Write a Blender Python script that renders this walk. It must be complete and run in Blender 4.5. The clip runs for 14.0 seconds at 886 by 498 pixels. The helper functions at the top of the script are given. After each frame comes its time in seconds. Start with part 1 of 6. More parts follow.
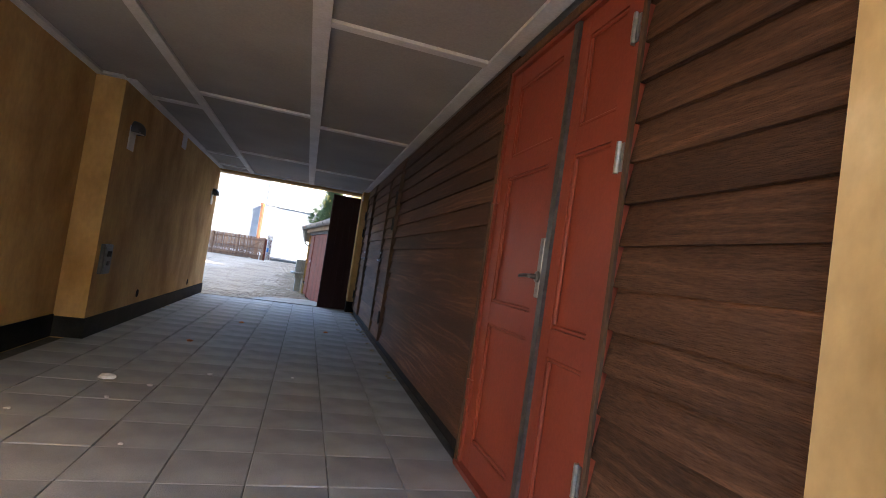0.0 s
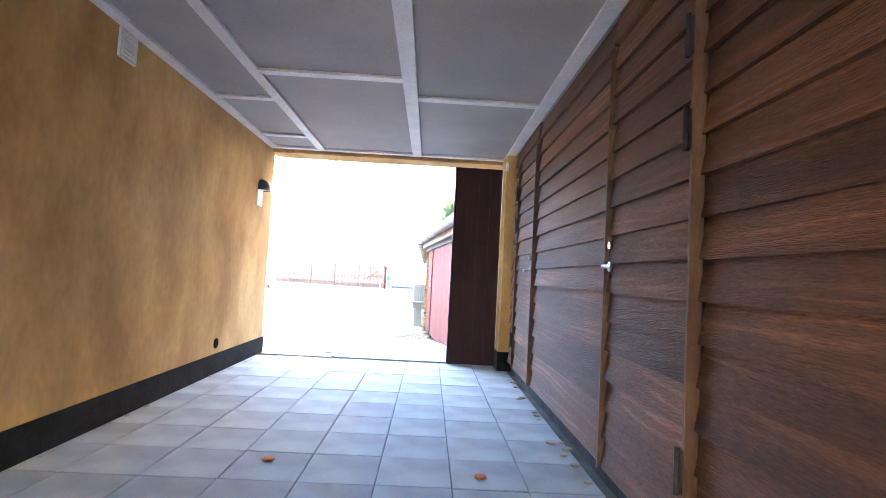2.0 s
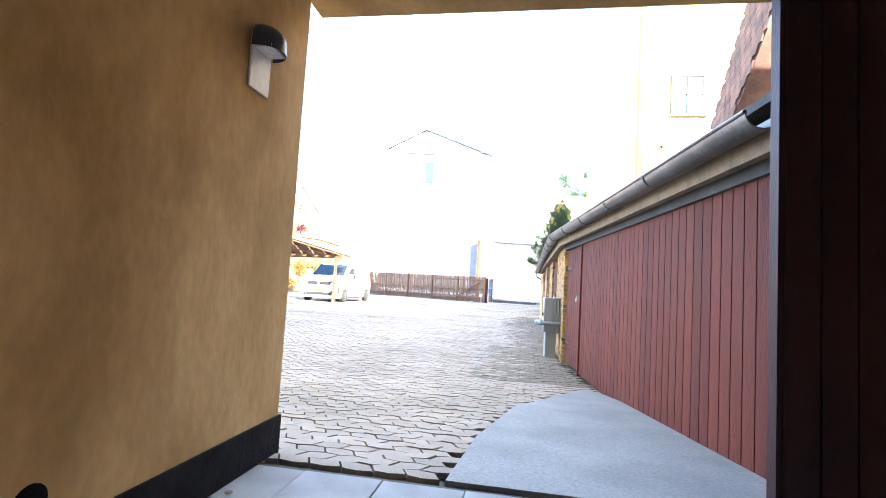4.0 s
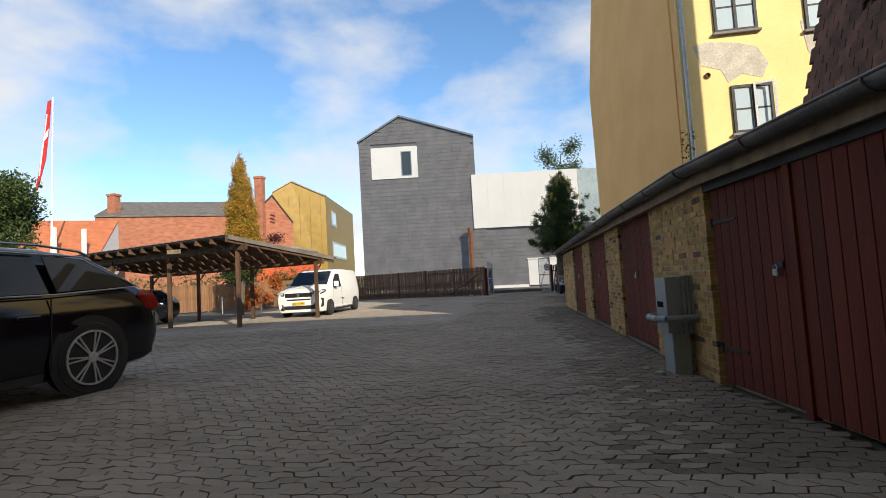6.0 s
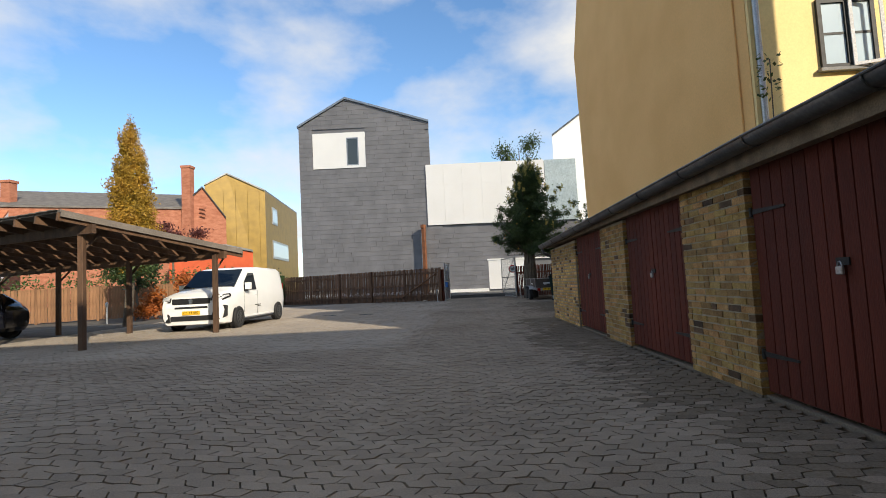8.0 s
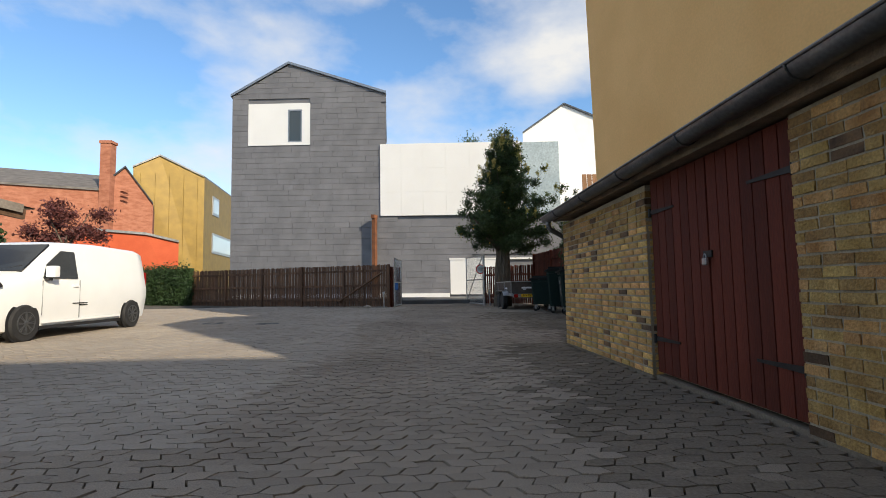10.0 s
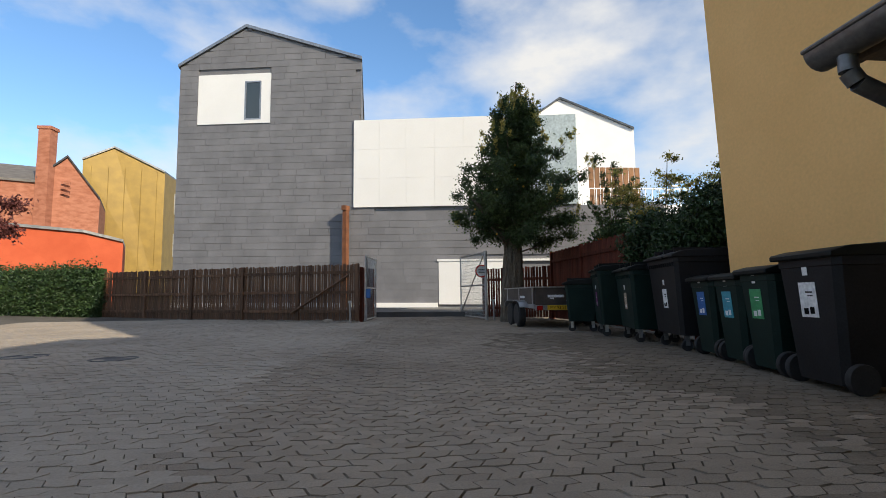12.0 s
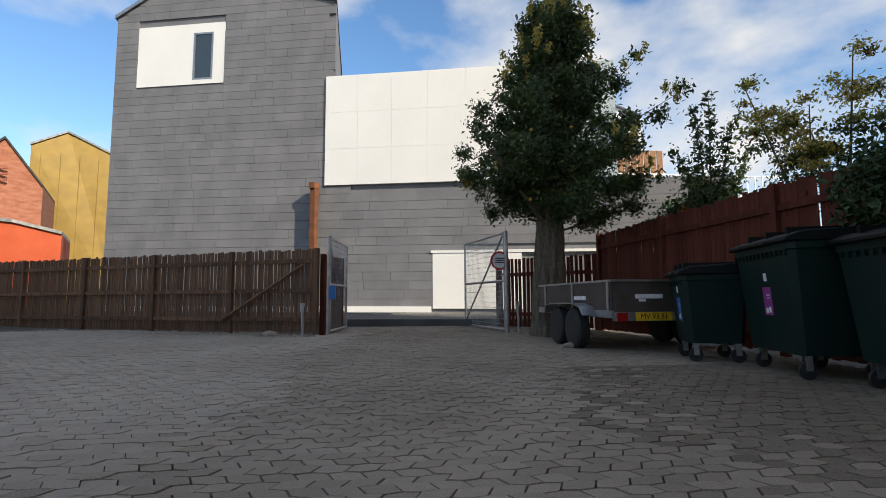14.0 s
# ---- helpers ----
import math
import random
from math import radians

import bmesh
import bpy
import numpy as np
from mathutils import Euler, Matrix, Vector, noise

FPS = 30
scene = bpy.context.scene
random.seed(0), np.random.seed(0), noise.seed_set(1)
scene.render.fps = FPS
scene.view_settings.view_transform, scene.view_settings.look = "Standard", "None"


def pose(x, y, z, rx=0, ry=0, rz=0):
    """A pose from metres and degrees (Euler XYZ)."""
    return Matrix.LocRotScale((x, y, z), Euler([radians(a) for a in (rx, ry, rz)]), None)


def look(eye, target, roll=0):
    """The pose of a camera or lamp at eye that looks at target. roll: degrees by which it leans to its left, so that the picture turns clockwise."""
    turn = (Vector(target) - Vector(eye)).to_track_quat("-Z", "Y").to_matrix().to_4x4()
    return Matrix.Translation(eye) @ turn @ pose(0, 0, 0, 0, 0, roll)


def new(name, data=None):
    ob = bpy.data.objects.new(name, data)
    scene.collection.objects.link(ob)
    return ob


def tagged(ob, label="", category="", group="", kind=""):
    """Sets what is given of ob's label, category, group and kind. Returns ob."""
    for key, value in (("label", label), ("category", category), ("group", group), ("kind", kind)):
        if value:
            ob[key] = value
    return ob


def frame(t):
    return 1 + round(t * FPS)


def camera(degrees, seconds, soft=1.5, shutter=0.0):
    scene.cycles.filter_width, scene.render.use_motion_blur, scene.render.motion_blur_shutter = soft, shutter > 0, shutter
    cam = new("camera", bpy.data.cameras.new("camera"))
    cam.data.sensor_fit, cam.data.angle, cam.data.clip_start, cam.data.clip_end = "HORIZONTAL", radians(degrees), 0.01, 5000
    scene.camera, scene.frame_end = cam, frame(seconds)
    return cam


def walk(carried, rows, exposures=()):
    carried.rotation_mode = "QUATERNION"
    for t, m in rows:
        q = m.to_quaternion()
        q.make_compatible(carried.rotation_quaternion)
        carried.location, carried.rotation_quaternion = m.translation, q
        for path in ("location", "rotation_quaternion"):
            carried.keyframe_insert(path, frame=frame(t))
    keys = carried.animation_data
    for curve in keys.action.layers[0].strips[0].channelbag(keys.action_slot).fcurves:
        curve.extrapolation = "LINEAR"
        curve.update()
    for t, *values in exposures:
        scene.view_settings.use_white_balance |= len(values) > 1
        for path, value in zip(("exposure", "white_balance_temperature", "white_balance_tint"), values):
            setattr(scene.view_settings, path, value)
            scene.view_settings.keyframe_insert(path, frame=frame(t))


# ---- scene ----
cam = camera(84.0, 14.0, soft=0.9)
PATH = [
    (0, (1.855, 0.843, 1.037), (2.38, 2.77, 1.124), 8.4),
    (0.5, (1.933, 1.946, 1.007), (2.312, 3.907, 1.107), 6.1),
    (1, (1.996, 3.057, 0.98), (2.257, 5.037, 1.097), 5.1),
    (1.5, (2.005, 4.109, 0.962), (2.163, 6.099, 1.084), 4.2),
    (2, (1.95, 5.071, 0.965), (2.0, 7.068, 1.074), 3.1),
    (2.5, (1.856, 6.027, 0.922), (1.855, 8.023, 1.047), 2.2),
    (3, (1.762, 6.932, 0.883), (1.694, 8.926, 1.019), 2.5),
    (3.5, (1.675, 7.741, 0.854), (1.359, 9.711, 0.998), 3.3),
    (3.7, (1.491, 8.014, 0.848), (1.15, 9.979, 0.993), 3.8),
    (4.8, (0.87, 9.74, 0.842), (0.565, 11.712, 0.977), 0.1),
    (5.8, (0.073, 11.326, 0.835), (-0.204, 13.302, 0.961), -3.4),
    (6, (-0.033, 11.74, 0.826), (-0.29, 13.72, 0.954), -3.4),
    (6.5, (-0.172, 12.883, 0.825), (-0.37, 14.868, 0.961), -3.7),
    (7, (-0.312, 14.023, 0.823), (-0.461, 16.013, 0.96), -3.4),
    (7.5, (-0.455, 15.089, 0.826), (-0.563, 17.081, 0.957), -3.1),
    (8, (-0.57, 16.309, 0.778), (-0.627, 18.304, 0.91), -3.0),
    (8.5, (-0.632, 17.651, 0.699), (-0.643, 19.646, 0.84), -2.7),
    (8.7, (-0.562, 18.23, 0.707), (-0.577, 20.225, 0.847), -2.4),
    (10.8, (-0.259, 24.337, 0.494), (-0.096, 26.323, 0.672), -0.8),
    (11, (-0.25, 24.887, 0.494), (-0.087, 26.872, 0.678), -1.0),
    (11.5, (-0.241, 26.144, 0.524), (-0.073, 28.129, 0.704), -0.8),
    (12, (-0.192, 27.531, 0.524), (-0.023, 29.515, 0.71), -0.6),
    (12.5, (-0.167, 28.864, 0.525), (0.005, 30.848, 0.711), -0.5),
    (13, (-0.185, 30.114, 0.518), (-0.007, 32.098, 0.704), -0.3),
    (13.5, (-0.106, 31.378, 0.496), (0.081, 33.361, 0.686), -0.4),
    (14, (-0.051, 32.669, 0.466), (0.17, 34.646, 0.664), -0.4),
]
walk(cam, [(t, look(eye, target, roll)) for t, eye, target, roll in PATH],
     exposures=[(0.0, 3.05, 6100, 10), (0.5, 3.75, 5900, 10), (1.0, 4.45, 5850, 10), (1.5, 5.05, 5800, 10), (2.0, 5.45, 5800, 10), (2.5, 5.5, 5750, 10), (3.0, 5.05, 5850, 10),
                (3.5, 4.6, 6100, 10), (3.7, 4.3, 6150, 10), (5.2, 0.8, 6500, 10), (5.8, 0.22, 6800, 10), (14.0, 0.22, 6800, 10)])

# ---- world and sun ----
SUN_AZ = math.atan2(0.6, -0.8)          # the sun stands behind and to the right of the walk
SUN_EL = radians(25)
world = bpy.data.worlds.new("sky")
scene.world = world
world.use_nodes = True
wn, wl = world.node_tree.nodes, world.node_tree.links
wn.clear()
w_out = wn.new("ShaderNodeOutputWorld")
w_bg = wn.new("ShaderNodeBackground")
w_sky = wn.new("ShaderNodeTexSky")
w_sky.sky_type, w_sky.sun_disc = "NISHITA", False
w_sky.sun_elevation, w_sky.sun_rotation = SUN_EL, SUN_AZ
w_sky.dust_density, w_sky.ozone_density = 0.4, 3.0
w_co = wn.new("ShaderNodeTexCoord")
w_map = wn.new("ShaderNodeMapping")
w_map.inputs["Scale"].default_value = (-1.0, 1.0, 1.9)
w_map.inputs["Location"].default_value = (1.75, 0.6, 0.42)
w_noise = wn.new("ShaderNodeTexNoise")
w_noise.inputs["Scale"].default_value, w_noise.inputs["Detail"].default_value = 3.1, 9.0
w_noise.inputs["Roughness"].default_value = 0.52
w_noise.inputs["Distortion"].default_value = 0.0
w_ramp = wn.new("ShaderNodeValToRGB")
w_ramp.color_ramp.elements[0].position, w_ramp.color_ramp.elements[1].position = 0.42, 0.67
w_mix = wn.new("ShaderNodeMix")
w_mix.data_type = "RGBA"
w_mix.inputs[7].default_value = (6.2, 6.3, 6.4, 1)
wl.new(w_co.outputs["Generated"], w_map.inputs["Vector"])
wl.new(w_map.outputs["Vector"], w_noise.inputs["Vector"])
wl.new(w_noise.outputs["Fac"], w_ramp.inputs["Fac"])
wl.new(w_ramp.outputs["Color"], w_mix.inputs[0])
w_hue = wn.new("ShaderNodeHueSaturation")
w_hue.inputs["Saturation"].default_value, w_hue.inputs["Value"].default_value = 1.12, 1.6
wl.new(w_sky.outputs["Color"], w_hue.inputs["Color"])
wl.new(w_hue.outputs["Color"], w_mix.inputs[6])
wl.new(w_mix.outputs[2], w_bg.inputs["Color"])
w_bg.inputs["Strength"].default_value = 0.12
wl.new(w_bg.outputs["Background"], w_out.inputs["Surface"])

sun = new("sun", bpy.data.lights.new("sun", "SUN"))
sun.data.energy, sun.data.angle, sun.data.color = 5.0, radians(0.6), (1.0, 0.9, 0.74)
sun.matrix_world = look((20, -20, 20), (20 - 0.6, -20 + 0.8, 20 - math.tan(SUN_EL)))
scene.view_settings.exposure = 0.0


# ---- materials ----
def material(name, a, b, rough=0.75, scale=3.0, fine=40.0, bump=0.15, metal=0.0, rand=0.0, island=0.0, stretch=(1, 1, 1),
             contrast=0.3, stain=None, detail=6.0, grains=(0.78, 1.14), rings=0.0, spec=0.5, hue=0.0):
    """Two colours mixed by large noise, darkened by fine noise, with fine relief; rand and island vary single pieces."""
    m = bpy.data.materials.new(name)
    m.use_nodes = True
    n, l = m.node_tree.nodes, m.node_tree.links
    bsdf = n["Principled BSDF"]
    bsdf.inputs["Roughness"].default_value, bsdf.inputs["Metallic"].default_value = rough, metal
    co, mp = n.new("ShaderNodeTexCoord"), n.new("ShaderNodeMapping")
    mp.inputs["Scale"].default_value = stretch
    l.new(co.outputs["Object"], mp.inputs["Vector"])
    big, small = n.new("ShaderNodeTexNoise"), n.new("ShaderNodeTexNoise")
    big.inputs["Scale"].default_value, big.inputs["Detail"].default_value = scale, detail
    small.inputs["Scale"].default_value, small.inputs["Detail"].default_value = fine, 5.0
    for t in (big, small):
        l.new(mp.outputs["Vector"], t.inputs["Vector"])
    ramp = n.new("ShaderNodeValToRGB")
    ramp.color_ramp.elements[0].position, ramp.color_ramp.elements[1].position = 0.5 - contrast / 2, 0.5 + contrast / 2
    ramp.color_ramp.elements[0].color, ramp.color_ramp.elements[1].color = (*a, 1), (*b, 1)
    if stain:
        e = ramp.color_ramp.elements.new(0.5 + contrast * 0.9)
        e.color = (*stain, 1)
    l.new(big.outputs["Fac"], ramp.inputs["Fac"])
    grain = n.new("ShaderNodeMapRange")
    grain.inputs["From Min"].default_value, grain.inputs["From Max"].default_value = 0.3, 0.7
    grain.inputs["To Min"].default_value, grain.inputs["To Max"].default_value = grains
    l.new(small.outputs["Fac"], grain.inputs["Value"])
    hsv = n.new("ShaderNodeHueSaturation")
    l.new(ramp.outputs["Color"], hsv.inputs["Color"])
    value = grain.outputs["Result"]
    for amount, node, out in ((rand, "ShaderNodeObjectInfo", "Random"), (island, "ShaderNodeNewGeometry", "Random Per Island")):
        if amount:
            info, rng, mul = n.new(node), n.new("ShaderNodeMapRange"), n.new("ShaderNodeMath")
            rng.inputs["To Min"].default_value, rng.inputs["To Max"].default_value = 1 - amount, 1 + amount
            mul.operation = "MULTIPLY"
            l.new(info.outputs[out], rng.inputs["Value"])
            l.new(rng.outputs["Result"], mul.inputs[0])
            l.new(value, mul.inputs[1])
            value = mul.outputs["Value"]
    if rings:
        sh, wv, rr, mul = n.new("ShaderNodeVectorMath"), n.new("ShaderNodeTexWave"), n.new("ShaderNodeMapRange"), n.new("ShaderNodeMath")
        info = n.new("ShaderNodeObjectInfo")
        sh.operation = "ADD"
        comb = n.new("ShaderNodeVectorMath")
        comb.operation = "SCALE"
        comb.inputs[0].default_value = (3.1, 17.0, 5.3)
        l.new(info.outputs["Random"], comb.inputs["Scale"])
        l.new(mp.outputs["Vector"], sh.inputs[0])
        l.new(comb.outputs["Vector"], sh.inputs[1])
        wv.wave_type, wv.bands_direction = "BANDS", "Z"
        wv.inputs["Scale"].default_value, wv.inputs["Distortion"].default_value = 0.85, 10.0
        wv.inputs["Detail"].default_value, wv.inputs["Detail Scale"].default_value = 2.0, 1.3
        l.new(sh.outputs["Vector"], wv.inputs["Vector"])
        l.new(sh.outputs["Vector"], big.inputs["Vector"])
        mask, both, add = n.new("ShaderNodeMapRange"), n.new("ShaderNodeMath"), n.new("ShaderNodeMath")
        rr.inputs["From Min"].default_value, rr.inputs["From Max"].default_value = 0.45, 0.95
        mask.inputs["From Min"].default_value, mask.inputs["From Max"].default_value = 0.46, 0.62
        l.new(big.outputs["Fac"], mask.inputs["Value"])
        l.new(wv.outputs["Fac"], rr.inputs["Value"])
        both.operation = "MULTIPLY"
        l.new(rr.outputs["Result"], both.inputs[0])
        l.new(mask.outputs["Result"], both.inputs[1])
        add.operation = "MULTIPLY_ADD"
        l.new(both.outputs["Value"], add.inputs[0])
        add.inputs[1].default_value, add.inputs[2].default_value = rings, 1.0
        mul.operation = "MULTIPLY"
        l.new(add.outputs["Value"], mul.inputs[0])
        l.new(value, mul.inputs[1])
        value = mul.outputs["Value"]
    l.new(value, hsv.inputs["Value"])
    l.new(hsv.outputs["Color"], bsdf.inputs["Base Color"])
    bsdf.inputs["Specular IOR Level"].default_value = spec
    if hue:
        info, fr, rng = n.new("ShaderNodeObjectInfo"), n.new("ShaderNodeMath"), n.new("ShaderNodeMapRange")
        isl, mix = n.new("ShaderNodeNewGeometry"), n.new("ShaderNodeMath")
        mix.operation, fr.operation = "MULTIPLY_ADD", "FRACT"
        mix.inputs[1].default_value = 7.3
        l.new(info.outputs["Random"], mix.inputs[0])
        l.new(isl.outputs["Random Per Island"], mix.inputs[2])
        l.new(mix.outputs["Value"], fr.inputs[0])
        rng.inputs["To Min"].default_value, rng.inputs["To Max"].default_value = 0.5 - hue, 0.5 + hue
        l.new(fr.outputs["Value"], rng.inputs["Value"])
        l.new(rng.outputs["Result"], hsv.inputs["Hue"])
    if bump:
        bp = n.new("ShaderNodeBump")
        bp.inputs["Strength"].default_value, bp.inputs["Distance"].default_value = bump, 0.01
        l.new(small.outputs["Fac"], bp.inputs["Height"])
        l.new(bp.outputs["Normal"], bsdf.inputs["Normal"])
    return m


def clear(name, colour=(0.9, 0.95, 0.95), rough=0.02, alpha=0.25):
    """Window glass: a glossy dark pane that lets some light through."""
    m = bpy.data.materials.new(name)
    m.use_nodes = True
    b = m.node_tree.nodes["Principled BSDF"]
    b.inputs["Base Color"].default_value = (*colour, 1)
    b.inputs["Roughness"].default_value = rough
    b.inputs["Transmission Weight"].default_value = alpha
    b.inputs["IOR"].default_value = 1.45
    return m


OCHRE = material("ochre_plaster", (0.36, 0.205, 0.068), (0.62, 0.40, 0.165), 0.92, 2.6, 30, 0.25, contrast=0.34, stain=(0.74, 0.53, 0.27), stretch=(1, 0.9, 0.5), grains=(0.9, 1.07), detail=9.0)
TAN = material("tan_render", (0.80, 0.47, 0.175), (0.86, 0.52, 0.205), 0.92, 0.7, 30, 0.12, grains=(0.94, 1.03))
LEMON = material("yellow_render", (0.78, 0.60, 0.27), (0.84, 0.66, 0.31), 0.9, 0.8, 30, 0.12, grains=(0.94, 1.04))
PATCH = material("bare_render", (0.46, 0.42, 0.36), (0.60, 0.55, 0.47), 0.95, 3, 25, 0.3)
TAR = material("black_plinth", (0.005, 0.005, 0.006), (0.016, 0.016, 0.018), 0.8, 5, 40, 0.4, spec=0.15)
BATTEN = material("white_batten", (0.62, 0.62, 0.64), (0.74, 0.74, 0.76), 0.55, 4, 60, 0.08, grains=(0.9, 1.06))
BOARD = material("grey_ceiling_board", (0.31, 0.30, 0.295), (0.41, 0.40, 0.395), 0.85, 1.4, 70, 0.12, contrast=0.5, grains=(0.93, 1.05))
TILE = material("concrete_tile", (0.21, 0.213, 0.216), (0.38, 0.385, 0.39), 0.85, 2.6, 150, 0.25, rand=0.08, contrast=0.4, grains=(0.86, 1.08))
JOINT = material("dark_joint_sand", (0.05, 0.047, 0.04), (0.09, 0.085, 0.07), 0.95, 6, 80, 0.5)
APRON = material("worn_concrete", (0.15, 0.15, 0.147), (0.24, 0.24, 0.233), 0.85, 1.8, 60, 0.3, contrast=0.5)
PAVER = material("grey_paver", (0.235, 0.192, 0.148), (0.36, 0.30, 0.237), 0.88, 0.7, 130, 0.6, rand=0.12, island=0.12, contrast=0.5, spec=0.35)
DUSTY = material("dusty_paver", (0.265, 0.222, 0.177), (0.36, 0.31, 0.25), 0.9, 0.5, 60, 0.3, island=0.08, contrast=0.5, grains=(0.88, 1.08))
# Moss, with the dimmer ground along the right side put into its colour.
MOSSDIM = material("mossy_dim_paver", (0.14, 0.114, 0.086), (0.225, 0.186, 0.144), 0.95, 1.2, 60, 0.5, island=0.12, contrast=0.5, spec=0.2)
GROUND = material("yard_ground", (0.06, 0.053, 0.042), (0.11, 0.098, 0.08), 0.95, 0.8, 30, 0.4)
ASPHALT = material("asphalt", (0.075, 0.073, 0.07), (0.115, 0.112, 0.108), 0.9, 1.0, 90, 0.4)
GRASS = material("verge", (0.05, 0.07, 0.025), (0.09, 0.11, 0.04), 0.95, 0.5, 20, 0.5)
SIDING = material("brown_stained_siding", (0.066, 0.030, 0.0155), (0.122, 0.056, 0.029), 0.75, 1.0, 26, 0.9, rand=0.32, stretch=(4, 1.0, 9), contrast=0.4, stain=(0.165, 0.105, 0.07), grains=(0.66, 1.24), rings=0.55, spec=0.3)
REDDOOR = material("oxide_red_paint", (0.22, 0.038, 0.018), (0.29, 0.054, 0.026), 0.5, 2.0, 60, 0.1, grains=(0.92, 1.05))
MAROON = material("maroon_painted_boards", (0.022, 0.005, 0.006), (0.035, 0.008, 0.008), 0.6, 2.0, 30, 0.2, stretch=(4, 4, 0.5), spec=0.25)
BARN = material("barn_red_planks", (0.088, 0.018, 0.010), (0.138, 0.029, 0.016), 0.75, 1.6, 25, 0.35, rand=0.22, stretch=(5, 5, 0.6), contrast=0.45, spec=0.25)
BRICK = material("yellow_brick", (0.35, 0.185, 0.05), (0.63, 0.395, 0.15), 0.92, 7, 60, 0.9, rand=0.32, island=0.32, contrast=0.42, hue=0.013, grains=(0.66, 1.12))
SOOT = material("burnt_brick", (0.075, 0.042, 0.024), (0.20, 0.115, 0.055), 0.9, 6, 60, 0.5, rand=0.35, island=0.35)
MORTAR = material("mortar", (0.27, 0.225, 0.16), (0.38, 0.325, 0.24), 0.95, 5, 70, 0.4)
ZINC = material("zinc_gutter", (0.10, 0.105, 0.11), (0.17, 0.175, 0.18), 0.42, 3, 40, 0.1, metal=0.7)
STEEL = material("galvanised_steel", (0.34, 0.35, 0.36), (0.46, 0.47, 0.48), 0.42, 6, 60, 0.08, metal=0.85)
CHROME = material("brushed_chrome", (0.30, 0.30, 0.30), (0.38, 0.38, 0.38), 0.42, 6, 60, 0.03, metal=1.0)
BLACKIRON = material("black_iron", (0.012, 0.012, 0.012), (0.03, 0.03, 0.03), 0.6, 8, 50, 0.2, metal=0.3)
TIMBER = material("weathered_timber", (0.16, 0.115, 0.075), (0.26, 0.19, 0.125), 0.85, 2.5, 30, 0.4, rand=0.2, stretch=(3, 3, 3))
FELT = material("roofing_felt", (0.035, 0.036, 0.04), (0.06, 0.06, 0.065), 0.9, 2, 60, 0.4)
SLATEROOF = material("old_slate_roof", (0.10, 0.09, 0.08), (0.17, 0.155, 0.14), 0.85, 1.5, 16, 0.4, stretch=(1, 1, 2))
SLATE = material("grey_facade_panel", (0.155, 0.155, 0.165), (0.195, 0.195, 0.205), 0.75, 0.9, 20, 0.12, rand=0.06, island=0.06, grains=(0.93, 1.05))
WHITE = material("white_facade_panel", (0.83, 0.82, 0.79), (0.86, 0.85, 0.82), 0.6, 0.6, 20, 0.02, grains=(0.97, 1.02))
WHITERENDER = material("white_render", (0.80, 0.80, 0.79), (0.84, 0.84, 0.83), 0.85, 0.8, 25, 0.05, grains=(0.96, 1.03))
FROST = material("pale_glass_panel", (0.42, 0.50, 0.52), (0.52, 0.60, 0.61), 0.25, 0.6, 10, 0.02)
GOLD = material("gold_metal_cladding", (0.20, 0.125, 0.016), (0.25, 0.158, 0.022), 0.5, 1.0, 15, 0.05, metal=0.2, rand=0.08, grains=(0.93, 1.05))
REDBRICK = material("red_brick_wall", (0.29, 0.105, 0.058), (0.40, 0.165, 0.10), 0.9, 1.5, 14, 0.5, stretch=(1, 1, 2.6), grains=(0.72, 1.16))
VERMILION = material("orange_red_render", (0.44, 0.075, 0.025), (0.50, 0.095, 0.035), 0.85, 1.0, 25, 0.1, grains=(0.92, 1.05))
ROOFTILE = material("old_clay_tile", (0.055, 0.026, 0.018), (0.12, 0.055, 0.034), 0.9, 3, 40, 0.4, rand=0.3, island=0.35)
ORANGETILE = material("orange_clay_tile", (0.40, 0.12, 0.05), (0.50, 0.17, 0.075), 0.85, 2, 30, 0.3)
CARPORT = material("dark_brown_timber", (0.065, 0.034, 0.018), (0.115, 0.062, 0.033), 0.75, 2.5, 30, 0.3, rand=0.2, stretch=(3, 3, 1))
CARPORTROOF = material("grey_brown_roof_sheet", (0.13, 0.11, 0.095), (0.20, 0.175, 0.15), 0.8, 1.5, 30, 0.2)
FENCEWOOD = material("brown_fence_boards", (0.085, 0.043, 0.024), (0.155, 0.085, 0.048), 0.85, 2.5, 30, 0.35, rand=0.28, stretch=(4, 4, 0.7))
LARCH = material("warm_fence_boards", (0.17, 0.085, 0.04), (0.25, 0.13, 0.063), 0.85, 2.5, 30, 0.35, rand=0.2, stretch=(4, 4, 0.7))
REDFENCE = material("red_brown_fence_boards", (0.085, 0.023, 0.014), (0.13, 0.037, 0.022), 0.85, 2.5, 30, 0.35, rand=0.2, stretch=(4, 4, 0.7), spec=0.2)
RUST = material("rusted_steel", (0.115, 0.042, 0.018), (0.19, 0.07, 0.028), 0.85, 3, 40, 0.3)
BARK = material("rough_bark", (0.075, 0.06, 0.043), (0.17, 0.138, 0.10), 0.95, 7, 26, 1.0, stretch=(2.5, 2.5, 0.6), grains=(0.55, 1.25), contrast=0.5)
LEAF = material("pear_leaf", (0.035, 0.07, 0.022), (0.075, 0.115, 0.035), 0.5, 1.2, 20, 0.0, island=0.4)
# Yellow-green leaf with sunlight put into its colour, for lit foliage.
LEAFLIT = material("lit_yellow_leaf", (0.33, 0.33, 0.08), (0.46, 0.38, 0.10), 0.55, 1.0, 20, 0.0, island=0.4)
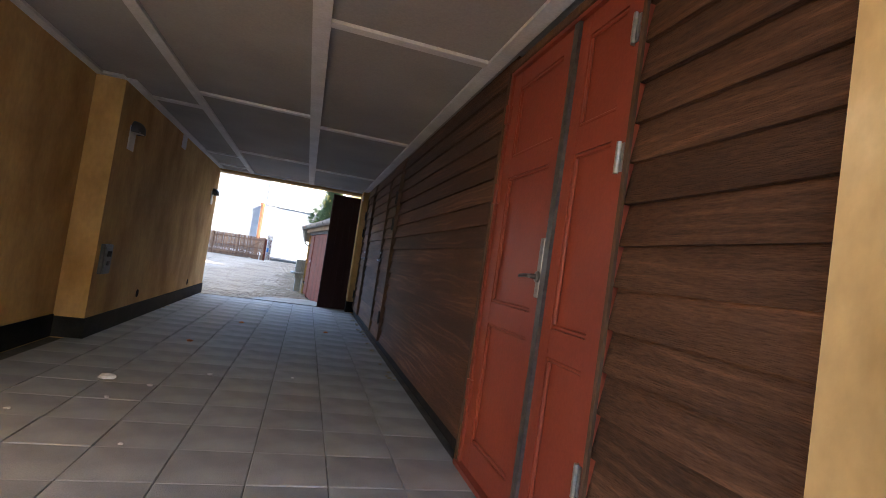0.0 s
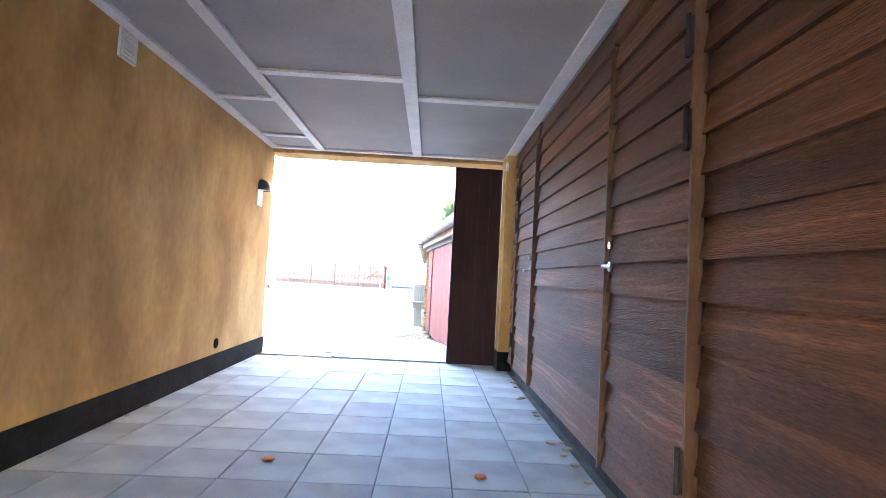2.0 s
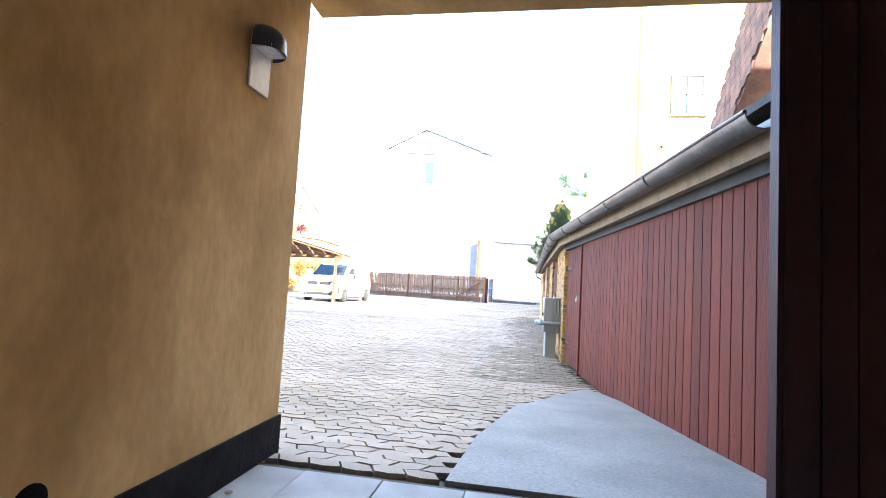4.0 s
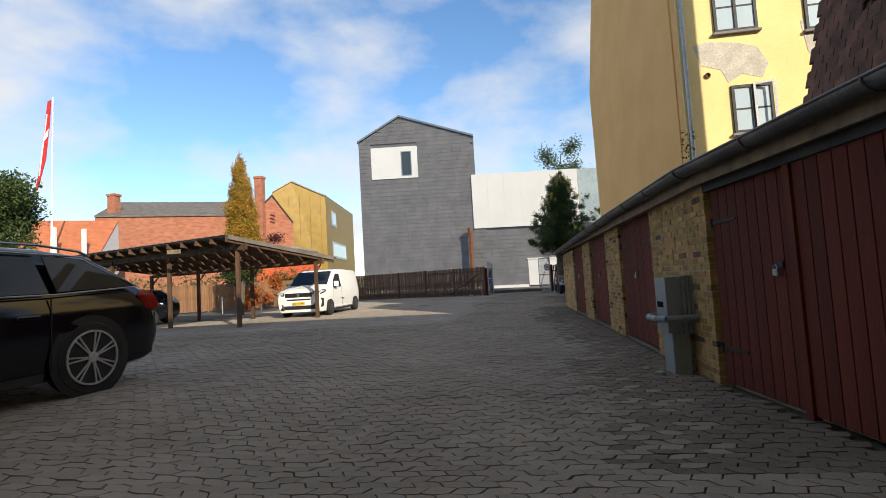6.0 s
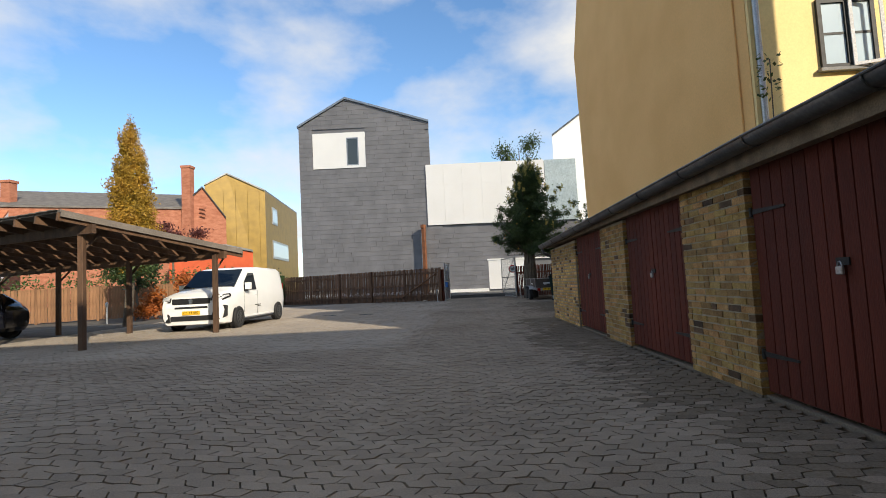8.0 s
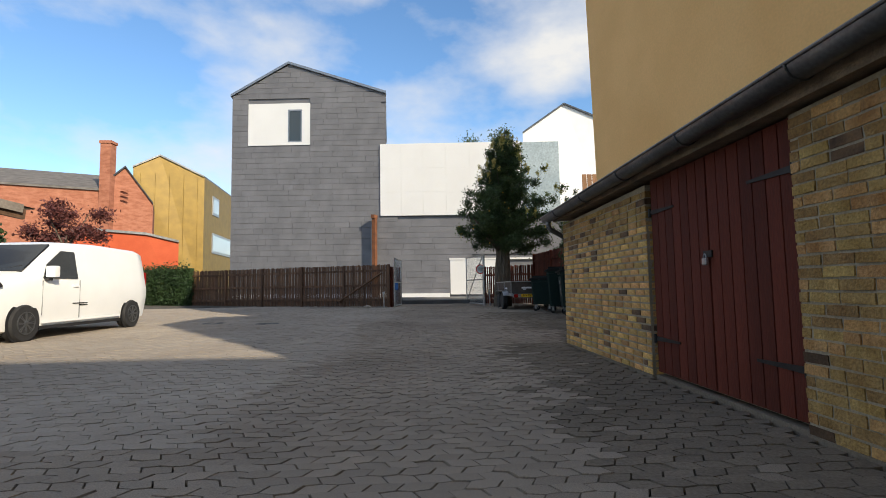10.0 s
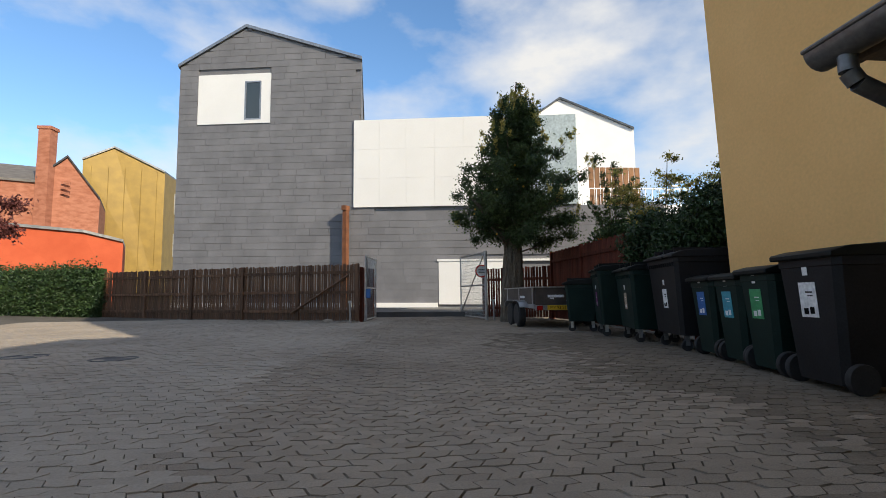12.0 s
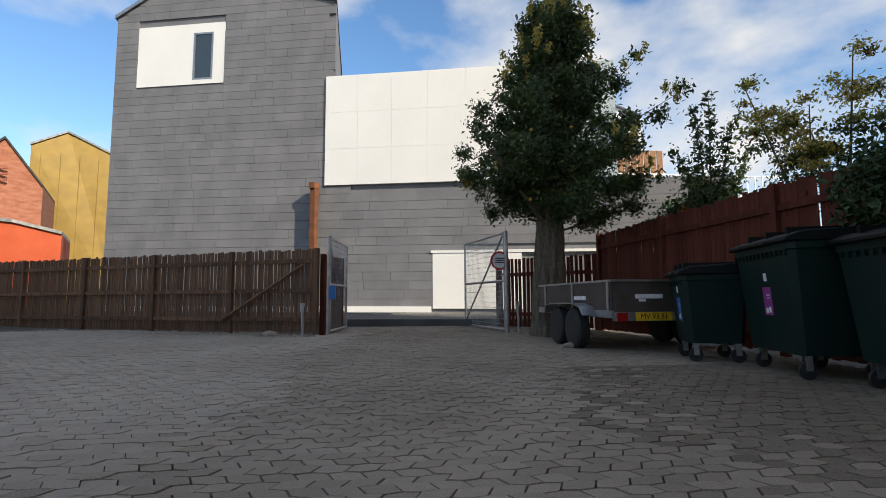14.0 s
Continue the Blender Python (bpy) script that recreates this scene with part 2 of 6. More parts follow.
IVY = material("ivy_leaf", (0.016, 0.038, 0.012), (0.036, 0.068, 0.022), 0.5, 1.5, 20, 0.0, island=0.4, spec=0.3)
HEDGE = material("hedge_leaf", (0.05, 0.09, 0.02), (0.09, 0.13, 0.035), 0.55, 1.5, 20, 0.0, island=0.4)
GOLDLEAF = material("golden_conifer", (0.30, 0.20, 0.02), (0.46, 0.27, 0.035), 0.6, 1.2, 20, 0.0, island=0.35)
WINELEAF = material("wine_red_leaf", (0.10, 0.03, 0.028), (0.17, 0.055, 0.045), 0.55, 1.2, 20, 0.0, island=0.35)
RUSSET = material("russet_shrub_leaf", (0.33, 0.085, 0.02), (0.46, 0.15, 0.03), 0.6, 1.2, 20, 0.0, island=0.35)


def translucent(m, share):
    """Let part of the light through thin leaves."""
    n, l = m.node_tree.nodes, m.node_tree.links
    bsdf, out = n["Principled BSDF"], n["Material Output"]
    thin, mix = n.new("ShaderNodeBsdfTranslucent"), n.new("ShaderNodeMixShader")
    l.new(bsdf.inputs["Base Color"].links[0].from_socket, thin.inputs["Color"])
    mix.inputs["Fac"].default_value = share
    l.new(bsdf.outputs["BSDF"], mix.inputs[1])
    l.new(thin.outputs["BSDF"], mix.inputs[2])
    l.new(mix.outputs["Shader"], out.inputs["Surface"])


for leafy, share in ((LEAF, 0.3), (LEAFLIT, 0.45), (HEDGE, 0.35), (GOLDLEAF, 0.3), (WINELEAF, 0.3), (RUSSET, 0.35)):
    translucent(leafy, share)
GREYPAINT = material("grey_powder_coat", (0.19, 0.215, 0.24), (0.23, 0.255, 0.28), 0.45, 3, 60, 0.04)
BINGREEN = material("dark_green_plastic", (0.004, 0.0165, 0.014), (0.0065, 0.022, 0.0185), 0.55, 3, 60, 0.05, spec=0.2)
LAMINATE = material("brown_grey_laminate", (0.042, 0.032, 0.027), (0.07, 0.055, 0.047), 0.6, 3, 50, 0.08)
BINGREY = material("dark_grey_plastic", (0.013, 0.013, 0.0145), (0.018, 0.018, 0.02), 0.55, 3, 60, 0.05, spec=0.2)
BINLID = material("black_green_plastic", (0.004, 0.006, 0.006), (0.007, 0.0095, 0.0095), 0.5, 3, 60, 0.05, spec=0.2)
RUBBER = material("rubber", (0.014, 0.014, 0.015), (0.024, 0.024, 0.025), 0.8, 8, 60, 0.2)
RIM = material("alloy_rim", (0.44, 0.42, 0.42), (0.52, 0.50, 0.50), 0.35, 6, 40, 0.02, metal=0.25)
BLACKCAR = material("black_car_paint", (0.004, 0.005, 0.009), (0.006, 0.007, 0.012), 0.1, 2, 60, 0.0, grains=(0.99, 1.01))
VANWHITE = material("white_van_paint", (0.80, 0.81, 0.80), (0.83, 0.84, 0.83), 0.25, 2, 60, 0.0, grains=(0.99, 1.01))
TRIMBLACK = material("black_plastic_trim", (0.012, 0.012, 0.013), (0.02, 0.02, 0.022), 0.5, 6, 60, 0.05)
DARKGLASS = clear("tinted_glass", (0.012, 0.016, 0.02), 0.03, 0.0)
PANE = clear("window_pane", (0.05, 0.07, 0.085), 0.03, 0.0)
# Pane with the pale sky reflection put into its base colour.
PALEPANE = clear("painted_reflection_pane", (0.45, 0.55, 0.62), 0.05, 0.0)
REDLENS = material("red_lens", (0.30, 0.01, 0.008), (0.36, 0.015, 0.01), 0.2, 4, 30, 0.0)
CLEARLENS = material("clear_lens", (0.55, 0.57, 0.6), (0.65, 0.67, 0.7), 0.15, 4, 30, 0.0)
YELLOWPLATE = material("yellow_number_plate", (0.72, 0.42, 0.02), (0.78, 0.47, 0.03), 0.45, 4, 30, 0.0)
INK = material("black_ink", (0.006, 0.006, 0.006), (0.009, 0.009, 0.009), 0.8, 4, 30, 0.0, spec=0.05)
PAPER = material("white_sticker", (0.7, 0.7, 0.7), (0.78, 0.78, 0.78), 0.6, 4, 30, 0.0)
BLUE = material("blue_sticker", (0.02, 0.11, 0.36), (0.03, 0.15, 0.42), 0.5, 4, 30, 0.0)
PURPLE = material("purple_sticker", (0.22, 0.03, 0.20), (0.27, 0.05, 0.24), 0.5, 4, 30, 0.0)
BUFF = material("buff_sticker", (0.34, 0.26, 0.19), (0.40, 0.31, 0.23), 0.5, 4, 30, 0.0)
CYAN = material("cyan_sticker", (0.03, 0.26, 0.36), (0.05, 0.32, 0.42), 0.5, 4, 30, 0.0)
GREENSTICK = material("green_sticker", (0.03, 0.26, 0.10), (0.05, 0.32, 0.13), 0.5, 4, 30, 0.0)
SIGNRED = material("red_sign_ring", (0.5, 0.02, 0.02), (0.56, 0.03, 0.03), 0.45, 4, 30, 0.0)
STONE = material("field_stone", (0.24, 0.21, 0.17), (0.36, 0.32, 0.27), 0.9, 5, 40, 0.4)
CORNICE = material("grey_lamp_housing", (0.06, 0.065, 0.07), (0.09, 0.095, 0.1), 0.4, 5, 40, 0.05, metal=0.3)


# ---- mesh helpers ----
def box(bm, a, b, m=None):
    """A box between two corners, moved by m."""
    vs = [bm.verts.new((x, y, z)) for x in (a[0], b[0]) for y in (a[1], b[1]) for z in (a[2], b[2])]
    for f in ((0, 1, 3, 2), (4, 6, 7, 5), (0, 4, 5, 1), (2, 3, 7, 6), (0, 2, 6, 4), (1, 5, 7, 3)):
        bm.faces.new([vs[i] for i in f])
    if m is not None:
        for v in vs:
            v.co = m @ v.co
    return vs


def bevelled(bm, width, segments=1):
    bmesh.ops.bevel(bm, geom=[e for e in bm.edges], offset=width, segments=segments, affect="EDGES", profile=0.7)


def rod(bm, p, q, r, n=10, r2=None):
    """A round bar from p to q, tapered to r2."""
    p, q = Vector(p), Vector(q)
    turn = (q - p).to_track_quat("Z", "Y").to_matrix()
    r2 = r if r2 is None else r2
    rings = []
    for c, rad in ((p, r), (q, r2)):
        rings.append([bm.verts.new(c + turn @ Vector((rad * math.cos(k * math.tau / n), rad * math.sin(k * math.tau / n), 0))) for k in range(n)])
    for k in range(n):
        bm.faces.new((rings[0][k], rings[0][(k + 1) % n], rings[1][(k + 1) % n], rings[1][k]))
    bm.faces.new(rings[0][::-1])
    bm.faces.new(rings[1])


def tube(bm, points, r, n=8):
    for p, q in zip(points, points[1:]):
        rod(bm, p, q, r, n)


def slab(bm, outline, axis, lo, hi):
    """An outline in the other two axes, thickened along axis from lo to hi."""
    def put(u, v, w):
        return {"x": (w, u, v), "y": (u, w, v), "z": (u, v, w)}[axis]
    a = [bm.verts.new(put(u, v, lo)) for u, v in outline]
    b = [bm.verts.new(put(u, v, hi)) for u, v in outline]
    bm.faces.new(a[::-1])
    bm.faces.new(b)
    for k in range(len(a)):
        bm.faces.new((a[k], a[(k + 1) % len(a)], b[(k + 1) % len(a)], b[k]))


def lathe(bm, profile, centre, axis="z", n=20):
    """A profile of (radius, height) turned about an axis through centre."""
    c = Vector(centre)
    rings = []
    for r, h in profile:
        ring = []
        for k in range(n):
            u, v = r * math.cos(k * math.tau / n), r * math.sin(k * math.tau / n)
            ring.append(bm.verts.new(c + Vector({"x": (h, u, v), "y": (u, h, v), "z": (u, v, h)}[axis])))
        rings.append(ring)
    for a, b in zip(rings, rings[1:]):
        for k in range(n):
            bm.faces.new((a[k], a[(k + 1) % n], b[(k + 1) % n], b[k]))
    bm.faces.new(rings[0][::-1])
    bm.faces.new(rings[-1])


def mesh_of(name, bm, mat, smooth=False):
    bmesh.ops.recalc_face_normals(bm, faces=bm.faces[:])
    me = bpy.data.meshes.new(name)
    bm.to_mesh(me)
    bm.free()
    me.materials.append(mat)
    if smooth:
        me.polygons.foreach_set("use_smooth", [True] * len(me.polygons))
        me.set_sharp_from_angle(angle=radians(35))
    return me


def part(name, bm, mat, parent=None, label="", smooth=False):
    ob = new(name, mesh_of(name, bm, mat, smooth))
    ob.parent = parent
    return tagged(ob, label) if label else ob


def thing(name, label, category, group="", m=None, kind=""):
    ob = tagged(new(name), label, category, group, kind)
    if m is not None:
        ob.matrix_basis = m
    return ob


def structure(name, bm, mat, label, smooth=False):
    return tagged(part(name, bm, mat, None, "", smooth), label, kind="structure")


def piece(name, me, parent, m):
    ob = new(name, me)
    ob.parent, ob.matrix_basis = parent, m
    return ob


def boxes(*pairs):
    bm = bmesh.new()
    for a, b in pairs:
        box(bm, a, b)
    return bm


def gz(x, y):
    """Height of the yard's ground: a ramp down from the passage, a shallow trough, a rise to the street."""
    if y < 10.6:
        return 0.0
    z = -0.3 * min(1.0, (y - 10.6) / 4.4)
    if 17 < y < 38:
        z -= 0.045 * max(0.0, 1 - abs(x + 0.2) / 3) * min(1, (y - 17) / 5, (38 - y) / 3)
    if x < -1.5 and y < 24:
        z += 0.16 * min(1, (-x - 1.5) / 2) * min(1, (y - 10.6) / 2, (24 - y) / 4)
    if y > 44.5:
        z += 0.2 * min(1.0, (y - 44.5) / 6)
    return z


# ---- passage ----
WX, EX, CZ = 0.105, 2.81, 2.30           # west wall, east boards, ceiling
bm = boxes(((-0.5, 5.78, -0.4), (WX, 10.72, 2.62)), ((-0.6, 0.3, -0.4), (-0.13, 5.78, 2.62)))
wall_west = structure("wall_west", bm, OCHRE, "ochre plastered passage wall with stains")
bm = boxes(((3.0, 0.3, -0.4), (3.35, 2.2, 2.62)), ((3.0, 3.45, -0.4), (3.35, 10.72, 2.62)), ((3.0, 2.2, 2.22), (3.35, 3.45, 2.62)),
           ((2.74, 0.3, -0.4), (2.998, 1.5, 2.62)), ((2.72, 10.29, -0.4), (2.998, 10.72, 2.62)), ((3.2, 2.2, -0.4), (3.35, 3.45, 2.22)))
wall_east = structure("wall_east", bm, OCHRE, "ochre plastered passage wall behind boarding")
bm = boxes(((WX - 0.02, 10.62, 2.262), (3.0, 10.9, 2.62)))
structure("lintel", bm, OCHRE, "ochre plastered beam over the passage opening")
bm = boxes(((WX, 5.777, 0), (WX + 0.012, 10.723, 0.175)), ((-0.13, 0.3, 0), (-0.118, 5.768, 0.19)), ((-0.13, 5.768, 0), (WX + 0.012, 5.777, 0.175)),
           ((WX - 0.3, 10.723, -0.1), (WX + 0.012, 10.733, 0.175)), ((2.708, 10.28, 0), (2.72, 10.73, 0.2)), ((2.72, 10.28, 0), (2.99, 10.289, 0.2)),
           ((2.728, 0.3, 0), (2.738, 1.51, 0.16)), ((2.86, 1.52, 0), (2.95, 2.24, 0.11)), ((2.86, 3.42, 0), (2.95, 10.27, 0.13)))
baseboard = structure("baseboard", bm, TAR, "black tarred plinth along the walls")
bm = boxes(((-0.6, 0.3, CZ + 0.02), (3.3, 10.62, CZ + 0.2)))
ceiling = structure("ceiling", bm, BOARD, "grey cement-board passage ceiling")
bm = bmesh.new()
for x0, x1 in ((WX, WX + 0.075), (0.63, 0.71), (1.69, 1.79), (2.72, 2.81)):
    box(bm, (x0, 5.78 if x0 < 0.2 else 0.3, CZ - 0.004), (x1, 10.6, CZ + 0.018))
box(bm, (-0.13, 0.3, CZ - 0.004), (-0.055, 5.704, CZ + 0.018))
box(bm, (-0.13, 5.705, CZ - 0.004), (WX, 5.779, CZ + 0.018))
for x0, x1, ys in ((WX + 0.08, 0.628, (1.0, 3.6, 6.26, 8.98, 10.06)), (0.712, 1.688, (3.0, 5.72, 8.43)), (1.792, 2.718, (1.0, 3.64, 6.05, 8.78))):
    for y in ys:
        box(bm, (x0, y - 0.035, CZ - 0.002), (x1, y + 0.035, CZ + 0.018))
box(bm, (WX + 0.08, 10.53, CZ - 0.003), (2.718, 10.6, CZ + 0.018))
structure("trim", bm, BATTEN, "white painted ceiling battens")
bm = boxes(((-0.6, -0.7, -0.4), (3.3, 10.6, -0.012)))
floor = structure("floor", bm, JOINT, "passage floor of concrete tiles")

# building over the passage and beside it, seen only by its shade
# The east end, out to x=20, is added to block stray sun.
bm = boxes(((-16, 0.3, 2.63), (20, 10.72, 9.8)), ((-16, 0.3, -0.4), (-0.61, 10.72, 2.62)), ((3.36, 0.3, -0.4), (20, 10.72, 2.62)))
structure("wall_house", bm, LEMON, "yellow rendered house over the passage")
bm = bmesh.new()
slab(bm, ((-1.2, 9.801), (11.2, 9.801), (5.0, 12.45)), "x", -16.3, 20.3)
structure("roof_house", bm, ROOFTILE, "tiled roof of the passage house")

# unseen block added across the street behind the walk, shades the passage from sun
structure("street_sun_block", boxes(((-9, -24, -0.4), (16, -11, 8.2))), WHITERENDER, "plain pale unseen block across the street that keeps sun out")

# open gate leaf beside the opening
bm = boxes(((2.2, 10.50, 0.012), (2.71, 10.56, 2.185)))
bevelled(bm, 0.006)
gate_leaf = tagged(part("gate_leaf", bm, MAROON), "dark maroon boarded gate leaf beside the passage opening", "gate")
for k in range(4):
    part("board", boxes(((2.21 + k * 0.123, 10.488, 0.03), (2.325 + k * 0.123, 10.5, 2.13))), MAROON, gate_leaf)
part("edge_strip", boxes(((2.185, 10.495, 0.012), (2.2, 10.565, 2.185))), MAROON, gate_leaf)

# ---- ground outside ----
STEP = 0.5
xs = [-400, -120, -60, -40] + [-30 + 1.0 * k for k in range(46)] + [20, 30, 60, 150, 400]
ys = [-400, -60, -20, 10.595] + [10.61 + 0.7 * k for k in range(62)] + [56, 65, 90, 150, 400]
verts = [(x, y, gz(x, y) - (0.03 if y > 10.6 and y < 46 else 0.035)) for y in ys for x in xs]
w = len(xs)
faces = [(j * w + i, j * w + i + 1, (j + 1) * w + i + 1, (j + 1) * w + i) for j in range(len(ys) - 1) for i in range(w - 1)]
me = bpy.data.meshes.new("ground")
me.from_pydata(verts, [], faces)
me.materials.append(GROUND)
ground = tagged(new("ground", me), "sandy ground of the paved yard", kind="structure")

# ---- passage boarding and doors ----
PITCH, Z0 = 0.137, 0.105


def siding_mesh(length, seed):
    """One lapped board: thick lower edge proud, thin upper edge tucked behind the next, slightly uneven along its length."""
    rng = random.Random(seed)
    bm = bmesh.new()
    rows = []
    n = max(2, int(length / 0.5))
    for k in range(n + 1):
        y = length * k / n
        d, e = rng.uniform(-0.002, 0.002), rng.uniform(-0.002, 0.002)
        rows.append([bm.verts.new(p) for p in ((0.008 + d, y, e), (0.032 + d, y, e), (0.05, y, 0.156), (0.034, y, 0.156))])
    for a, b in zip(rows, rows[1:]):
        for k in range(4):
            bm.faces.new((a[k], a[(k + 1) % 4], b[(k + 1) % 4], b[k]))
    bm.faces.new(rows[0][::-1])
    bm.faces.new(rows[-1])
    return mesh_of("board", bm, SIDING)


def boarded(parent, y0, y1, x, seed):
    shapes = [siding_mesh(y1 - y0, seed + k) for k in range(3)]
    for k in range(16):
        piece("board", shapes[k % 3], parent, pose(x + 0.002 * ((k * 7) % 3), y0, Z0 + k * PITCH))


def lever(parent, y, z, x, dirn):
    bm = bmesh.new()
    lathe(bm, ((0.024, 0.0), (0.024, 0.008), (0.010, 0.012), (0.010, 0.04)), (x, y, z), "x", 14)
    for v in bm.verts:
        v.co.x = 2 * x - v.co.x
    tube(bm, ((x - 0.04, y, z), (x - 0.042, y + dirn * 0.055, z), (x - 0.037, y + dirn * 0.105, z - 0.004)), 0.0085, 8)
    return part("handle", bm, CHROME, parent, "chrome lever handle", True)


for a, b, sd in ((1.51, 2.24, 1), (3.44, 6.64, 11), (7.46, 9.13, 21), (9.95, 10.28, 31)):
    boarded(wall_east, a, b, EX, sd)
for n, (a, b, hy, latch) in enumerate(((6.66, 7.44, 6.67, 7.36), (9.15, 9.93, 9.92, 9.22))):
    door = thing("door_%d" % (n + 2), "flush brown boarded door closed in the boarding", "door", kind="structure")
    boarded(door, a + 0.008, b - 0.008, EX - 0.012, 50 + n * 10)
    part("gap", boxes(((EX + 0.03, a - 0.012, 0.1), (EX + 0.05, a + 0.004, 2.1)), ((EX + 0.03, b - 0.004, 0.1), (EX + 0.05, b + 0.012, 2.1))), BLACKIRON, door)
    for z in (1.82, 1.5, 0.38):
        bm = bmesh.new()
        box(bm, (EX - 0.026, hy - 0.013, z - 0.065), (EX - 0.012, hy + 0.013, z + 0.065))
        rod(bm, (EX - 0.03, hy, z - 0.075), (EX - 0.03, hy, z + 0.075), 0.01, 8)
        part("hinge", bm, BLACKIRON, door, "black strap hinge")
    lever(door, latch, 1.05, EX - 0.012, -1 if n == 0 else 1)
    bm = bmesh.new()
    lathe(bm, ((0.017, 0.0), (0.017, 0.012), (0.009, 0.014)), (EX - 0.024, latch, 1.15), "x", 14)
    part("lock", bm, CHROME, door, "round chrome cylinder lock", True)
    for e in (a, b):
        part("edge_strip", boxes(((EX - 0.016, e - 0.006, 0.1), (EX + 0.03, e + 0.006, 2.12))), CARPORT, door, "sawn brown edge strip")


def panel_leaf(parent, name, y0, y1, panels, x):
    """A framed door leaf with recessed moulded panels."""
    stile = 0.1 if y1 - y0 > 0.5 else 0.075
    bm = boxes(((x, y0, 0.03), (x + 0.04, y0 + stile, 2.17)), ((x, y1 - stile, 0.03), (x + 0.04, y1, 2.17)))
    edges = [0.03] + [e for p in panels for e in p] + [2.17]
    for lo, hi in zip(edges[::2], edges[1::2]):
        box(bm, (x + 0.001, y0 + stile, lo), (x + 0.039, y1 - stile, hi))
    leaf = part(name, bm, REDDOOR, parent)
    for lo, hi in panels:
        part("panel", boxes(((x + 0.018, y0 + stile - 0.005, lo - 0.005), (x + 0.032, y1 - stile + 0.005, hi + 0.005))), REDDOOR, leaf)
        bm = bmesh.new()
        a, b, w = y0 + stile, y1 - stile, 0.018
        for q in (((a, lo), (b, lo + w)), ((a, hi - w), (b, hi)), ((a, lo + w), (a + w, hi - w)), ((b - w, lo + w), (b, hi - w))):
            box(bm, (x + 0.004, q[0][0], q[0][1]), (x + 0.018, q[1][0], q[1][1]))
        bevelled(bm, 0.005)
        part("moulding", bm, REDDOOR, leaf)
    return leaf


door_1 = thing("door_1", "closed red painted double door with moulded panels", "door", kind="structure")
RX = EX + 0.004
part("frame", boxes(((RX, 2.24, 0), (RX + 0.14, 2.285, 2.22)), ((RX, 3.4, 0), (RX + 0.14, 3.44, 2.22)), ((RX, 2.285, 2.18), (RX + 0.14, 3.4, 2.22)),
                    ((RX - 0.02, 2.24, 0), (RX + 0.14, 3.44, 0.025))), REDDOOR, door_1)
part("casing", boxes(((EX - 0.008, 2.226, 0), (EX + 0.003, 2.246, 2.24)), ((EX - 0.008, 3.43, 0), (EX + 0.003, 3.452, 2.24)), ((EX - 0.008, 2.246, 2.2), (EX + 0.003, 3.43, 2.24))), CARPORT, door_1, "thin brown trim")
wide = panel_leaf(door_1, "leaf", 2.735, 3.395, ((0.17, 0.80), (0.91, 1.58), (1.69, 2.08)), RX + 0.012)
narrow = panel_leaf(door_1, "leaf", 2.29, 2.695, ((0.17, 0.76), (0.87, 1.58), (1.69, 2.08)), RX + 0.012)
part("cover_strip", boxes(((RX - 0.004, 2.694, 0.03), (RX + 0.012, 2.736, 2.17))), ZINC, door_1, "worn grey metal cover strip")
bm = boxes(((RX + 0.004, 2.758, 0.98), (RX + 0.012, 2.796, 1.24)))
bevelled(bm, 0.003)
plate = part("lock_plate", bm, CHROME, wide, "chrome lock plate")
lever(wide, 2.777, 1.07, RX + 0.004, 1)
for y, mt in ((2.285, STEEL), (3.4, REDDOOR)):
    for z in (1.95, 1.5, 0.42):
        bm = boxes(((RX - 0.004, y - 0.02, z - 0.05), (RX + 0.012, y + 0.02, z + 0.05)))
        rod(bm, (RX - 0.01, y, z - 0.055), (RX - 0.01, y, z + 0.055), 0.009, 8)
        part("hinge", bm, mt, door_1)


# ---- passage fittings ----
def wall_lamp(y, z):
    lamp = thing("wall_lamp", "grey half-round downlight on a pale plate on the plaster", "lamp", "passage lamps", pose(WX, y, z))
    bm = boxes(((0.0, -0.075, -0.17), (0.012, 0.075, 0.06)))
    bevelled(bm, 0.003)
    part("back_plate", bm, BATTEN, lamp, "pale metal back plate")
    bm = bmesh.new()
    rings = []
    for k in range(6):
        a = k / 5 * math.pi / 2
        rings.append([bm.verts.new((0.10 * math.cos(a) * math.sin(b) + 0.012, 0.085 * math.cos(a) * math.cos(b), 0.03 + 0.085 * math.sin(a))) for b in [math.pi * j / 12 for j in range(13)]])
    for a, b in zip(rings, rings[1:]):
        for j in range(12):
            bm.faces.new((a[j], a[j + 1], b[j + 1], b[j]))
    lip = [bm.verts.new(v.co - Vector((0, 0, 0.035))) for v in rings[0]]
    for j in range(12):
        bm.faces.new((rings[0][j], rings[0][j + 1], lip[j + 1], lip[j]))
    bmesh.ops.remove_doubles(bm, verts=bm.verts[:], dist=0.0005)
    part("shade", bm, CORNICE, lamp, "dark grey domed shade", True)
    part("diffuser", boxes(((0.013, -0.06, 0.0), (0.085, 0.06, 0.012))), PAPER, lamp)


wall_lamp(6.12, 1.9)
wall_lamp(10.3, 1.77)
bm = boxes(((WX, 5.86, 0.56), (WX + 0.035, 6.06, 0.83)))
bevelled(bm, 0.006)
fuse = tagged(part("service_box", bm, CORNICE), "small grey metal service box set on the plaster", "utility box")
part("cover", boxes(((WX + 0.035, 5.885, 0.585), (WX + 0.042, 6.035, 0.805))), ZINC, fuse, "worn dark metal cover")
part("lock", boxes(((WX + 0.042, 5.93, 0.64), (WX + 0.05, 5.98, 0.68))), BLACKIRON, fuse)
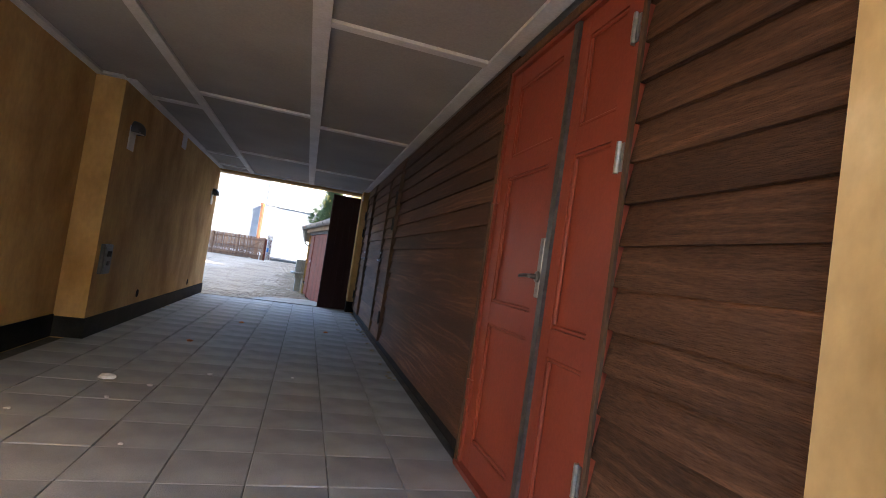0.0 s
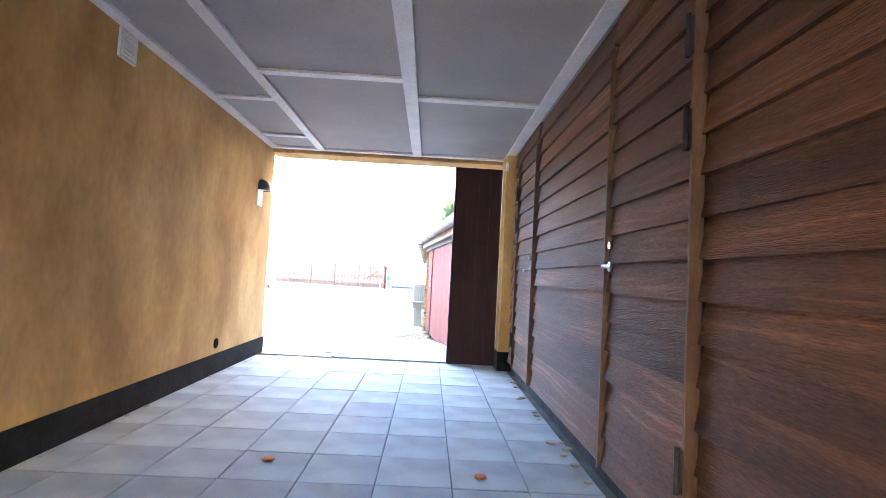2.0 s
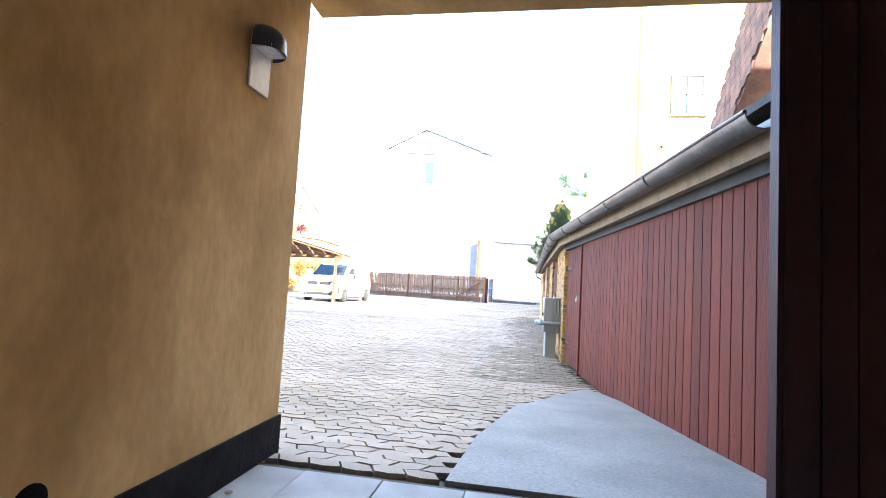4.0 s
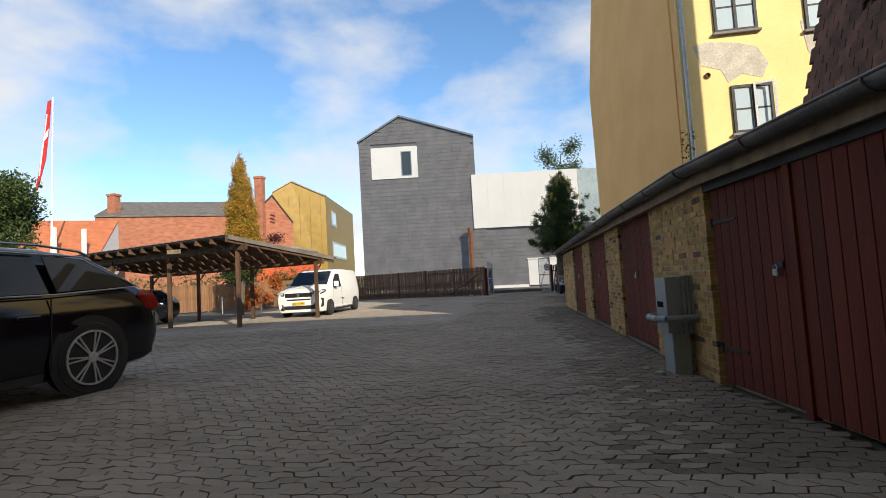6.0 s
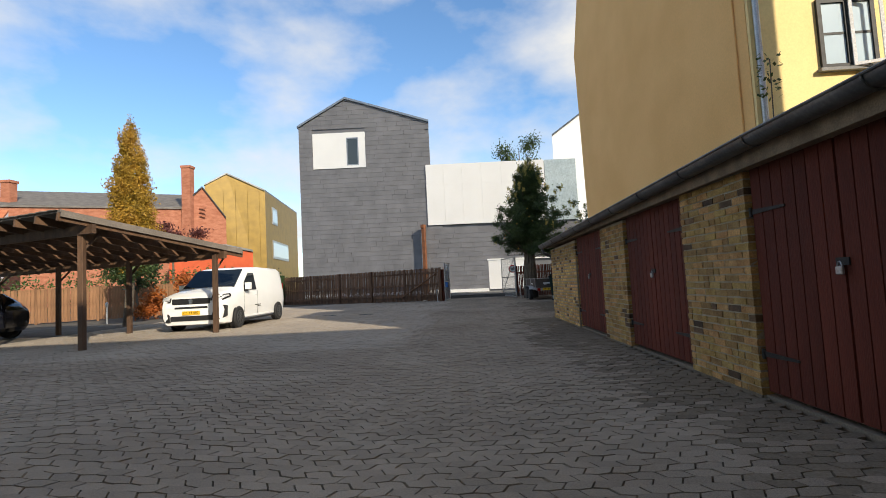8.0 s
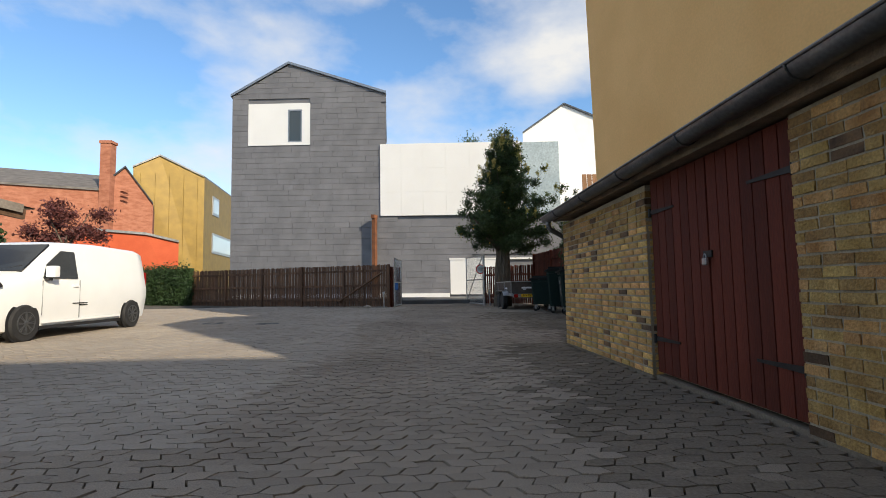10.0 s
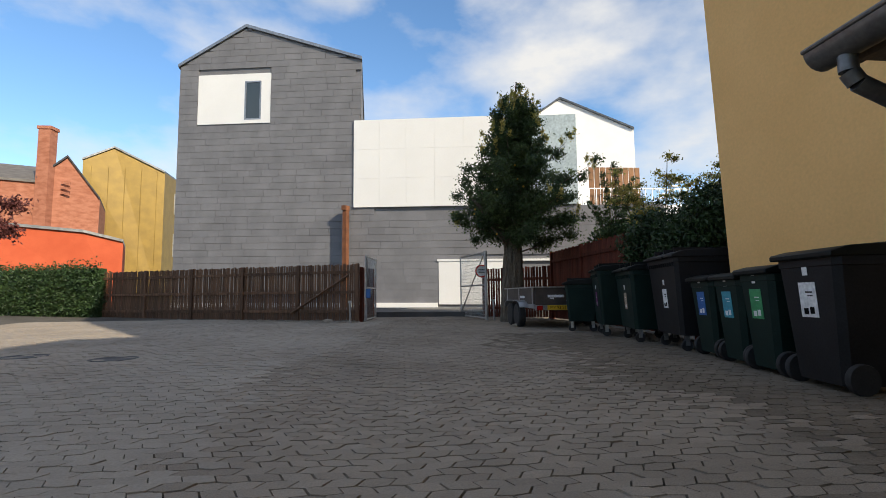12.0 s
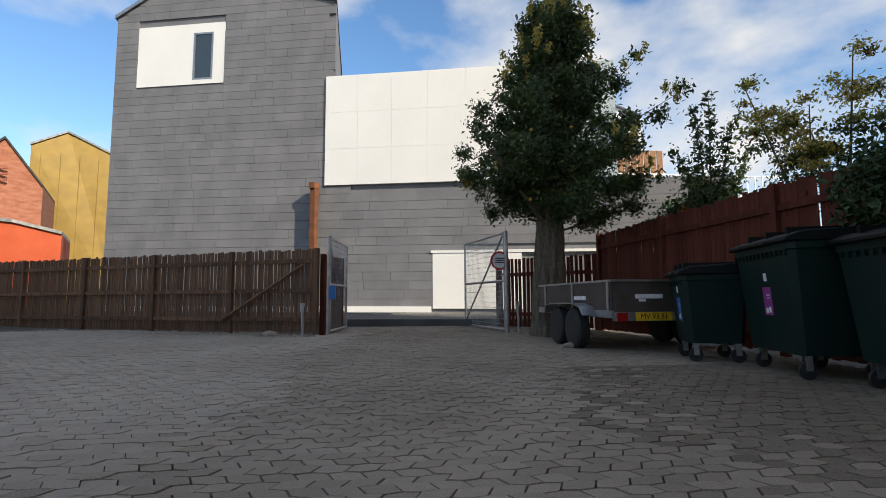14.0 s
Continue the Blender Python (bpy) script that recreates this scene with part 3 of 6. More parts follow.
part("window", boxes(((WX + 0.042, 5.915, 0.72), (WX + 0.046, 6.005, 0.77))), INK, fuse)
vent = thing("wall_vent", "small white slatted vent under the ceiling", "vent")
part("frame", boxes(((WX, 7.86, 2.12), (WX + 0.015, 8.02, 2.29))), BATTEN, vent)
for k in range(6):
    part("slat", boxes(((WX + 0.015, 7.875, 2.14 + k * 0.024), (WX + 0.024, 8.005, 2.152 + k * 0.024))), BATTEN, vent)
for y, z in ((7.09, 0.285), (9.5, 0.265), (4.6, 0.29)):
    x = WX if y > 5.78 else -0.13
    # Flat black disc on the plaster; the dark of the hole is its colour.
    bm = bmesh.new()
    lathe(bm, ((0.045, 0.0), (0.045, 0.004), (0.033, 0.005), (0.032, 0.0042)), (x, y, z), "x", 18)
    tagged(part("pipe_opening", bm, INK, None, "", True), "round black disc standing for a dark pipe opening in the plaster", "wall opening", "pipe openings")
bm = boxes(((EX - 0.07, 10.33, 2.12), (EX - 0.095, 10.285, 2.22)))
bevelled(bm, 0.006)
tagged(part("sensor", bm, PAPER), "small white sensor box on the corner pillar", "sensor")
rng = random.Random(4)


def scrap(name, x, y, s, mat, label, cat, z=0.0):
    bm = bmesh.new()
    bmesh.ops.create_icosphere(bm, subdivisions=1, radius=s)
    for v in bm.verts:
        v.co = Vector((x + v.co.x * rng.uniform(0.8, 1.5), y + v.co.y * rng.uniform(0.7, 1.3), z + max(0.0, 0.3 * s + v.co.z * 0.45)))
    tagged(part(name, bm, mat), label, cat, "litter on the floor")


scrap("plaster_chip", 0.72, 4.6, 0.05, PAPER, "pale flake of plaster lying on the tiles", "debris")
for x, y in ((1.0, 4.5), (0.5, 3.9), (1.15, 3.5), (0.85, 4.2), (1.9, 5.0), (1.3, 4.9)):
    scrap("pebble", x, y, rng.uniform(0.012, 0.02), PAPER, "small pale pebble lying on the tiles", "debris")
for x, y in ((1.2, 7.6), (0.9, 6.1), (2.25, 7.5)):
    scrap("leaf", x, y, 0.028, RUSSET, "curled brown leaf lying on the tiles", "leaf")
for k in range(24):
    scrap("mortar_crumb", rng.uniform(2.72, 2.8), rng.uniform(5.2, 9.8), rng.uniform(0.012, 0.03), MORTAR, "crumb of mortar fallen along the boarded wall", "debris")
for k in range(12):
    scrap("mortar_crumb", rng.uniform(0.13, 0.17), rng.uniform(6.5, 10.4), rng.uniform(0.008, 0.018), MORTAR, "crumb of mortar fallen along the plinth", "debris")

# ---- garages ----
GX = 1.87
GEND = 29.25


def gx(y):
    """The garage front runs straight, but turns slightly away near the passage."""
    return GX + max(0.0, 16.7 - y) * 0.11


PIERS = ((16.73, 18.6), (20.5, 21.7), (23.57, 24.75), (26.58, GEND))
DOORS = ((18.6, 20.5), (21.7, 23.57), (24.75, 26.58))
bm = boxes(((GX + 0.13, 16.75, -0.4), (4.05, GEND - 0.13, 1.6)))
slab(bm, ((gx(10.95) + 0.13, 10.95), (4.05, 10.95), (4.05, 16.75), (GX + 0.13, 16.75)), "z", -0.4, 1.6)
for a, b in PIERS:
    box(bm, (GX + 0.006, a + 0.006, -0.4), (GX + 0.13, b - 0.004, 1.6))
box(bm, (GX + 0.007, GEND - 0.13, -0.4), (4.05, GEND - 0.005, 1.6))
for v in bm.verts:
    if v.co.z > 1 and v.co.y > 20:
        v.co.z -= (v.co.y - 20) * 0.016
garage = structure("garage_wall", bm, MORTAR, "yellow brick garage row with pale mortar joints")
bm = bmesh.new()
slab(bm, ((gx(10.93) - 0.14, 10.93), (GX - 0.14, 16.7), (GX - 0.14, GEND + 0.2), (4.2, GEND + 0.2), (4.2, 10.93)), "z", 1.75, 1.80)
for v in bm.verts:
    v.co.z += (v.co.x - GX) * 0.12 - max(0, v.co.y - 20) * 0.017
structure("garage_roof", bm, FELT, "dark felt roof of the garage row")
bm = bmesh.new()
slab(bm, ((gx(10.93) - 0.1, 10.93), (GX - 0.1, 16.7), (GX - 0.1, GEND + 0.18), (GX - 0.065, GEND + 0.18), (GX - 0.065, 16.7), (gx(10.93) - 0.065, 10.93)), "z", 1.585, 1.73)
slab(bm, ((gx(10.93) - 0.065, 10.93), (GX - 0.065, 16.7), (GX - 0.065, GEND + 0.18), (GX + 0.2, GEND + 0.18), (GX + 0.2, 16.7), (gx(10.93) + 0.2, 10.93)), "z", 1.60, 1.625)
for v in bm.verts:
    v.co.z -= max(0, v.co.y - 20) * 0.008
structure("fascia", bm, TIMBER, "weathered timber fascia under the gutter")


def gutter_run(points, r):
    """A half-round channel with a rolled front edge."""
    bm = bmesh.new()
    rings = []
    for x, y, z in points:
        rings.append([bm.verts.new((x + q * math.cos(a), y, z + q * math.sin(a))) for q in (r, r - 0.006) for a in ([math.pi + math.pi * k / 10 for k in range(11)] if q == r else [math.tau - math.pi * k / 10 for k in range(11)])])
    for a, b in zip(rings, rings[1:]):
        for k in range(22):
            bm.faces.new((a[k], a[(k + 1) % 22], b[(k + 1) % 22], b[k]))
    for ring in (rings[0][::-1], rings[-1]):
        bm.faces.new(ring)
    return bm


gut = thing("gutter", "dark zinc half-round gutter along the garage eaves", "gutter")
GP = [(gx(10.93) - 0.185, 10.93, 1.745), (GX - 0.185, 16.7, 1.755), (GX - 0.185, 20, 1.75), (GX - 0.185, GEND + 0.25, 1.585)]
part("channel", gutter_run(GP, 0.085), ZINC, gut, "", True)
bm = bmesh.new()
for p, q in zip(GP, GP[1:]):
    rod(bm, (p[0] - 0.085, p[1], p[2]), (q[0] - 0.085, q[1], q[2]), 0.011, 8)
part("rolled_edge", bm, ZINC, gut, "", True)
for k in range(16):
    y = 12.3 + k * 1.1
    x, z = gx(y) - 0.185, 1.755 - max(0, y - 20) * 0.0178
    bm = bmesh.new()
    tube(bm, [(x + 0.092 * math.cos(a), y, z + 0.092 * math.sin(a)) for a in [math.pi + math.pi * j / 8 for j in range(9)]], 0.007, 6)
    part("bracket", bm, ZINC, gut)
spout = bmesh.new()
tube(spout, ((GX - 0.185, GEND + 0.12, 1.52), (GX - 0.185, GEND + 0.12, 1.44), (GX - 0.16, GEND + 0.11, 1.39), (GX + 0.0, GEND + 0.09, 1.3), (GX + 0.12, GEND + 0.08, 1.2), (GX + 0.14, GEND + 0.08, -0.18), (GX + 0.06, GEND + 0.12, -0.28)), 0.038, 12)
part("downpipe", spout, ZINC, gut, "grey bent downpipe", True)


def plank(w, h, t=0.022):
    bm = boxes(((0, 0, 0), (t, w, h)))
    for v in bm.verts:
        if v.co.x < 0.001:
            v.co.y += 0.004 if v.co.y < w / 2 else -0.004
    return mesh_of("plank", bm, BARN)


def strap(parent, x, y0, y1, z):
    bm = bmesh.new()
    slab(bm, ((y0, z - 0.022), (y1, z - 0.009), (y1, z + 0.009), (y0, z + 0.022)), "x", x - 0.012, x - 0.004)
    rod(bm, (x - 0.014, y0, z - 0.04), (x - 0.014, y0, z + 0.04), 0.014, 8)
    return part("strap_hinge", bm, BLACKIRON, parent, "black wrought strap hinge")


def padlock(parent, x, y, z):
    bm = boxes(((x - 0.05, y - 0.028, z - 0.09), (x - 0.026, y + 0.028, z - 0.035)))
    bevelled(bm, 0.006)
    pad = part("padlock", bm, STEEL, parent, "steel padlock", False)
    bm = bmesh.new()
    tube(bm, [(x - 0.038, y + 0.018 * math.cos(a), z - 0.035 + 0.03 * math.sin(a)) for a in [math.pi * j / 8 for j in range(9)]], 0.005, 6)
    part("shackle", bm, CHROME, pad)
    part("hasp", boxes(((x - 0.014, y - 0.05, z - 0.03), (x - 0.004, y + 0.06, z + 0.02))), BLACKIRON, parent)


for n, (a, b) in enumerate(DOORS):
    door = thing("garage_door", "closed dark red double plank garage door with strap hinges", "garage door", "garage doors")
    zt = 1.585 - max(0, a - 20) * 0.012
    for lo, hi, c in ((a + 0.02, (a + b) / 2 - 0.006, 7), ((a + b) / 2 + 0.006, b - 0.02, 7)):
        leaf = part("leaf", boxes(((GX + 0.07, lo, -0.24), (GX + 0.09, hi, zt))), BARN, door)
        w = (hi - lo) / c
        me = plank(w - 0.003, zt + 0.25)
        for k in range(c):
            piece("plank", me, leaf, pose(GX + 0.045, lo + k * w, -0.25))
        outer, inner = (lo, lo + 0.42) if lo == a + 0.02 else (hi, hi - 0.42)
        for z in (1.22, 0.05):
            strap(leaf, GX + 0.045, outer, inner, z)
    padlock(door, GX + 0.045, (a + b) / 2, 0.78)
    part("threshold", boxes(((GX + 0.03, a, -0.34), (GX + 0.13, b, -0.285))), MOSSDIM, door)
near = thing("garage_door", "wide dark red plank sliding door nearest the passage", "garage door", "garage doors")
turn = pose(gx(10.96), 10.96, 0, 0, 0, math.degrees(math.atan2(0.11, 1)))
L = 5.796
near.matrix_basis = turn
for a, b, x in ((0.02, 4.596, 0.02), (4.666, L - 0.02, 0.05)):
    leaf = part("leaf", boxes(((x + 0.02, a, -0.27), (x + 0.04, b, 1.58))), BARN, near)
    c = int((b - a) / 0.125)
    me = plank((b - a) / c - 0.003, 1.85)
    for k in range(c):
        piece("plank", me, leaf, pose(x, a + k * (b - a) / c, -0.27))
part("post", boxes(((0.0, 4.596, -0.3), (0.06, 4.666, 1.6))), BARN, near)
part("rail", boxes(((-0.01, 0.0, 1.52), (0.05, L, 1.6))), FELT, near, "dark top rail")
for z in (1.22, 0.05):
    strap(near, 0.05, L - 0.03, L - 0.42, z)
padlock(near, 0.05, 4.86, 0.80)

# utility pedestal in front of the brick pier
ped = thing("utility_pedestal", "grey steel charging pedestal with tubular guard by the brick pier", "utility box", "", pose(1.74, 17.36, -0.33, 0, 0, 4))
bm = boxes(((-0.12, -0.12, 0.0), (0.06, 0.14, 0.46)))
bevelled(bm, 0.008)
part("column", bm, GREYPAINT, ped)
bm = boxes(((-0.16, -0.14, 0.46), (0.0, 0.16, 1.05)))
bevelled(bm, 0.012, 2)
part("cabinet", bm, GREYPAINT, ped, "", True)
for k in range(3):
    bm = boxes(((0.004 + k * 0.045, -0.15, 0.45), (0.043 + k * 0.045, 0.17, 1.06)))
    bevelled(bm, 0.012, 2)
    part("fin", bm, GREYPAINT, ped, "", True)
part("display", boxes(((-0.168, -0.05, 0.73), (-0.16, 0.1, 0.79))), INK, ped, "dark display slot")
bm = bmesh.new()
tube(bm, ((0.15, -0.22, 0.62), (-0.05, -0.23, 0.62), (-0.2, -0.21, 0.62), (-0.26, -0.12, 0.62), (-0.27, 0.1, 0.62), (-0.22, 0.22, 0.62), (-0.05, 0.25, 0.62), (0.15, 0.24, 0.62)), 0.034, 12)
part("guard", bm, GREYPAINT, ped, "tubular grey bumper guard", True)
scrap("stone_chip", 1.5, 17.3, 0.05, STONE, "grey stone chip by the pedestal", "stone", -0.3)
scrap("stone_chip", 1.42, 17.55, 0.04, STONE, "grey stone chip by the pedestal", "stone", -0.3)

# ---- yellow house behind the garages ----
NEAR, FAR = Vector((4.655, 24.76, 0)), Vector((4.12, 33.6, 0))
bm = bmesh.new()
outline = ((0.0, -0.4), (8.86, -0.4), (9.29, 8.75), (7.84, 12.2), (4.2, 16.2), (0.0, 12.6))
way = (FAR - NEAR).normalized()
ring = []
for dx in (0.0, 7.5):
    ring.append([bm.verts.new(NEAR + way * u + Vector((dx, 0, z))) for u, z in outline])
bm.faces.new(ring[0])
bm.faces.new(ring[1][::-1])
for k in range(6):
    bm.faces.new((ring[0][k], ring[0][(k + 1) % 6], ring[1][(k + 1) % 6], ring[1][k]))
structure("wall_house_side", bm, TAN, "tan rendered gable of the tall house")
bm = boxes(((4.66, 24.68, -0.4), (12.3, 24.75, 12.4)))
south = structure("wall_house_front", bm, LEMON, "sunlit yellow rendered front of the tall house")
bm = bmesh.new()
for pts in (((4.98, 6.38), (5.3, 6.45), (6.0, 6.36), (6.5, 6.2), (6.72, 5.75), (6.55, 5.4), (6.1, 5.55), (5.75, 5.35), (5.6, 5.7), (5.15, 5.85)), ((7.54, 6.73), (7.65, 5.96), (8.04, 5.30), (8.70, 5.52), (8.70, 6.84))):
    slab(bm, pts, "y", 24.672, 24.679)
structure("render_patches", bm, PATCH, "bare patches where the render has come off")


def window(name, x0, x1, z0, z1, y, open_leaf=False):
    """A two-light casement in a wall that faces the walk."""
    win = thing(name, "dark framed two-light casement window in yellow render", "window", kind="structure")
    w = 0.07
    part("window_frame", boxes(((x0, y - 0.05, z0), (x0 + w, y, z1)), ((x1 - w, y - 0.05, z0), (x1, y, z1)), ((x0 + w, y - 0.05, z0), (x1 - w, y, z0 + w)),
                               ((x0 + w, y - 0.05, z1 - w), (x1 - w, y, z1)), (((x0 + x1) / 2 - w / 2, y - 0.055, z0 + w), ((x0 + x1) / 2 + w / 2, y, z1 - w))), BLACKIRON, win)
    part("window_sill", boxes(((x0 - 0.06, y - 0.1, z0 - 0.06), (x1 + 0.06, y - 0.002, z0 - 0.004))), APRON, win)
    for a, b in ((x0 + w, (x0 + x1) / 2 - w / 2), ((x0 + x1) / 2 + w / 2, x1 - w)):
        part("pane", boxes(((a, y - 0.02, z0 + w), (b, y - 0.012, z1 - w))), PALEPANE, win)
        part("glazing_bar", boxes(((a, y - 0.03, (z0 + z1) / 2 - 0.02), (b, y - 0.02, (z0 + z1) / 2 + 0.02))), BLACKIRON, win)
    if open_leaf:
        bm = bmesh.new()
        m = pose((x0 + x1) / 2 + 0.02, y - 0.07, 0, 0, 0, -18)
        for q in (((0, -0.03, z0), (0.05, 0, z1)), ((0.42, -0.03, z0), (0.47, 0, z1)), ((0.05, -0.03, z0), (0.42, 0, z0 + 0.05)), ((0.05, -0.03, z1 - 0.05), (0.42, 0, z1))):
            box(bm, *q, m)
        part("open_casement", bm, PAPER, win, "white casement standing open")


window("window_1", 5.78, 6.74, 4.04, 5.25, 24.675, True)
window("window_2", 5.53, 6.55, 6.64, 7.94, 24.675)
window("window_3", 7.65, 8.64, 6.46, 7.72, 24.675)
bm = bmesh.new()
lathe(bm, ((0.07, 0), (0.07, -0.04), (0.045, -0.045), (0.04, -0.01)), (5.27, 24.672, 5.58), "y", 14)
tagged(part("vent_pipe", bm, RUST, None, "", True), "small round rusty vent in the yellow render", "vent")
bm = bmesh.new()
tube(bm, ((4.76, 24.632, 12.5), (4.76, 24.632, -0.35)), 0.05, 10)
tagged(part("rain_pipe", bm, STEEL, None, "", True), "grey rain pipe down the corner of the house", "pipe")
bm = bmesh.new()
tube(bm, ((4.615, 25.05, 12.5), (4.615, 25.05, 1.5)), 0.018, 6)
tagged(part("cable", bm, TAN, None, "", True), "thin painted cable down the gable", "cable")
sapling = thing("sapling", "thin self-sown sapling behind the garages by the house corner", "tree")
bm = bmesh.new()
tube(bm, ((4.3, 23.8, -0.3), (4.34, 23.82, 2.4), (4.42, 23.88, 3.95)), 0.009, 6)
part("stem", bm, BARK, sapling)
bm = bmesh.new()
for k in range(46):
    a, h = rng.uniform(0, math.tau), rng.uniform(0, 1)
    c = Vector((4.36 + 0.05 * h + 0.15 * math.cos(a), 23.85 + 0.15 * math.sin(a), 3.3 + 0.75 * h))
    box(bm, (-0.034, -0.018, 0), (0.034, 0.018, 0.003), Matrix.Translation(c) @ Euler((rng.uniform(-1, 1), rng.uniform(-1, 1), a)).to_matrix().to_4x4())
part("leaves", bm, HEDGE, sapling)

# tiled mansard wing beside the garages
bm = boxes(((4.95, 10.73, -0.4), (9.0, 20.3, 3.2)))
structure("wall_wing", bm, OCHRE, "wall of the low wing under the tiled roof")
bm = bmesh.new()
slab(bm, ((4.9, 3.2), (6.6, 10.2), (7.4, 10.2), (8.6, 4.2), (9.0, 3.2)), "y", 17.7, 20.3)
# Unseen south end slanted so its shadow edge runs straight across the yard.
for v in bm.verts:
    if v.co.y < 18:
        v.co.y = 19.4 - (v.co.z - 3.2) * 0.33
slab(bm, ((4.9, 3.2), (5.12, 4.1), (8.8, 4.1), (9.0, 3.2)), "y", 10.73, 17.7)
# Hidden block added behind the roof to close a stray sun gap.
box(bm, (7.4, 18.3, 3.2), (8.4, 20.29, 10.35))
wing_roof = structure("roof_wing", bm, ROOFTILE, "steep roof of old dark clay tiles with a hidden sun block added")
bm = bmesh.new()
for row in range(36):
    for k in range(34):
        y = 20.3 - 0.26 * k - 0.13 * (row % 2)
        if y < 12.4 or (y < 19.55 - 0.064 * row and row > 4):
            continue
        u = row / 21
        c = Matrix.Translation((4.9 + u - 0.03, y, 3.22 + 4.05 * u)) @ Euler((0, radians(13.5 + rng.uniform(-1, 1)), 0)).to_matrix().to_4x4()
        box(bm, (-0.015, -0.24, -0.02), (0.015, 0, 0.24), c)
tile_skin = part("tile_rows", bm, ROOFTILE, wing_roof)
tagged(tile_skin, kind="stuff")

# ---- grey gabled building across the street ----
FACE = Matrix.Translation((-2.3, 52.3, 0)) @ Matrix.Rotation(math.atan2(-0.47, 0.883), 4, "Z")


def lean(co):
    """Building-local to world; the flank runs back obliquely and the eaves fall slightly towards the long side."""
    return FACE @ Vector((co[0] - 0.62 * max(0.0, co[1]), co[1], co[2] * (1 - 0.013 * co[0])))


def leaned(bm):
    for v in bm.verts:
        v.co = lean(v.co)
    return bm


bm = bmesh.new()
slab(bm, ((-13.2, -0.5), (0.1, -0.5), (0.1, 12.75), (-7.75, 14.8), (-13.2, 12.77)), "y", 0.05, 9)
grey = structure("grey_building", leaned(bm), SLATE, "grey panel-clad gabled building across the street")
bm = bmesh.new()
for a, b in (((-13.3, 12.72), (-7.75, 14.78)), ((-7.75, 14.78), (0.2, 12.7))):
    slab(bm, (a, b, (b[0], b[1] + 0.16), (a[0], a[1] + 0.16)), "y", -0.12, 9)
part("roof_edge", leaned(bm), STEEL, grey, "pale metal roof edge")
bm = boxes(((0.1, 0.05, -0.5), (10.7, 8, 9.38)), ((10.7, 0.05, -0.5), (14, 4, 4.9)))
part("side_block", leaned(bm), SLATE, grey)
COURSE = 0.345
rng = random.Random(11)
bm_rest = bmesh.new()
count = 0
for row in range(43):
    z0 = 0.12 + row * COURSE
    s = -13.2 + rng.uniform(-0.9, 0)
    top = 13.0 if z0 < 5.0 else 0.1
    while s < top:
        e = s + rng.choice((0.9, 1.2, 1.2, 1.6, 1.9))
        a, b = max(s, -13.2), min(e, top) - 0.008
        s = e
        if b - a < 0.05 or (z0 > 4.6 and a > -0.3):
            continue
        roof = lambda q: 14.8 + (q + 7.75) * (2.03 / 5.45 if q < -7.75 else -2.05 / 7.85)
        hi = min(z0 + COURSE - 0.012, roof(a) - 0.05, roof(b) - 0.05, 4.93 if a > -0.28 else 99)
        if max(roof(a), roof(b)) <= z0 + 0.06 or (a < -5.9 and b > -11.6 and z0 + COURSE > 9.53 and z0 < 12.23):
            if hi <= z0 + 0.03:
                continue
            for aa, bb in ((a, min(b, -11.6)), (max(a, -5.88), b)):
                if bb - aa > 0.05:
                    vs = box(bm_rest, (aa, -0.02, z0), (bb, 0.05, hi))
            continue
        if a > 4.3 and z0 < 2.2:
            continue
        if hi < z0 + COURSE - 0.02 and a < -0.28:
            a, b = max(a, -7.75 - (14.7 - z0) / 0.3725), min(b, -7.75 + (14.7 - z0) / 0.2611)
            if b - a > 0.05:
                cut = [min(z0 + COURSE - 0.012, roof(q) - 0.03) for q in (a, b)]
                slab(bm_rest, ((a, z0), (b, z0), (b, cut[1]), (a, cut[0])), "y", -0.02, 0.05)
            continue
        if count < 290:
            q = bmesh.new()
            box(q, (a, -0.02, z0), (b, 0.05, hi))
            part("panel", leaned(q), SLATE, grey)
            count += 1
        else:
            box(bm_rest, (a, -0.02, z0), (b, 0.05, hi))
tagged(part("upper_panels", leaned(bm_rest), SLATE, grey), kind="stuff")
reveal = bmesh.new()
for q in (((-11.6, 0.0, 9.53), (-7.85, 0.02, 12.23)), ((-7.85, 0.0, 9.53), (-6.6, 0.02, 9.72)), ((-7.85, 0.0, 11.82), (-6.6, 0.02, 12.23)), ((-6.6, 0.0, 9.53), (-5.88, 0.02, 12.23))):
    box(reveal, *q)
win = part("window_surround", leaned(reveal), WHITE, grey, "white window surround")
part("pane", leaned(boxes(((-7.72, 0.03, 9.8), (-6.72, 0.04, 11.74)))), PANE, win)
part("window_frame", leaned(boxes(((-7.85, 0.0, 9.72), (-7.72, 0.035, 11.82)), ((-6.72, 0.0, 9.72), (-6.6, 0.035, 11.82)), ((-7.72, 0.0, 9.72), (-6.72, 0.035, 9.8)), ((-7.72, 0.0, 11.74), (-6.72, 0.035, 11.82)))), STEEL, win)
white = thing("white_facade", "sunlit white panel-clad upper storey", "building", kind="structure")
for k in range(6):
    for z0, z1 in ((4.95, 6.412), (6.42, 7.912), (7.92, 9.45)):
        part("panel", leaned(boxes(((-0.28 + k * 1.5, -0.1, z0), (1.213 + k * 1.5, 0.04, z1)))), WHITE, white)
part("backing", leaned(boxes(((-0.26, -0.085, 4.97), (8.68, 0.03, 9.42)))), WHITE, white)
part("glass_screen", leaned(boxes(((8.74, -0.05, 4.95), (10.75, 0.0, 9.42)))), FROST, white, "pale frosted glass screen")
bm = boxes(((4.36, -0.04, 0.1), (7.6, 0.04, 2.2)), ((4.3, -0.07, 2.2), (13, 0.04, 2.3)))
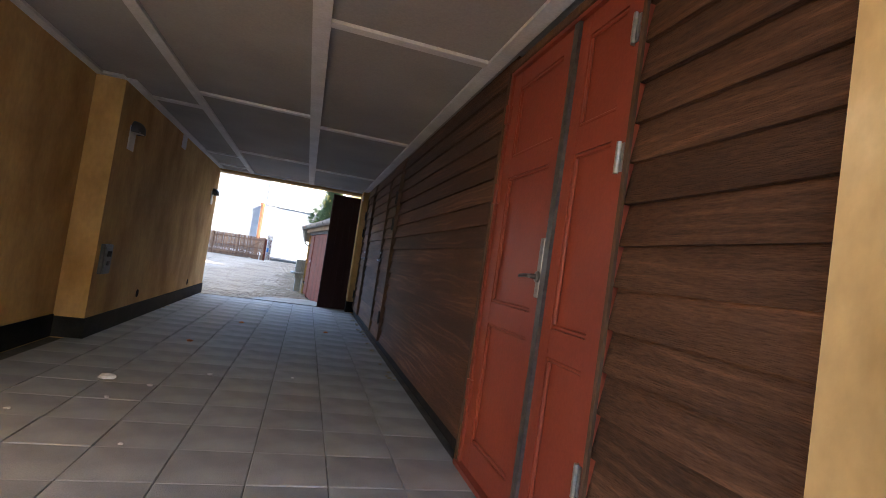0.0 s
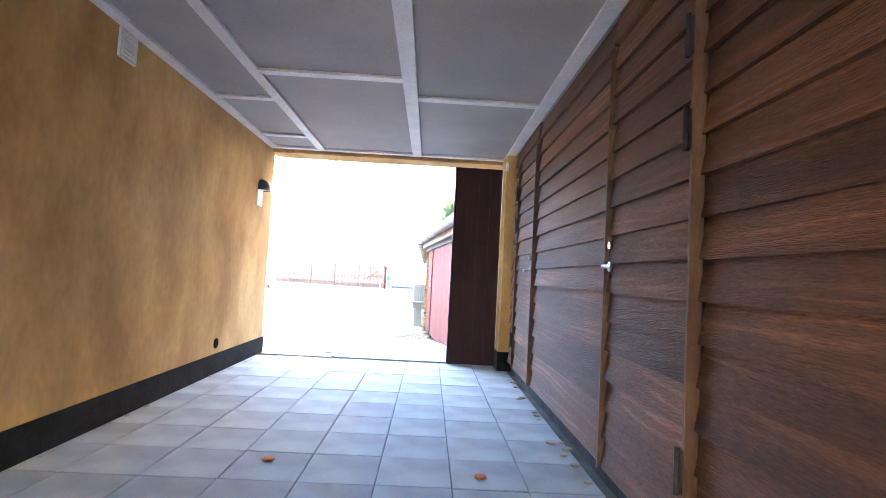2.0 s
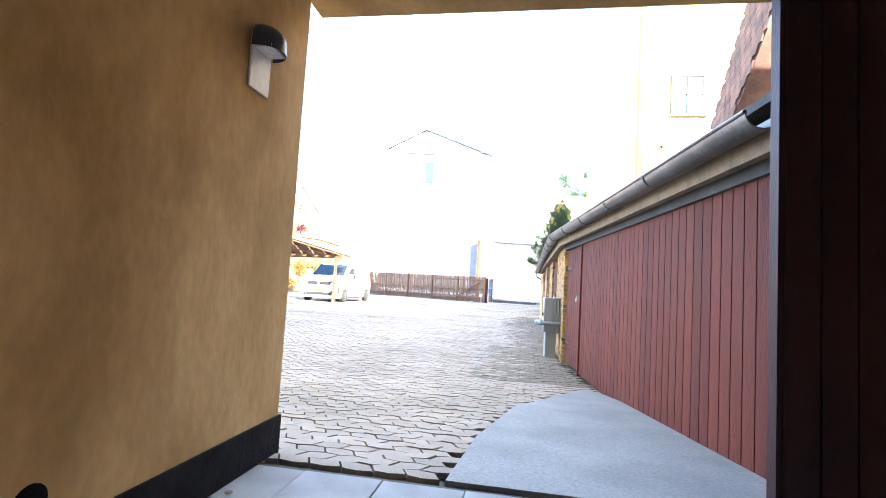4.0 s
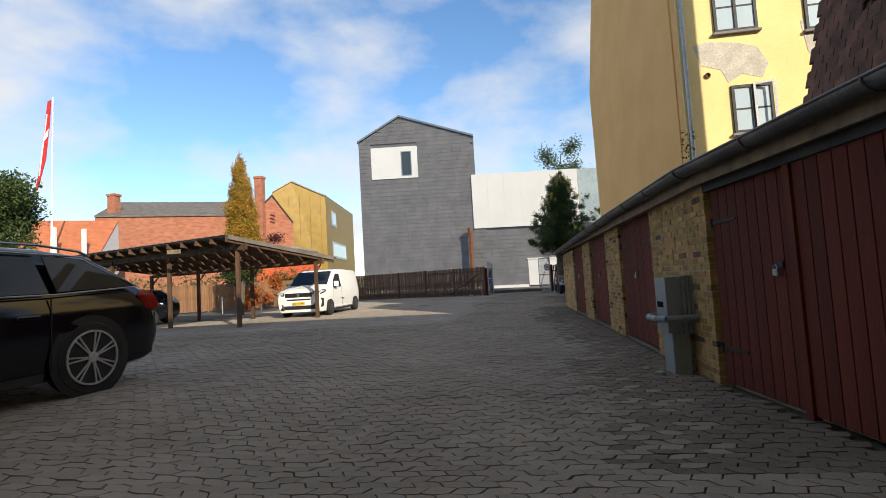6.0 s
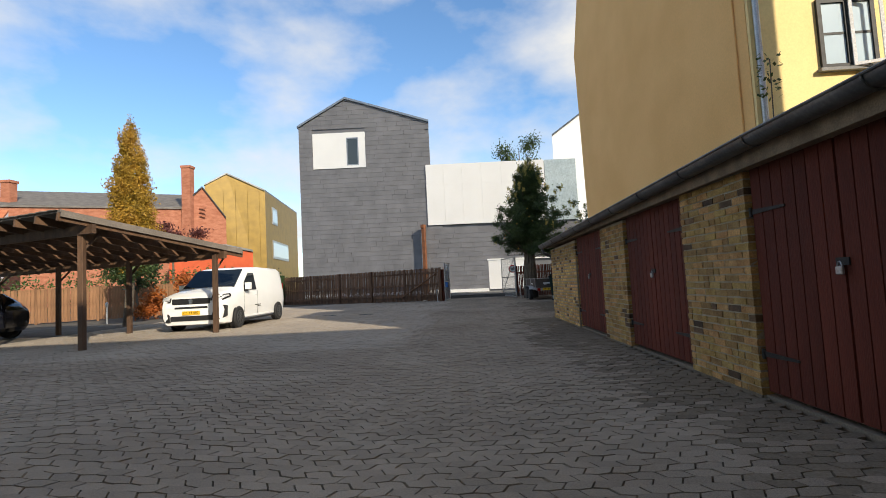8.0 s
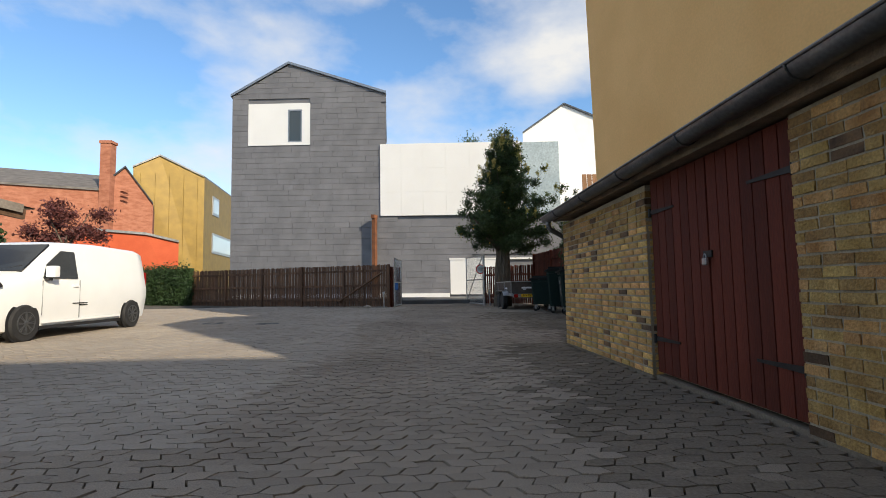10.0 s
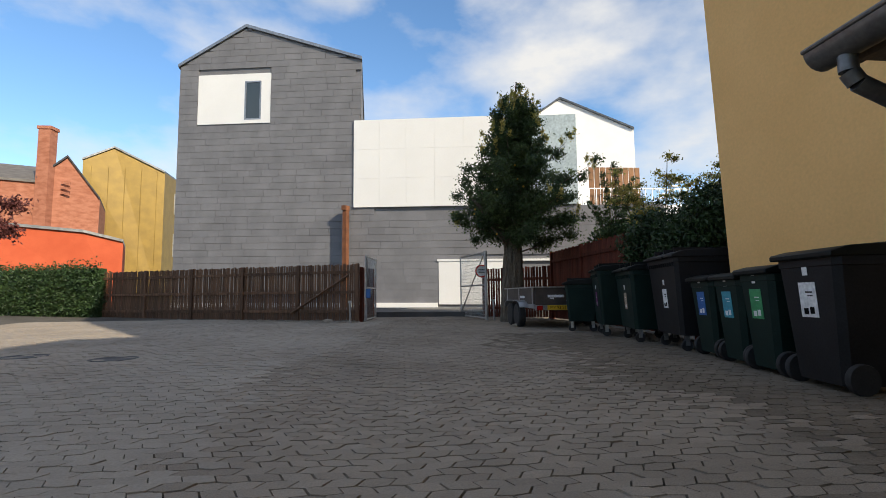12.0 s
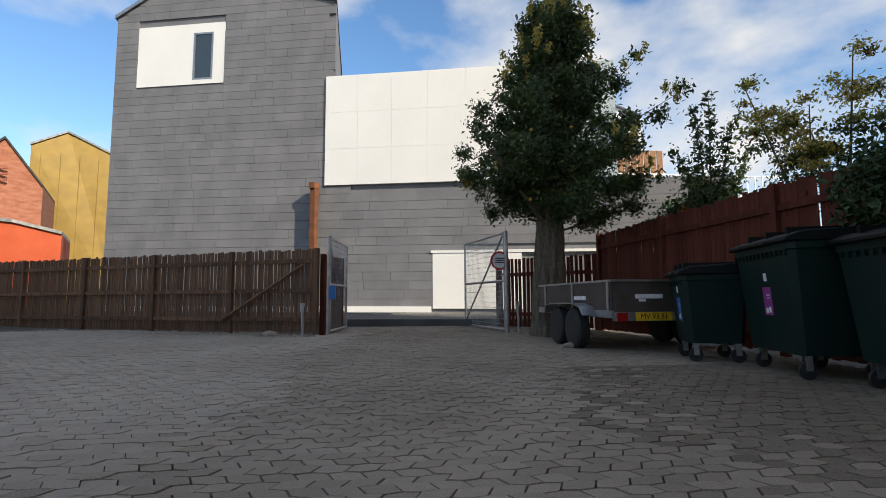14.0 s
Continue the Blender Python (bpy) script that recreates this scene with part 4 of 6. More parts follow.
part("shop_front", leaned(bm), WHITE, white, "white panel beside the street")
part("plinth", leaned(boxes(((-13.2, -0.07, -0.4), (4.3, 0.03, 0.18)))), WHITE, white, "white plinth along the pavement")
bm = boxes(((-0.62, -0.55, -0.2), (-0.4, -0.3, 4.75)), ((-0.64, -0.62, 4.75), (-0.38, -0.28, 4.98)))
tagged(part("rusty_post", leaned(bm), RUST), "tall square rust-brown steel post by the fence", "post")

# street, pavement and kerb beyond the gate
bm = bmesh.new()
slab(bm, ((-40, 60.5), (-1.2, 46.3), (3.0, 45.2), (30, 36), (30, 41), (-1, 50.3), (-40, 66)), "z", -0.6, -0.09)
structure("road", bm, ASPHALT, "asphalt street beyond the gate")
bm = bmesh.new()
slab(bm, ((-40, 66), (-1, 50.3), (30, 41), (30, 42), (-1.5, 52.6), (-40, 70)), "z", -0.6, -0.04)
structure("pavement", bm, APRON, "pale pavement along the building across the street")

# ---- houses further off ----
def house(name, label, base, depth, wall_mat, roof_mat, z0=-0.4):
    """base: corners of the facing wall as (x, y, eaves height), with an optional ridge between two of them; pushed back by depth."""
    h = thing(name, label, "house", kind="structure")
    bm = bmesh.new()
    d = Vector(depth)
    f = [bm.verts.new((x, y, z0)) for x, y, z in (base[0], base[-1])] + [bm.verts.new(p) for p in base[::-1]]
    b = [bm.verts.new(v.co + d) for v in f]
    bm.faces.new(f)
    bm.faces.new(b[::-1])
    for k in range(len(f)):
        bm.faces.new((f[k], f[(k + 1) % len(f)], b[(k + 1) % len(f)], b[k]))
    part("wall", bm, wall_mat, h)
    bm = bmesh.new()
    for p, q in zip(base, base[1:]):
        p, q = Vector(p), Vector(q)
        e = d.normalized() * 0.25
        up = Vector((0, 0, 0.22))
        vs = [bm.verts.new(v) for v in (p - e, q - e, q + d, p + d, p - e + up, q - e + up, q + d + up, p + d + up)]
        for fc in ((0, 1, 2, 3), (4, 5, 6, 7), (0, 1, 5, 4), (1, 2, 6, 5), (2, 3, 7, 6), (3, 0, 4, 7)):
            bm.faces.new([vs[i] for i in fc])
    part("roof", bm, roof_mat, h)
    return h


long_house = house("brick_house", "long red brick house with a dark slate roof", ((-52, 68, 11.6), (-33.8, 77.0, 11.6)), (-4.5, 9.0, 3.4), REDBRICK, SLATEROOF)
gable = house("brick_house", "red brick gable end with a tall chimney", ((-34.6, 76.4, 11.9), (-32.7, 77.6, 14.3), (-30.3, 78.9, 10.4)), (-4.0, 8.0, 0), REDBRICK, FELT)
bm = boxes(((-34.6, 76.2, 0), (-33.5, 77.2, 16.7)), ((-34.7, 76.1, 16.7), (-33.4, 77.3, 17.0)))
part("chimney", bm, REDBRICK, gable)
bm = boxes(((-52, 70, 11), (-50.9, 71, 14.6)), ((-52.1, 69.9, 14.6), (-50.8, 71.1, 14.9)))
part("chimney", bm, REDBRICK, long_house)
part("lettering", boxes(((-32.9, 77.15, 11.6), (-32.1, 77.3, 11.75)), ((-32.9, 77.15, 11.1), (-32.1, 77.3, 11.25)), ((-32.9, 77.15, 10.6), (-32.1, 77.3, 10.75))), REDBRICK, gable)
low = house("orange_house", "low house with an orange tiled roof", ((-47, 52, 5.2), (-40.5, 56, 5.2)), (-3, 6, 4.4), WHITERENDER, ORANGETILE)
part("gable_trim", boxes(((-43.4, 53.6, 5.3), (-43.0, 53.8, 8.2)), ((-41.4, 54.9, 5.3), (-41.0, 55.1, 8.0))), PAPER, low)
house("red_annex", "low orange-red rendered annex with a flat roof", ((-30.5, 66.5, 6.1), (-25.6, 69.0, 5.8), (-23.4, 70.6, 5.2)), (-3, 6, 0), VERMILION, ZINC)
gold = house("gold_building", "gabled building clad in perforated gold metal", ((-38.0, 88.4, 17.0), (-35.2, 89.8, 18.9), (-30.2, 91.9, 16.4)), (-3.1, 24.5, 0), GOLD, ZINC)
for k in range(5):
    p = Vector((-38.0, 88.4, 0)).lerp(Vector((-30.2, 91.9, 0)), k / 5 + 0.1)
    bm = boxes(((p.x - 0.012, p.y - 0.012, 1), (p.x + 0.012, p.y + 0.02, 16.4)))
    part("seam", bm, GOLD, gold)
for a, b, z0, z1 in ((0.16, 0.30, 11.7, 14.5), (0.16, 0.62, 6.0, 9.0)):
    p, q = Vector((-30.15, 91.9, 0)).lerp(Vector((-33.25, 116.4, 0)), a), Vector((-30.15, 91.9, 0)).lerp(Vector((-33.25, 116.4, 0)), b)
    out, way = Vector((0.992, 0.126, 0)), (q - p).normalized()
    for name, inset, deep, mt in (("window", 0.0, 0.06, STEEL), ("pane", 0.35, 0.09, PALEPANE)):
        u, v = p + way * inset, q - way * inset
        bm = bmesh.new()
        slab(bm, [((c + out * d).x, (c + out * d).y) for c, d in ((u, -0.3), (v, -0.3), (v, deep), (u, deep))], "z", z0 + inset, z1 - inset)
        w = part(name, bm, mt, gold if name == "window" else w)
white_house = house("white_house", "white rendered gabled house on higher ground", ((13.3, 83.3, 19.9), (18.35, 81.9, 23.2), (25.7, 79.0, 18.7)), (4, 14, 0), WHITERENDER, ZINC)
terrace = thing("terrace", "concrete terrace with steel railing and wooden screen", "terrace", kind="structure")
part("deck", boxes(((12.0, 60.0, -0.4), (26, 63, 6.6))), WHITERENDER, terrace)
for k in range(24):
    part("baluster", boxes(((12.2 + k * 0.5, 59.9, 6.6), (12.24 + k * 0.5, 59.94, 7.7))), STEEL, terrace)
part("handrail", boxes(((12.0, 59.88, 7.7), (24.4, 59.96, 7.76))), STEEL, terrace)
for k in range(9):
    part("screen_board", boxes(((13.0 + k * 0.42, 60.6, 6.6), (13.36 + k * 0.42, 60.66, 9.4))), LARCH, terrace)
for k in range(7):
    part("step", boxes(((16.6 + k * 0.35, 59.4, 6.4 + k * 0.28), (17.2 + k * 0.35, 59.8, 6.47 + k * 0.28))), STEEL, terrace)

# flagpole with pennant
pole = thing("flagpole", "white flagpole with a hanging red and white pennant", "flagpole", "", pose(-43.9, 54.0, 0))
bm = bmesh.new()
rod(bm, (0, 0, -0.4), (0.4, 0, 21.2), 0.12, 10, 0.06)
part("pole", bm, PAPER, pole, "", True)
bm = bmesh.new()
slab(bm, ((-0.1, 20.8), (0.28, 20.9), (0.1, 18.5), (-0.35, 15.0), (-1.3, 12.0), (-1.5, 12.0), (-0.9, 15.2)), "y", -0.1, -0.04)
pen = part("pennant", bm, SIGNRED, pole)
bm = bmesh.new()
slab(bm, ((-0.35, 17.6), (0.0, 18.0), (-0.06, 17.3), (-0.5, 16.8)), "y", -0.12, -0.02)
slab(bm, ((-0.22, 19.5), (-0.1, 19.5), (-1.0, 13.4), (-1.16, 13.4)), "y", -0.11, -0.03)
part("white_cross", bm, PAPER, pen)


# ---- plants ----
def leaf_cloud(name, mat, parent, blobs, count, size, seed, shell=0.35):
    """Many small folded leaves scattered through a set of ellipsoids (x, y, z, rx, ry, rz)."""
    g = np.random.default_rng(seed)
    vol = np.array([b[3] * b[4] * b[5] for b in blobs])
    pick = g.choice(len(blobs), count, p=vol ** 0.85 / (vol ** 0.85).sum())
    bl = np.array(blobs)[pick]
    v = g.normal(size=(count, 3))
    v /= np.linalg.norm(v, axis=1)[:, None]
    r = (shell + (1 - shell) * g.random(count)) ** 0.6 * (1 + 0.12 * g.normal(size=count))
    if shell < 0.3:
        r = 0.58 * np.abs(g.normal(size=count)) ** 0.7 + 0.12 * g.random(count)
    c = bl[:, :3] + v * r[:, None] * bl[:, 3:6]
    a = g.normal(size=(count, 3))
    a /= np.linalg.norm(a, axis=1)[:, None]
    b = np.cross(a, g.normal(size=(count, 3)))
    b /= np.linalg.norm(b, axis=1)[:, None]
    n = np.cross(a, b)
    s = size * (0.6 + 0.8 * g.random(count))[:, None]
    pts = np.stack((c - a * s, c + b * s * 0.45 + n * s * 0.15, c + a * s, c - b * s * 0.45 + n * s * 0.15), axis=1).reshape(-1, 3)
    idx = np.arange(count)[:, None] * 4
    faces = np.concatenate((idx + [[0, 1, 2]], idx + [[0, 2, 3]]), axis=0)
    me = bpy.data.meshes.new(name)
    me.from_pydata(pts.tolist(), [], faces.tolist())
    me.materials.append(mat)
    ob = new(name, me)
    ob.parent = parent
    return ob


def branches(parent, trunk, limbs, mat=None):
    bm = bmesh.new()
    for p, q, r, r2 in trunk:
        rod(bm, p, q, r, 14, r2)
    part("trunk", bm, mat or BARK, parent, "", True)
    for p, q, r, r2 in limbs:
        bm = bmesh.new()
        rod(bm, p, q, r, 8, r2)
        part("limb", bm, mat or BARK, parent, "", True)


pear = thing("pear_tree", "old pear tree with dense dark green crown and pale tips", "tree")
TX, TY = 3.15, 42.3
bm = bmesh.new()
rings = []
for j in range(40):
    z = -0.45 + 3.0 * j / 39
    r = 0.27 + 0.14 * math.exp(-(z + 0.45) * 1.6) + 0.02 * math.sin(z * 2.1)
    ring = []
    for k in range(48):
        a = k * math.tau / 48
        ridge = 0.022 * math.sin(a * 11 + 1.7 * math.sin(z * 2.3)) + 0.014 * math.sin(a * 19 + z * 5 + math.sin(z * 7)) + 0.05 * math.sin(a * 3 + 0.6) * math.exp(-(z + 0.45) * 1.2)
        ring.append(bm.verts.new((TX + 0.03 * (z + 0.45) + (r + ridge) * math.cos(a), TY + (r + ridge) * math.sin(a), z)))
    rings.append(ring)
for a, b in zip(rings, rings[1:]):
    for k in range(48):
        bm.faces.new((a[k], a[(k + 1) % 48], b[(k + 1) % 48], b[k]))
bm.faces.new(rings[-1])
part("bole", bm, BARK, pear, "furrowed grey-brown trunk", True)
branches(pear, (((TX + 0.07, TY, 1.9), (TX + 0.1, TY + 0.05, 3.2), 0.26, 0.16),),
         [((TX + 0.08, TY, 2.0), (TX - 1.2, TY - 0.3, 3.4), 0.13, 0.05), ((TX + 0.1, TY, 2.1), (TX + 1.5, TY + 0.2, 3.5), 0.13, 0.05), ((TX + 0.1, TY, 2.1), (TX + 0.1, TY + 0.1, 5.0), 0.2, 0.08),
          ((TX + 0.1, TY, 5.0), (TX + 0.3, TY, 7.2), 0.08, 0.02), ((TX, TY, 3.0), (TX - 0.8, TY + 0.3, 4.8), 0.09, 0.03), ((TX + 0.1, TY, 3.2), (TX + 1.0, TY - 0.2, 5.2), 0.09, 0.03), ((TX, TY, 1.9), (TX - 0.7, TY - 0.6, 2.5), 0.06, 0.025)])
rng = random.Random(5)


def crown_width(z):
    """Half width of the pear crown at a height: low skirt, wide belly, narrow spire."""
    steps = ((1.7, 1.2), (2.3, 1.8), (3.0, 2.05), (3.8, 1.95), (4.6, 1.4), (5.3, 0.85), (6.0, 0.48), (6.8, 0.22))
    for (z0, w0), (z1, w1) in zip(steps, steps[1:]):
        if z <= z1:
            return w0 + (w1 - w0) * max(0.0, (z - z0) / (z1 - z0))
    return 0.2


blobs, tips, sprays = [], [], []
for k in range(46):
    z = 1.95 + 4.7 * (k / 46) ** 0.9
    a = k * 2.4 + rng.uniform(-0.3, 0.3)
    w = crown_width(z) * rng.uniform(0.75, 1.16) * (1.12 if math.cos(a) > 0.3 else 0.95)
    root = Vector((TX + 0.1, TY, min(z - 0.2, 1.9 + 0.55 * (z - 1.9))))
    end = Vector((TX + 0.18 + w * math.cos(a), TY + w * 0.9 * math.sin(a), z + rng.uniform(0.0, 0.45)))
    sprays.append((root, end))
    for j in range(7):
        u = 0.38 + 0.62 * j / 6
        c = root.lerp(end, u) + Vector((rng.gauss(0, 0.14), rng.gauss(0, 0.14), 0.1 * math.sin(u * 3) + rng.gauss(0, 0.1)))
        r = rng.uniform(0.22, 0.42) * (1.25 - 0.45 * u)
        blobs.append((c.x, c.y, c.z, r * 1.15, r * 1.15, r))
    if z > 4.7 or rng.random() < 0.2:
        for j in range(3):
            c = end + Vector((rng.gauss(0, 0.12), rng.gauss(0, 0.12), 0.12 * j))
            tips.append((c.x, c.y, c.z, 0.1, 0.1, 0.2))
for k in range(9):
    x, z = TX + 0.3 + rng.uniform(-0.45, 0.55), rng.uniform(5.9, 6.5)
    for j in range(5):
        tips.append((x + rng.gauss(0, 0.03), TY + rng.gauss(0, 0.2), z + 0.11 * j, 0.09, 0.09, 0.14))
blobs += [(TX + 0.12, TY, z, 0.62 * crown_width(z), 0.62 * crown_width(z), 0.45) for z in (2.4, 2.9, 3.4, 3.9, 4.4, 4.9, 5.4)]
for p, q in sprays[::2]:
    bm = bmesh.new()
    rod(bm, p, q, 0.028, 5, 0.006)
    part("twig", bm, BARK, pear)
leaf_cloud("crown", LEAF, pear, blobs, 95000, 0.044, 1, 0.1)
# Pale crown tips: light on the tree top put into leaf colour.
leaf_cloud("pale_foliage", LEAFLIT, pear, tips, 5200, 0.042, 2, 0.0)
for k in range(9):
    bm = bmesh.new()
    bmesh.ops.create_icosphere(bm, subdivisions=1, radius=0.035, matrix=Matrix.Translation((TX + rng.uniform(-1.3, 1.5), TY - rng.uniform(0.8, 1.2), rng.uniform(2.0, 4.4))))
    part("fruit", bm, GOLDLEAF, pear, "small yellow pear", True)

yew = thing("golden_cypress", "tall narrow golden-orange cypress", "tree")
YX, YY = -13.5, 35.5
branches(yew, (((YX - 0.25, YY, -0.4), (YX, YY, 2.4), 0.17, 0.13), ((YX, YY, 2.4), (YX, YY, 7.6), 0.13, 0.03)), ())
crown = []
for k in range(34):
    h = k / 34
    w = 1.0 * (1 - h) ** 0.6 * min(1, 0.55 + h * 2.5)
    crown.append((YX + rng.uniform(-0.35, 0.35) * (1 - h), YY + rng.uniform(-0.35, 0.35), 2.0 + 6.0 * h, w, w, 0.42))
    for j in range(2):
        a = rng.uniform(0, 6.28)
        crown.append((YX + math.cos(a) * w * 0.75, YY + math.sin(a) * w * 0.75, 2.1 + 5.6 * h + rng.uniform(-0.2, 0.2), 0.3 * w + 0.1, 0.3 * w + 0.1, 0.42))
leaf_cloud("crown", GOLDLEAF, yew, crown, 38000, 0.05, 3, 0.45)
leaf_cloud("green_underside", LEAF, yew, [(YX + rng.uniform(-0.7, 0.9), YY - 0.2, 1.7 + rng.uniform(-0.3, 0.5), 0.5, 0.5, 0.4) for k in range(8)], 3500, 0.06, 33, 0.3)
maple = thing("wine_red_tree", "small round tree with wine-red leaves", "tree")
branches(maple, (((-24.5, 57, -0.4), (-24.5, 57, 4.5), 0.15, 0.06),), [((-24.5, 57, 3.5), (-25.8, 57, 6), 0.07, 0.02), ((-24.5, 57, 3.5), (-23, 57, 6), 0.07, 0.02)])
leaf_cloud("crown", WINELEAF, maple, [(-24.5 + rng.uniform(-2.2, 2.2), 57 + rng.uniform(-1, 1), 5.4 + rng.uniform(-1.4, 1.5), 1.0, 0.9, 0.7) for k in range(12)], 4500, 0.13, 4, 0.2)
big = thing("roundtop_tree", "broad green tree with russet tint", "tree")
branches(big, (((-33.0, 40, -0.4), (-33.0, 40, 5), 0.3, 0.15),), [((-33.0, 40, 3), (-35.0, 40, 7), 0.12, 0.04), ((-33.0, 40, 3), (-31.0, 40, 7), 0.12, 0.04)])
leaf_cloud("crown", HEDGE, big, [(-33.2 + rng.uniform(-3, 3), 40 + rng.uniform(-1.5, 1.5), 6 + rng.uniform(-2.2, 2.6), 1.4, 1.3, 1.2) for k in range(16)], 16000, 0.12, 5, 0.3)
shrub = thing("russet_shrub", "russet autumn shrub by the fence", "shrub")
branches(shrub, (((-15.0, 40.0, -0.4), (-15.0, 40.0, 0.8), 0.06, 0.04),), ())
leaf_cloud("crown", RUSSET, shrub, [(-15.0 + rng.uniform(-1.4, 1.2), 40.0 + rng.uniform(-0.4, 0.4), 0.5 + rng.uniform(-0.6, 1.2), 0.6, 0.5, 0.4) for k in range(10)], 3000, 0.09, 6, 0.2)
dark = thing("holly_bush", "dark green rounded bush by the carport", "shrub")
branches(dark, (((-17.0, 41.0, -0.4), (-17.0, 41.0, 1.4), 0.08, 0.05),), ())
leaf_cloud("crown", IVY, dark, [(-17.0, 41.0, 2.2, 1.1, 1.0, 1.0), (-16.4, 41, 2.6, 0.7, 0.7, 0.7)], 2500, 0.09, 7, 0.4)
hedge = thing("hedge", "clipped green hedge behind the boarded fence", "hedge")
leaf_cloud("foliage", HEDGE, hedge, [(-33 + k * 0.9, 37.3 + k * 0.36, 1.0 + rng.uniform(-0.1, 0.25), 0.75, 0.6, 1.2) for k in range(22)], 7000, 0.09, 8, 0.5)
ivyfence = thing("ivy_hedge", "dense ivy hanging over the end of the fence", "hedge")
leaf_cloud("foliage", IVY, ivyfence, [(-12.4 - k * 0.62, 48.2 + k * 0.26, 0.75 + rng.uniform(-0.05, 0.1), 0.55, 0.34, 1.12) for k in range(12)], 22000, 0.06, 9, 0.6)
# Flat dark slab added inside the leaves so nothing shows through.
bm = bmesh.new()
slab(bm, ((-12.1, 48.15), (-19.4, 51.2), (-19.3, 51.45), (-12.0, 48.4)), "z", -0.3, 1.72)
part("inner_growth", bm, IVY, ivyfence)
# Lighter leaf colour stands for the sunlit part of the ivy.
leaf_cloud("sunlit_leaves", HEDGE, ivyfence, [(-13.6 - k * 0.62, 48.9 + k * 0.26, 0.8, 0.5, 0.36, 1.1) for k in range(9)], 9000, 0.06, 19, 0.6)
ivy = thing("ivy_mound", "dark ivy mound overhanging the red fence by the gable", "hedge")
leaf_cloud("foliage", IVY, ivy, [(4.75 + rng.uniform(-0.25, 0.3), 34.0 + k * 0.26 + rng.uniform(-0.15, 0.2), 1.45 + 0.25 * math.sin(k) - 0.02 * k, 0.6, 0.55, 0.55) for k in range(10)], 34000, 0.04, 10, 0.45)
rowan = thing("rowan", "thin rowan with yellowing feathery leaves", "tree")
stems = [((5.6, 38.6, 1.2), (4.95, 38.9, 3.5)), ((5.8, 38.3, 1.2), (5.9, 38.1, 3.7)), ((5.9, 38.2, 1.4), (6.5, 37.8, 3.2)), ((5.6, 38.6, 1.3), (5.3, 38.2, 2.9)), ((5.9, 38.3, 1.3), (6.9, 37.4, 3.5)), ((5.7, 38.4, 1.2), (5.5, 38.4, 2.6))]
branches(rowan, (((5.75, 38.4, -0.4), (5.75, 38.4, 1.6), 0.07, 0.05),), [(p, q, 0.024, 0.006) for p, q in stems])
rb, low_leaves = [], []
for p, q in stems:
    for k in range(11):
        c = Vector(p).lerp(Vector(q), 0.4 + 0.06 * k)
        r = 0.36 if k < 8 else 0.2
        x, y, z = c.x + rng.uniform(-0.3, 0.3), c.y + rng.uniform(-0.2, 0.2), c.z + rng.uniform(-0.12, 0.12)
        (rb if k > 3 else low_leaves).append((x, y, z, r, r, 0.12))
# Upper leaves: yellowed, and brightened in colour as if lit.
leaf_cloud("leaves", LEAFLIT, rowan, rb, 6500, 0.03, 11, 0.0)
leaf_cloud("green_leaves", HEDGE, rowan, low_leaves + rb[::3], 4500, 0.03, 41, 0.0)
for k, b in enumerate(rb[::4]):
    bm = bmesh.new()
    for j in range(7):
        bmesh.ops.create_icosphere(bm, subdivisions=1, radius=0.014, matrix=Matrix.Translation((b[0] + rng.gauss(0, 0.025), b[1] + rng.gauss(0, 0.025), b[2] + rng.gauss(0, 0.02))))
    part("berry_cluster", bm, SIGNRED, rowan, "cluster of orange-red berries")
scrub = thing("garden_shrubs", "loose garden shrubs behind the red fence", "shrub")
leaf_cloud("foliage", LEAF, scrub, [(5.7 + rng.uniform(0.0, 1.2), 41.0 + rng.uniform(-1.5, 2.5), 2.0 + rng.uniform(-0.5, 0.5), 0.5, 0.5, 0.4) for k in range(20)], 9000, 0.06, 12, 0.2)
leaf_cloud("autumn_foliage", RUSSET, scrub, [(6.0, 41.6, 2.05, 0.35, 0.3, 0.3)], 250, 0.06, 13, 0.0)
willow = thing("olive_willow", "slender grey-green willow behind the fence", "tree")
shoots = [((6.0, 41.2, 1.8), (5.6, 41.0, 3.9)), ((6.0, 41.2, 1.8), (6.0, 41.1, 4.2)), ((6.0, 41.2, 1.8), (6.4, 41.0, 3.8)), ((6.0, 41.2, 1.6), (5.25, 41.0, 3.1)), ((6.0, 41.2, 1.6), (6.7, 41.0, 3.2))]
branches(willow, (((6.0, 41.2, -0.4), (6.0, 41.2, 2.0), 0.06, 0.04),), [(p, q, 0.022, 0.005) for p, q in shoots])
wb = []
for p, q in shoots:
    for k in range(10):
        c = Vector(p).lerp(Vector(q), 0.1 + 0.1 * k)
        wb.append((c.x + rng.gauss(0, 0.06), c.y, c.z, 0.24 - 0.012 * k, 0.24, 0.16))
leaf_cloud("leaves", LEAF, willow, wb, 4800, 0.042, 14, 0.0)
fartree = thing("birch", "birch crown rising behind the white facade", "tree")
branches(fartree, (((7.5, 75, -0.4), (7.5, 75, 16), 0.2, 0.05),), ())
leaf_cloud("crown", LEAF, fartree, [(7.5 + rng.uniform(-2, 2), 75 + rng.uniform(-1, 1), 14 + rng.uniform(-2, 3.2), 1.5, 1.3, 1.4) for k in range(12)], 5000, 0.14, 15, 0.2)


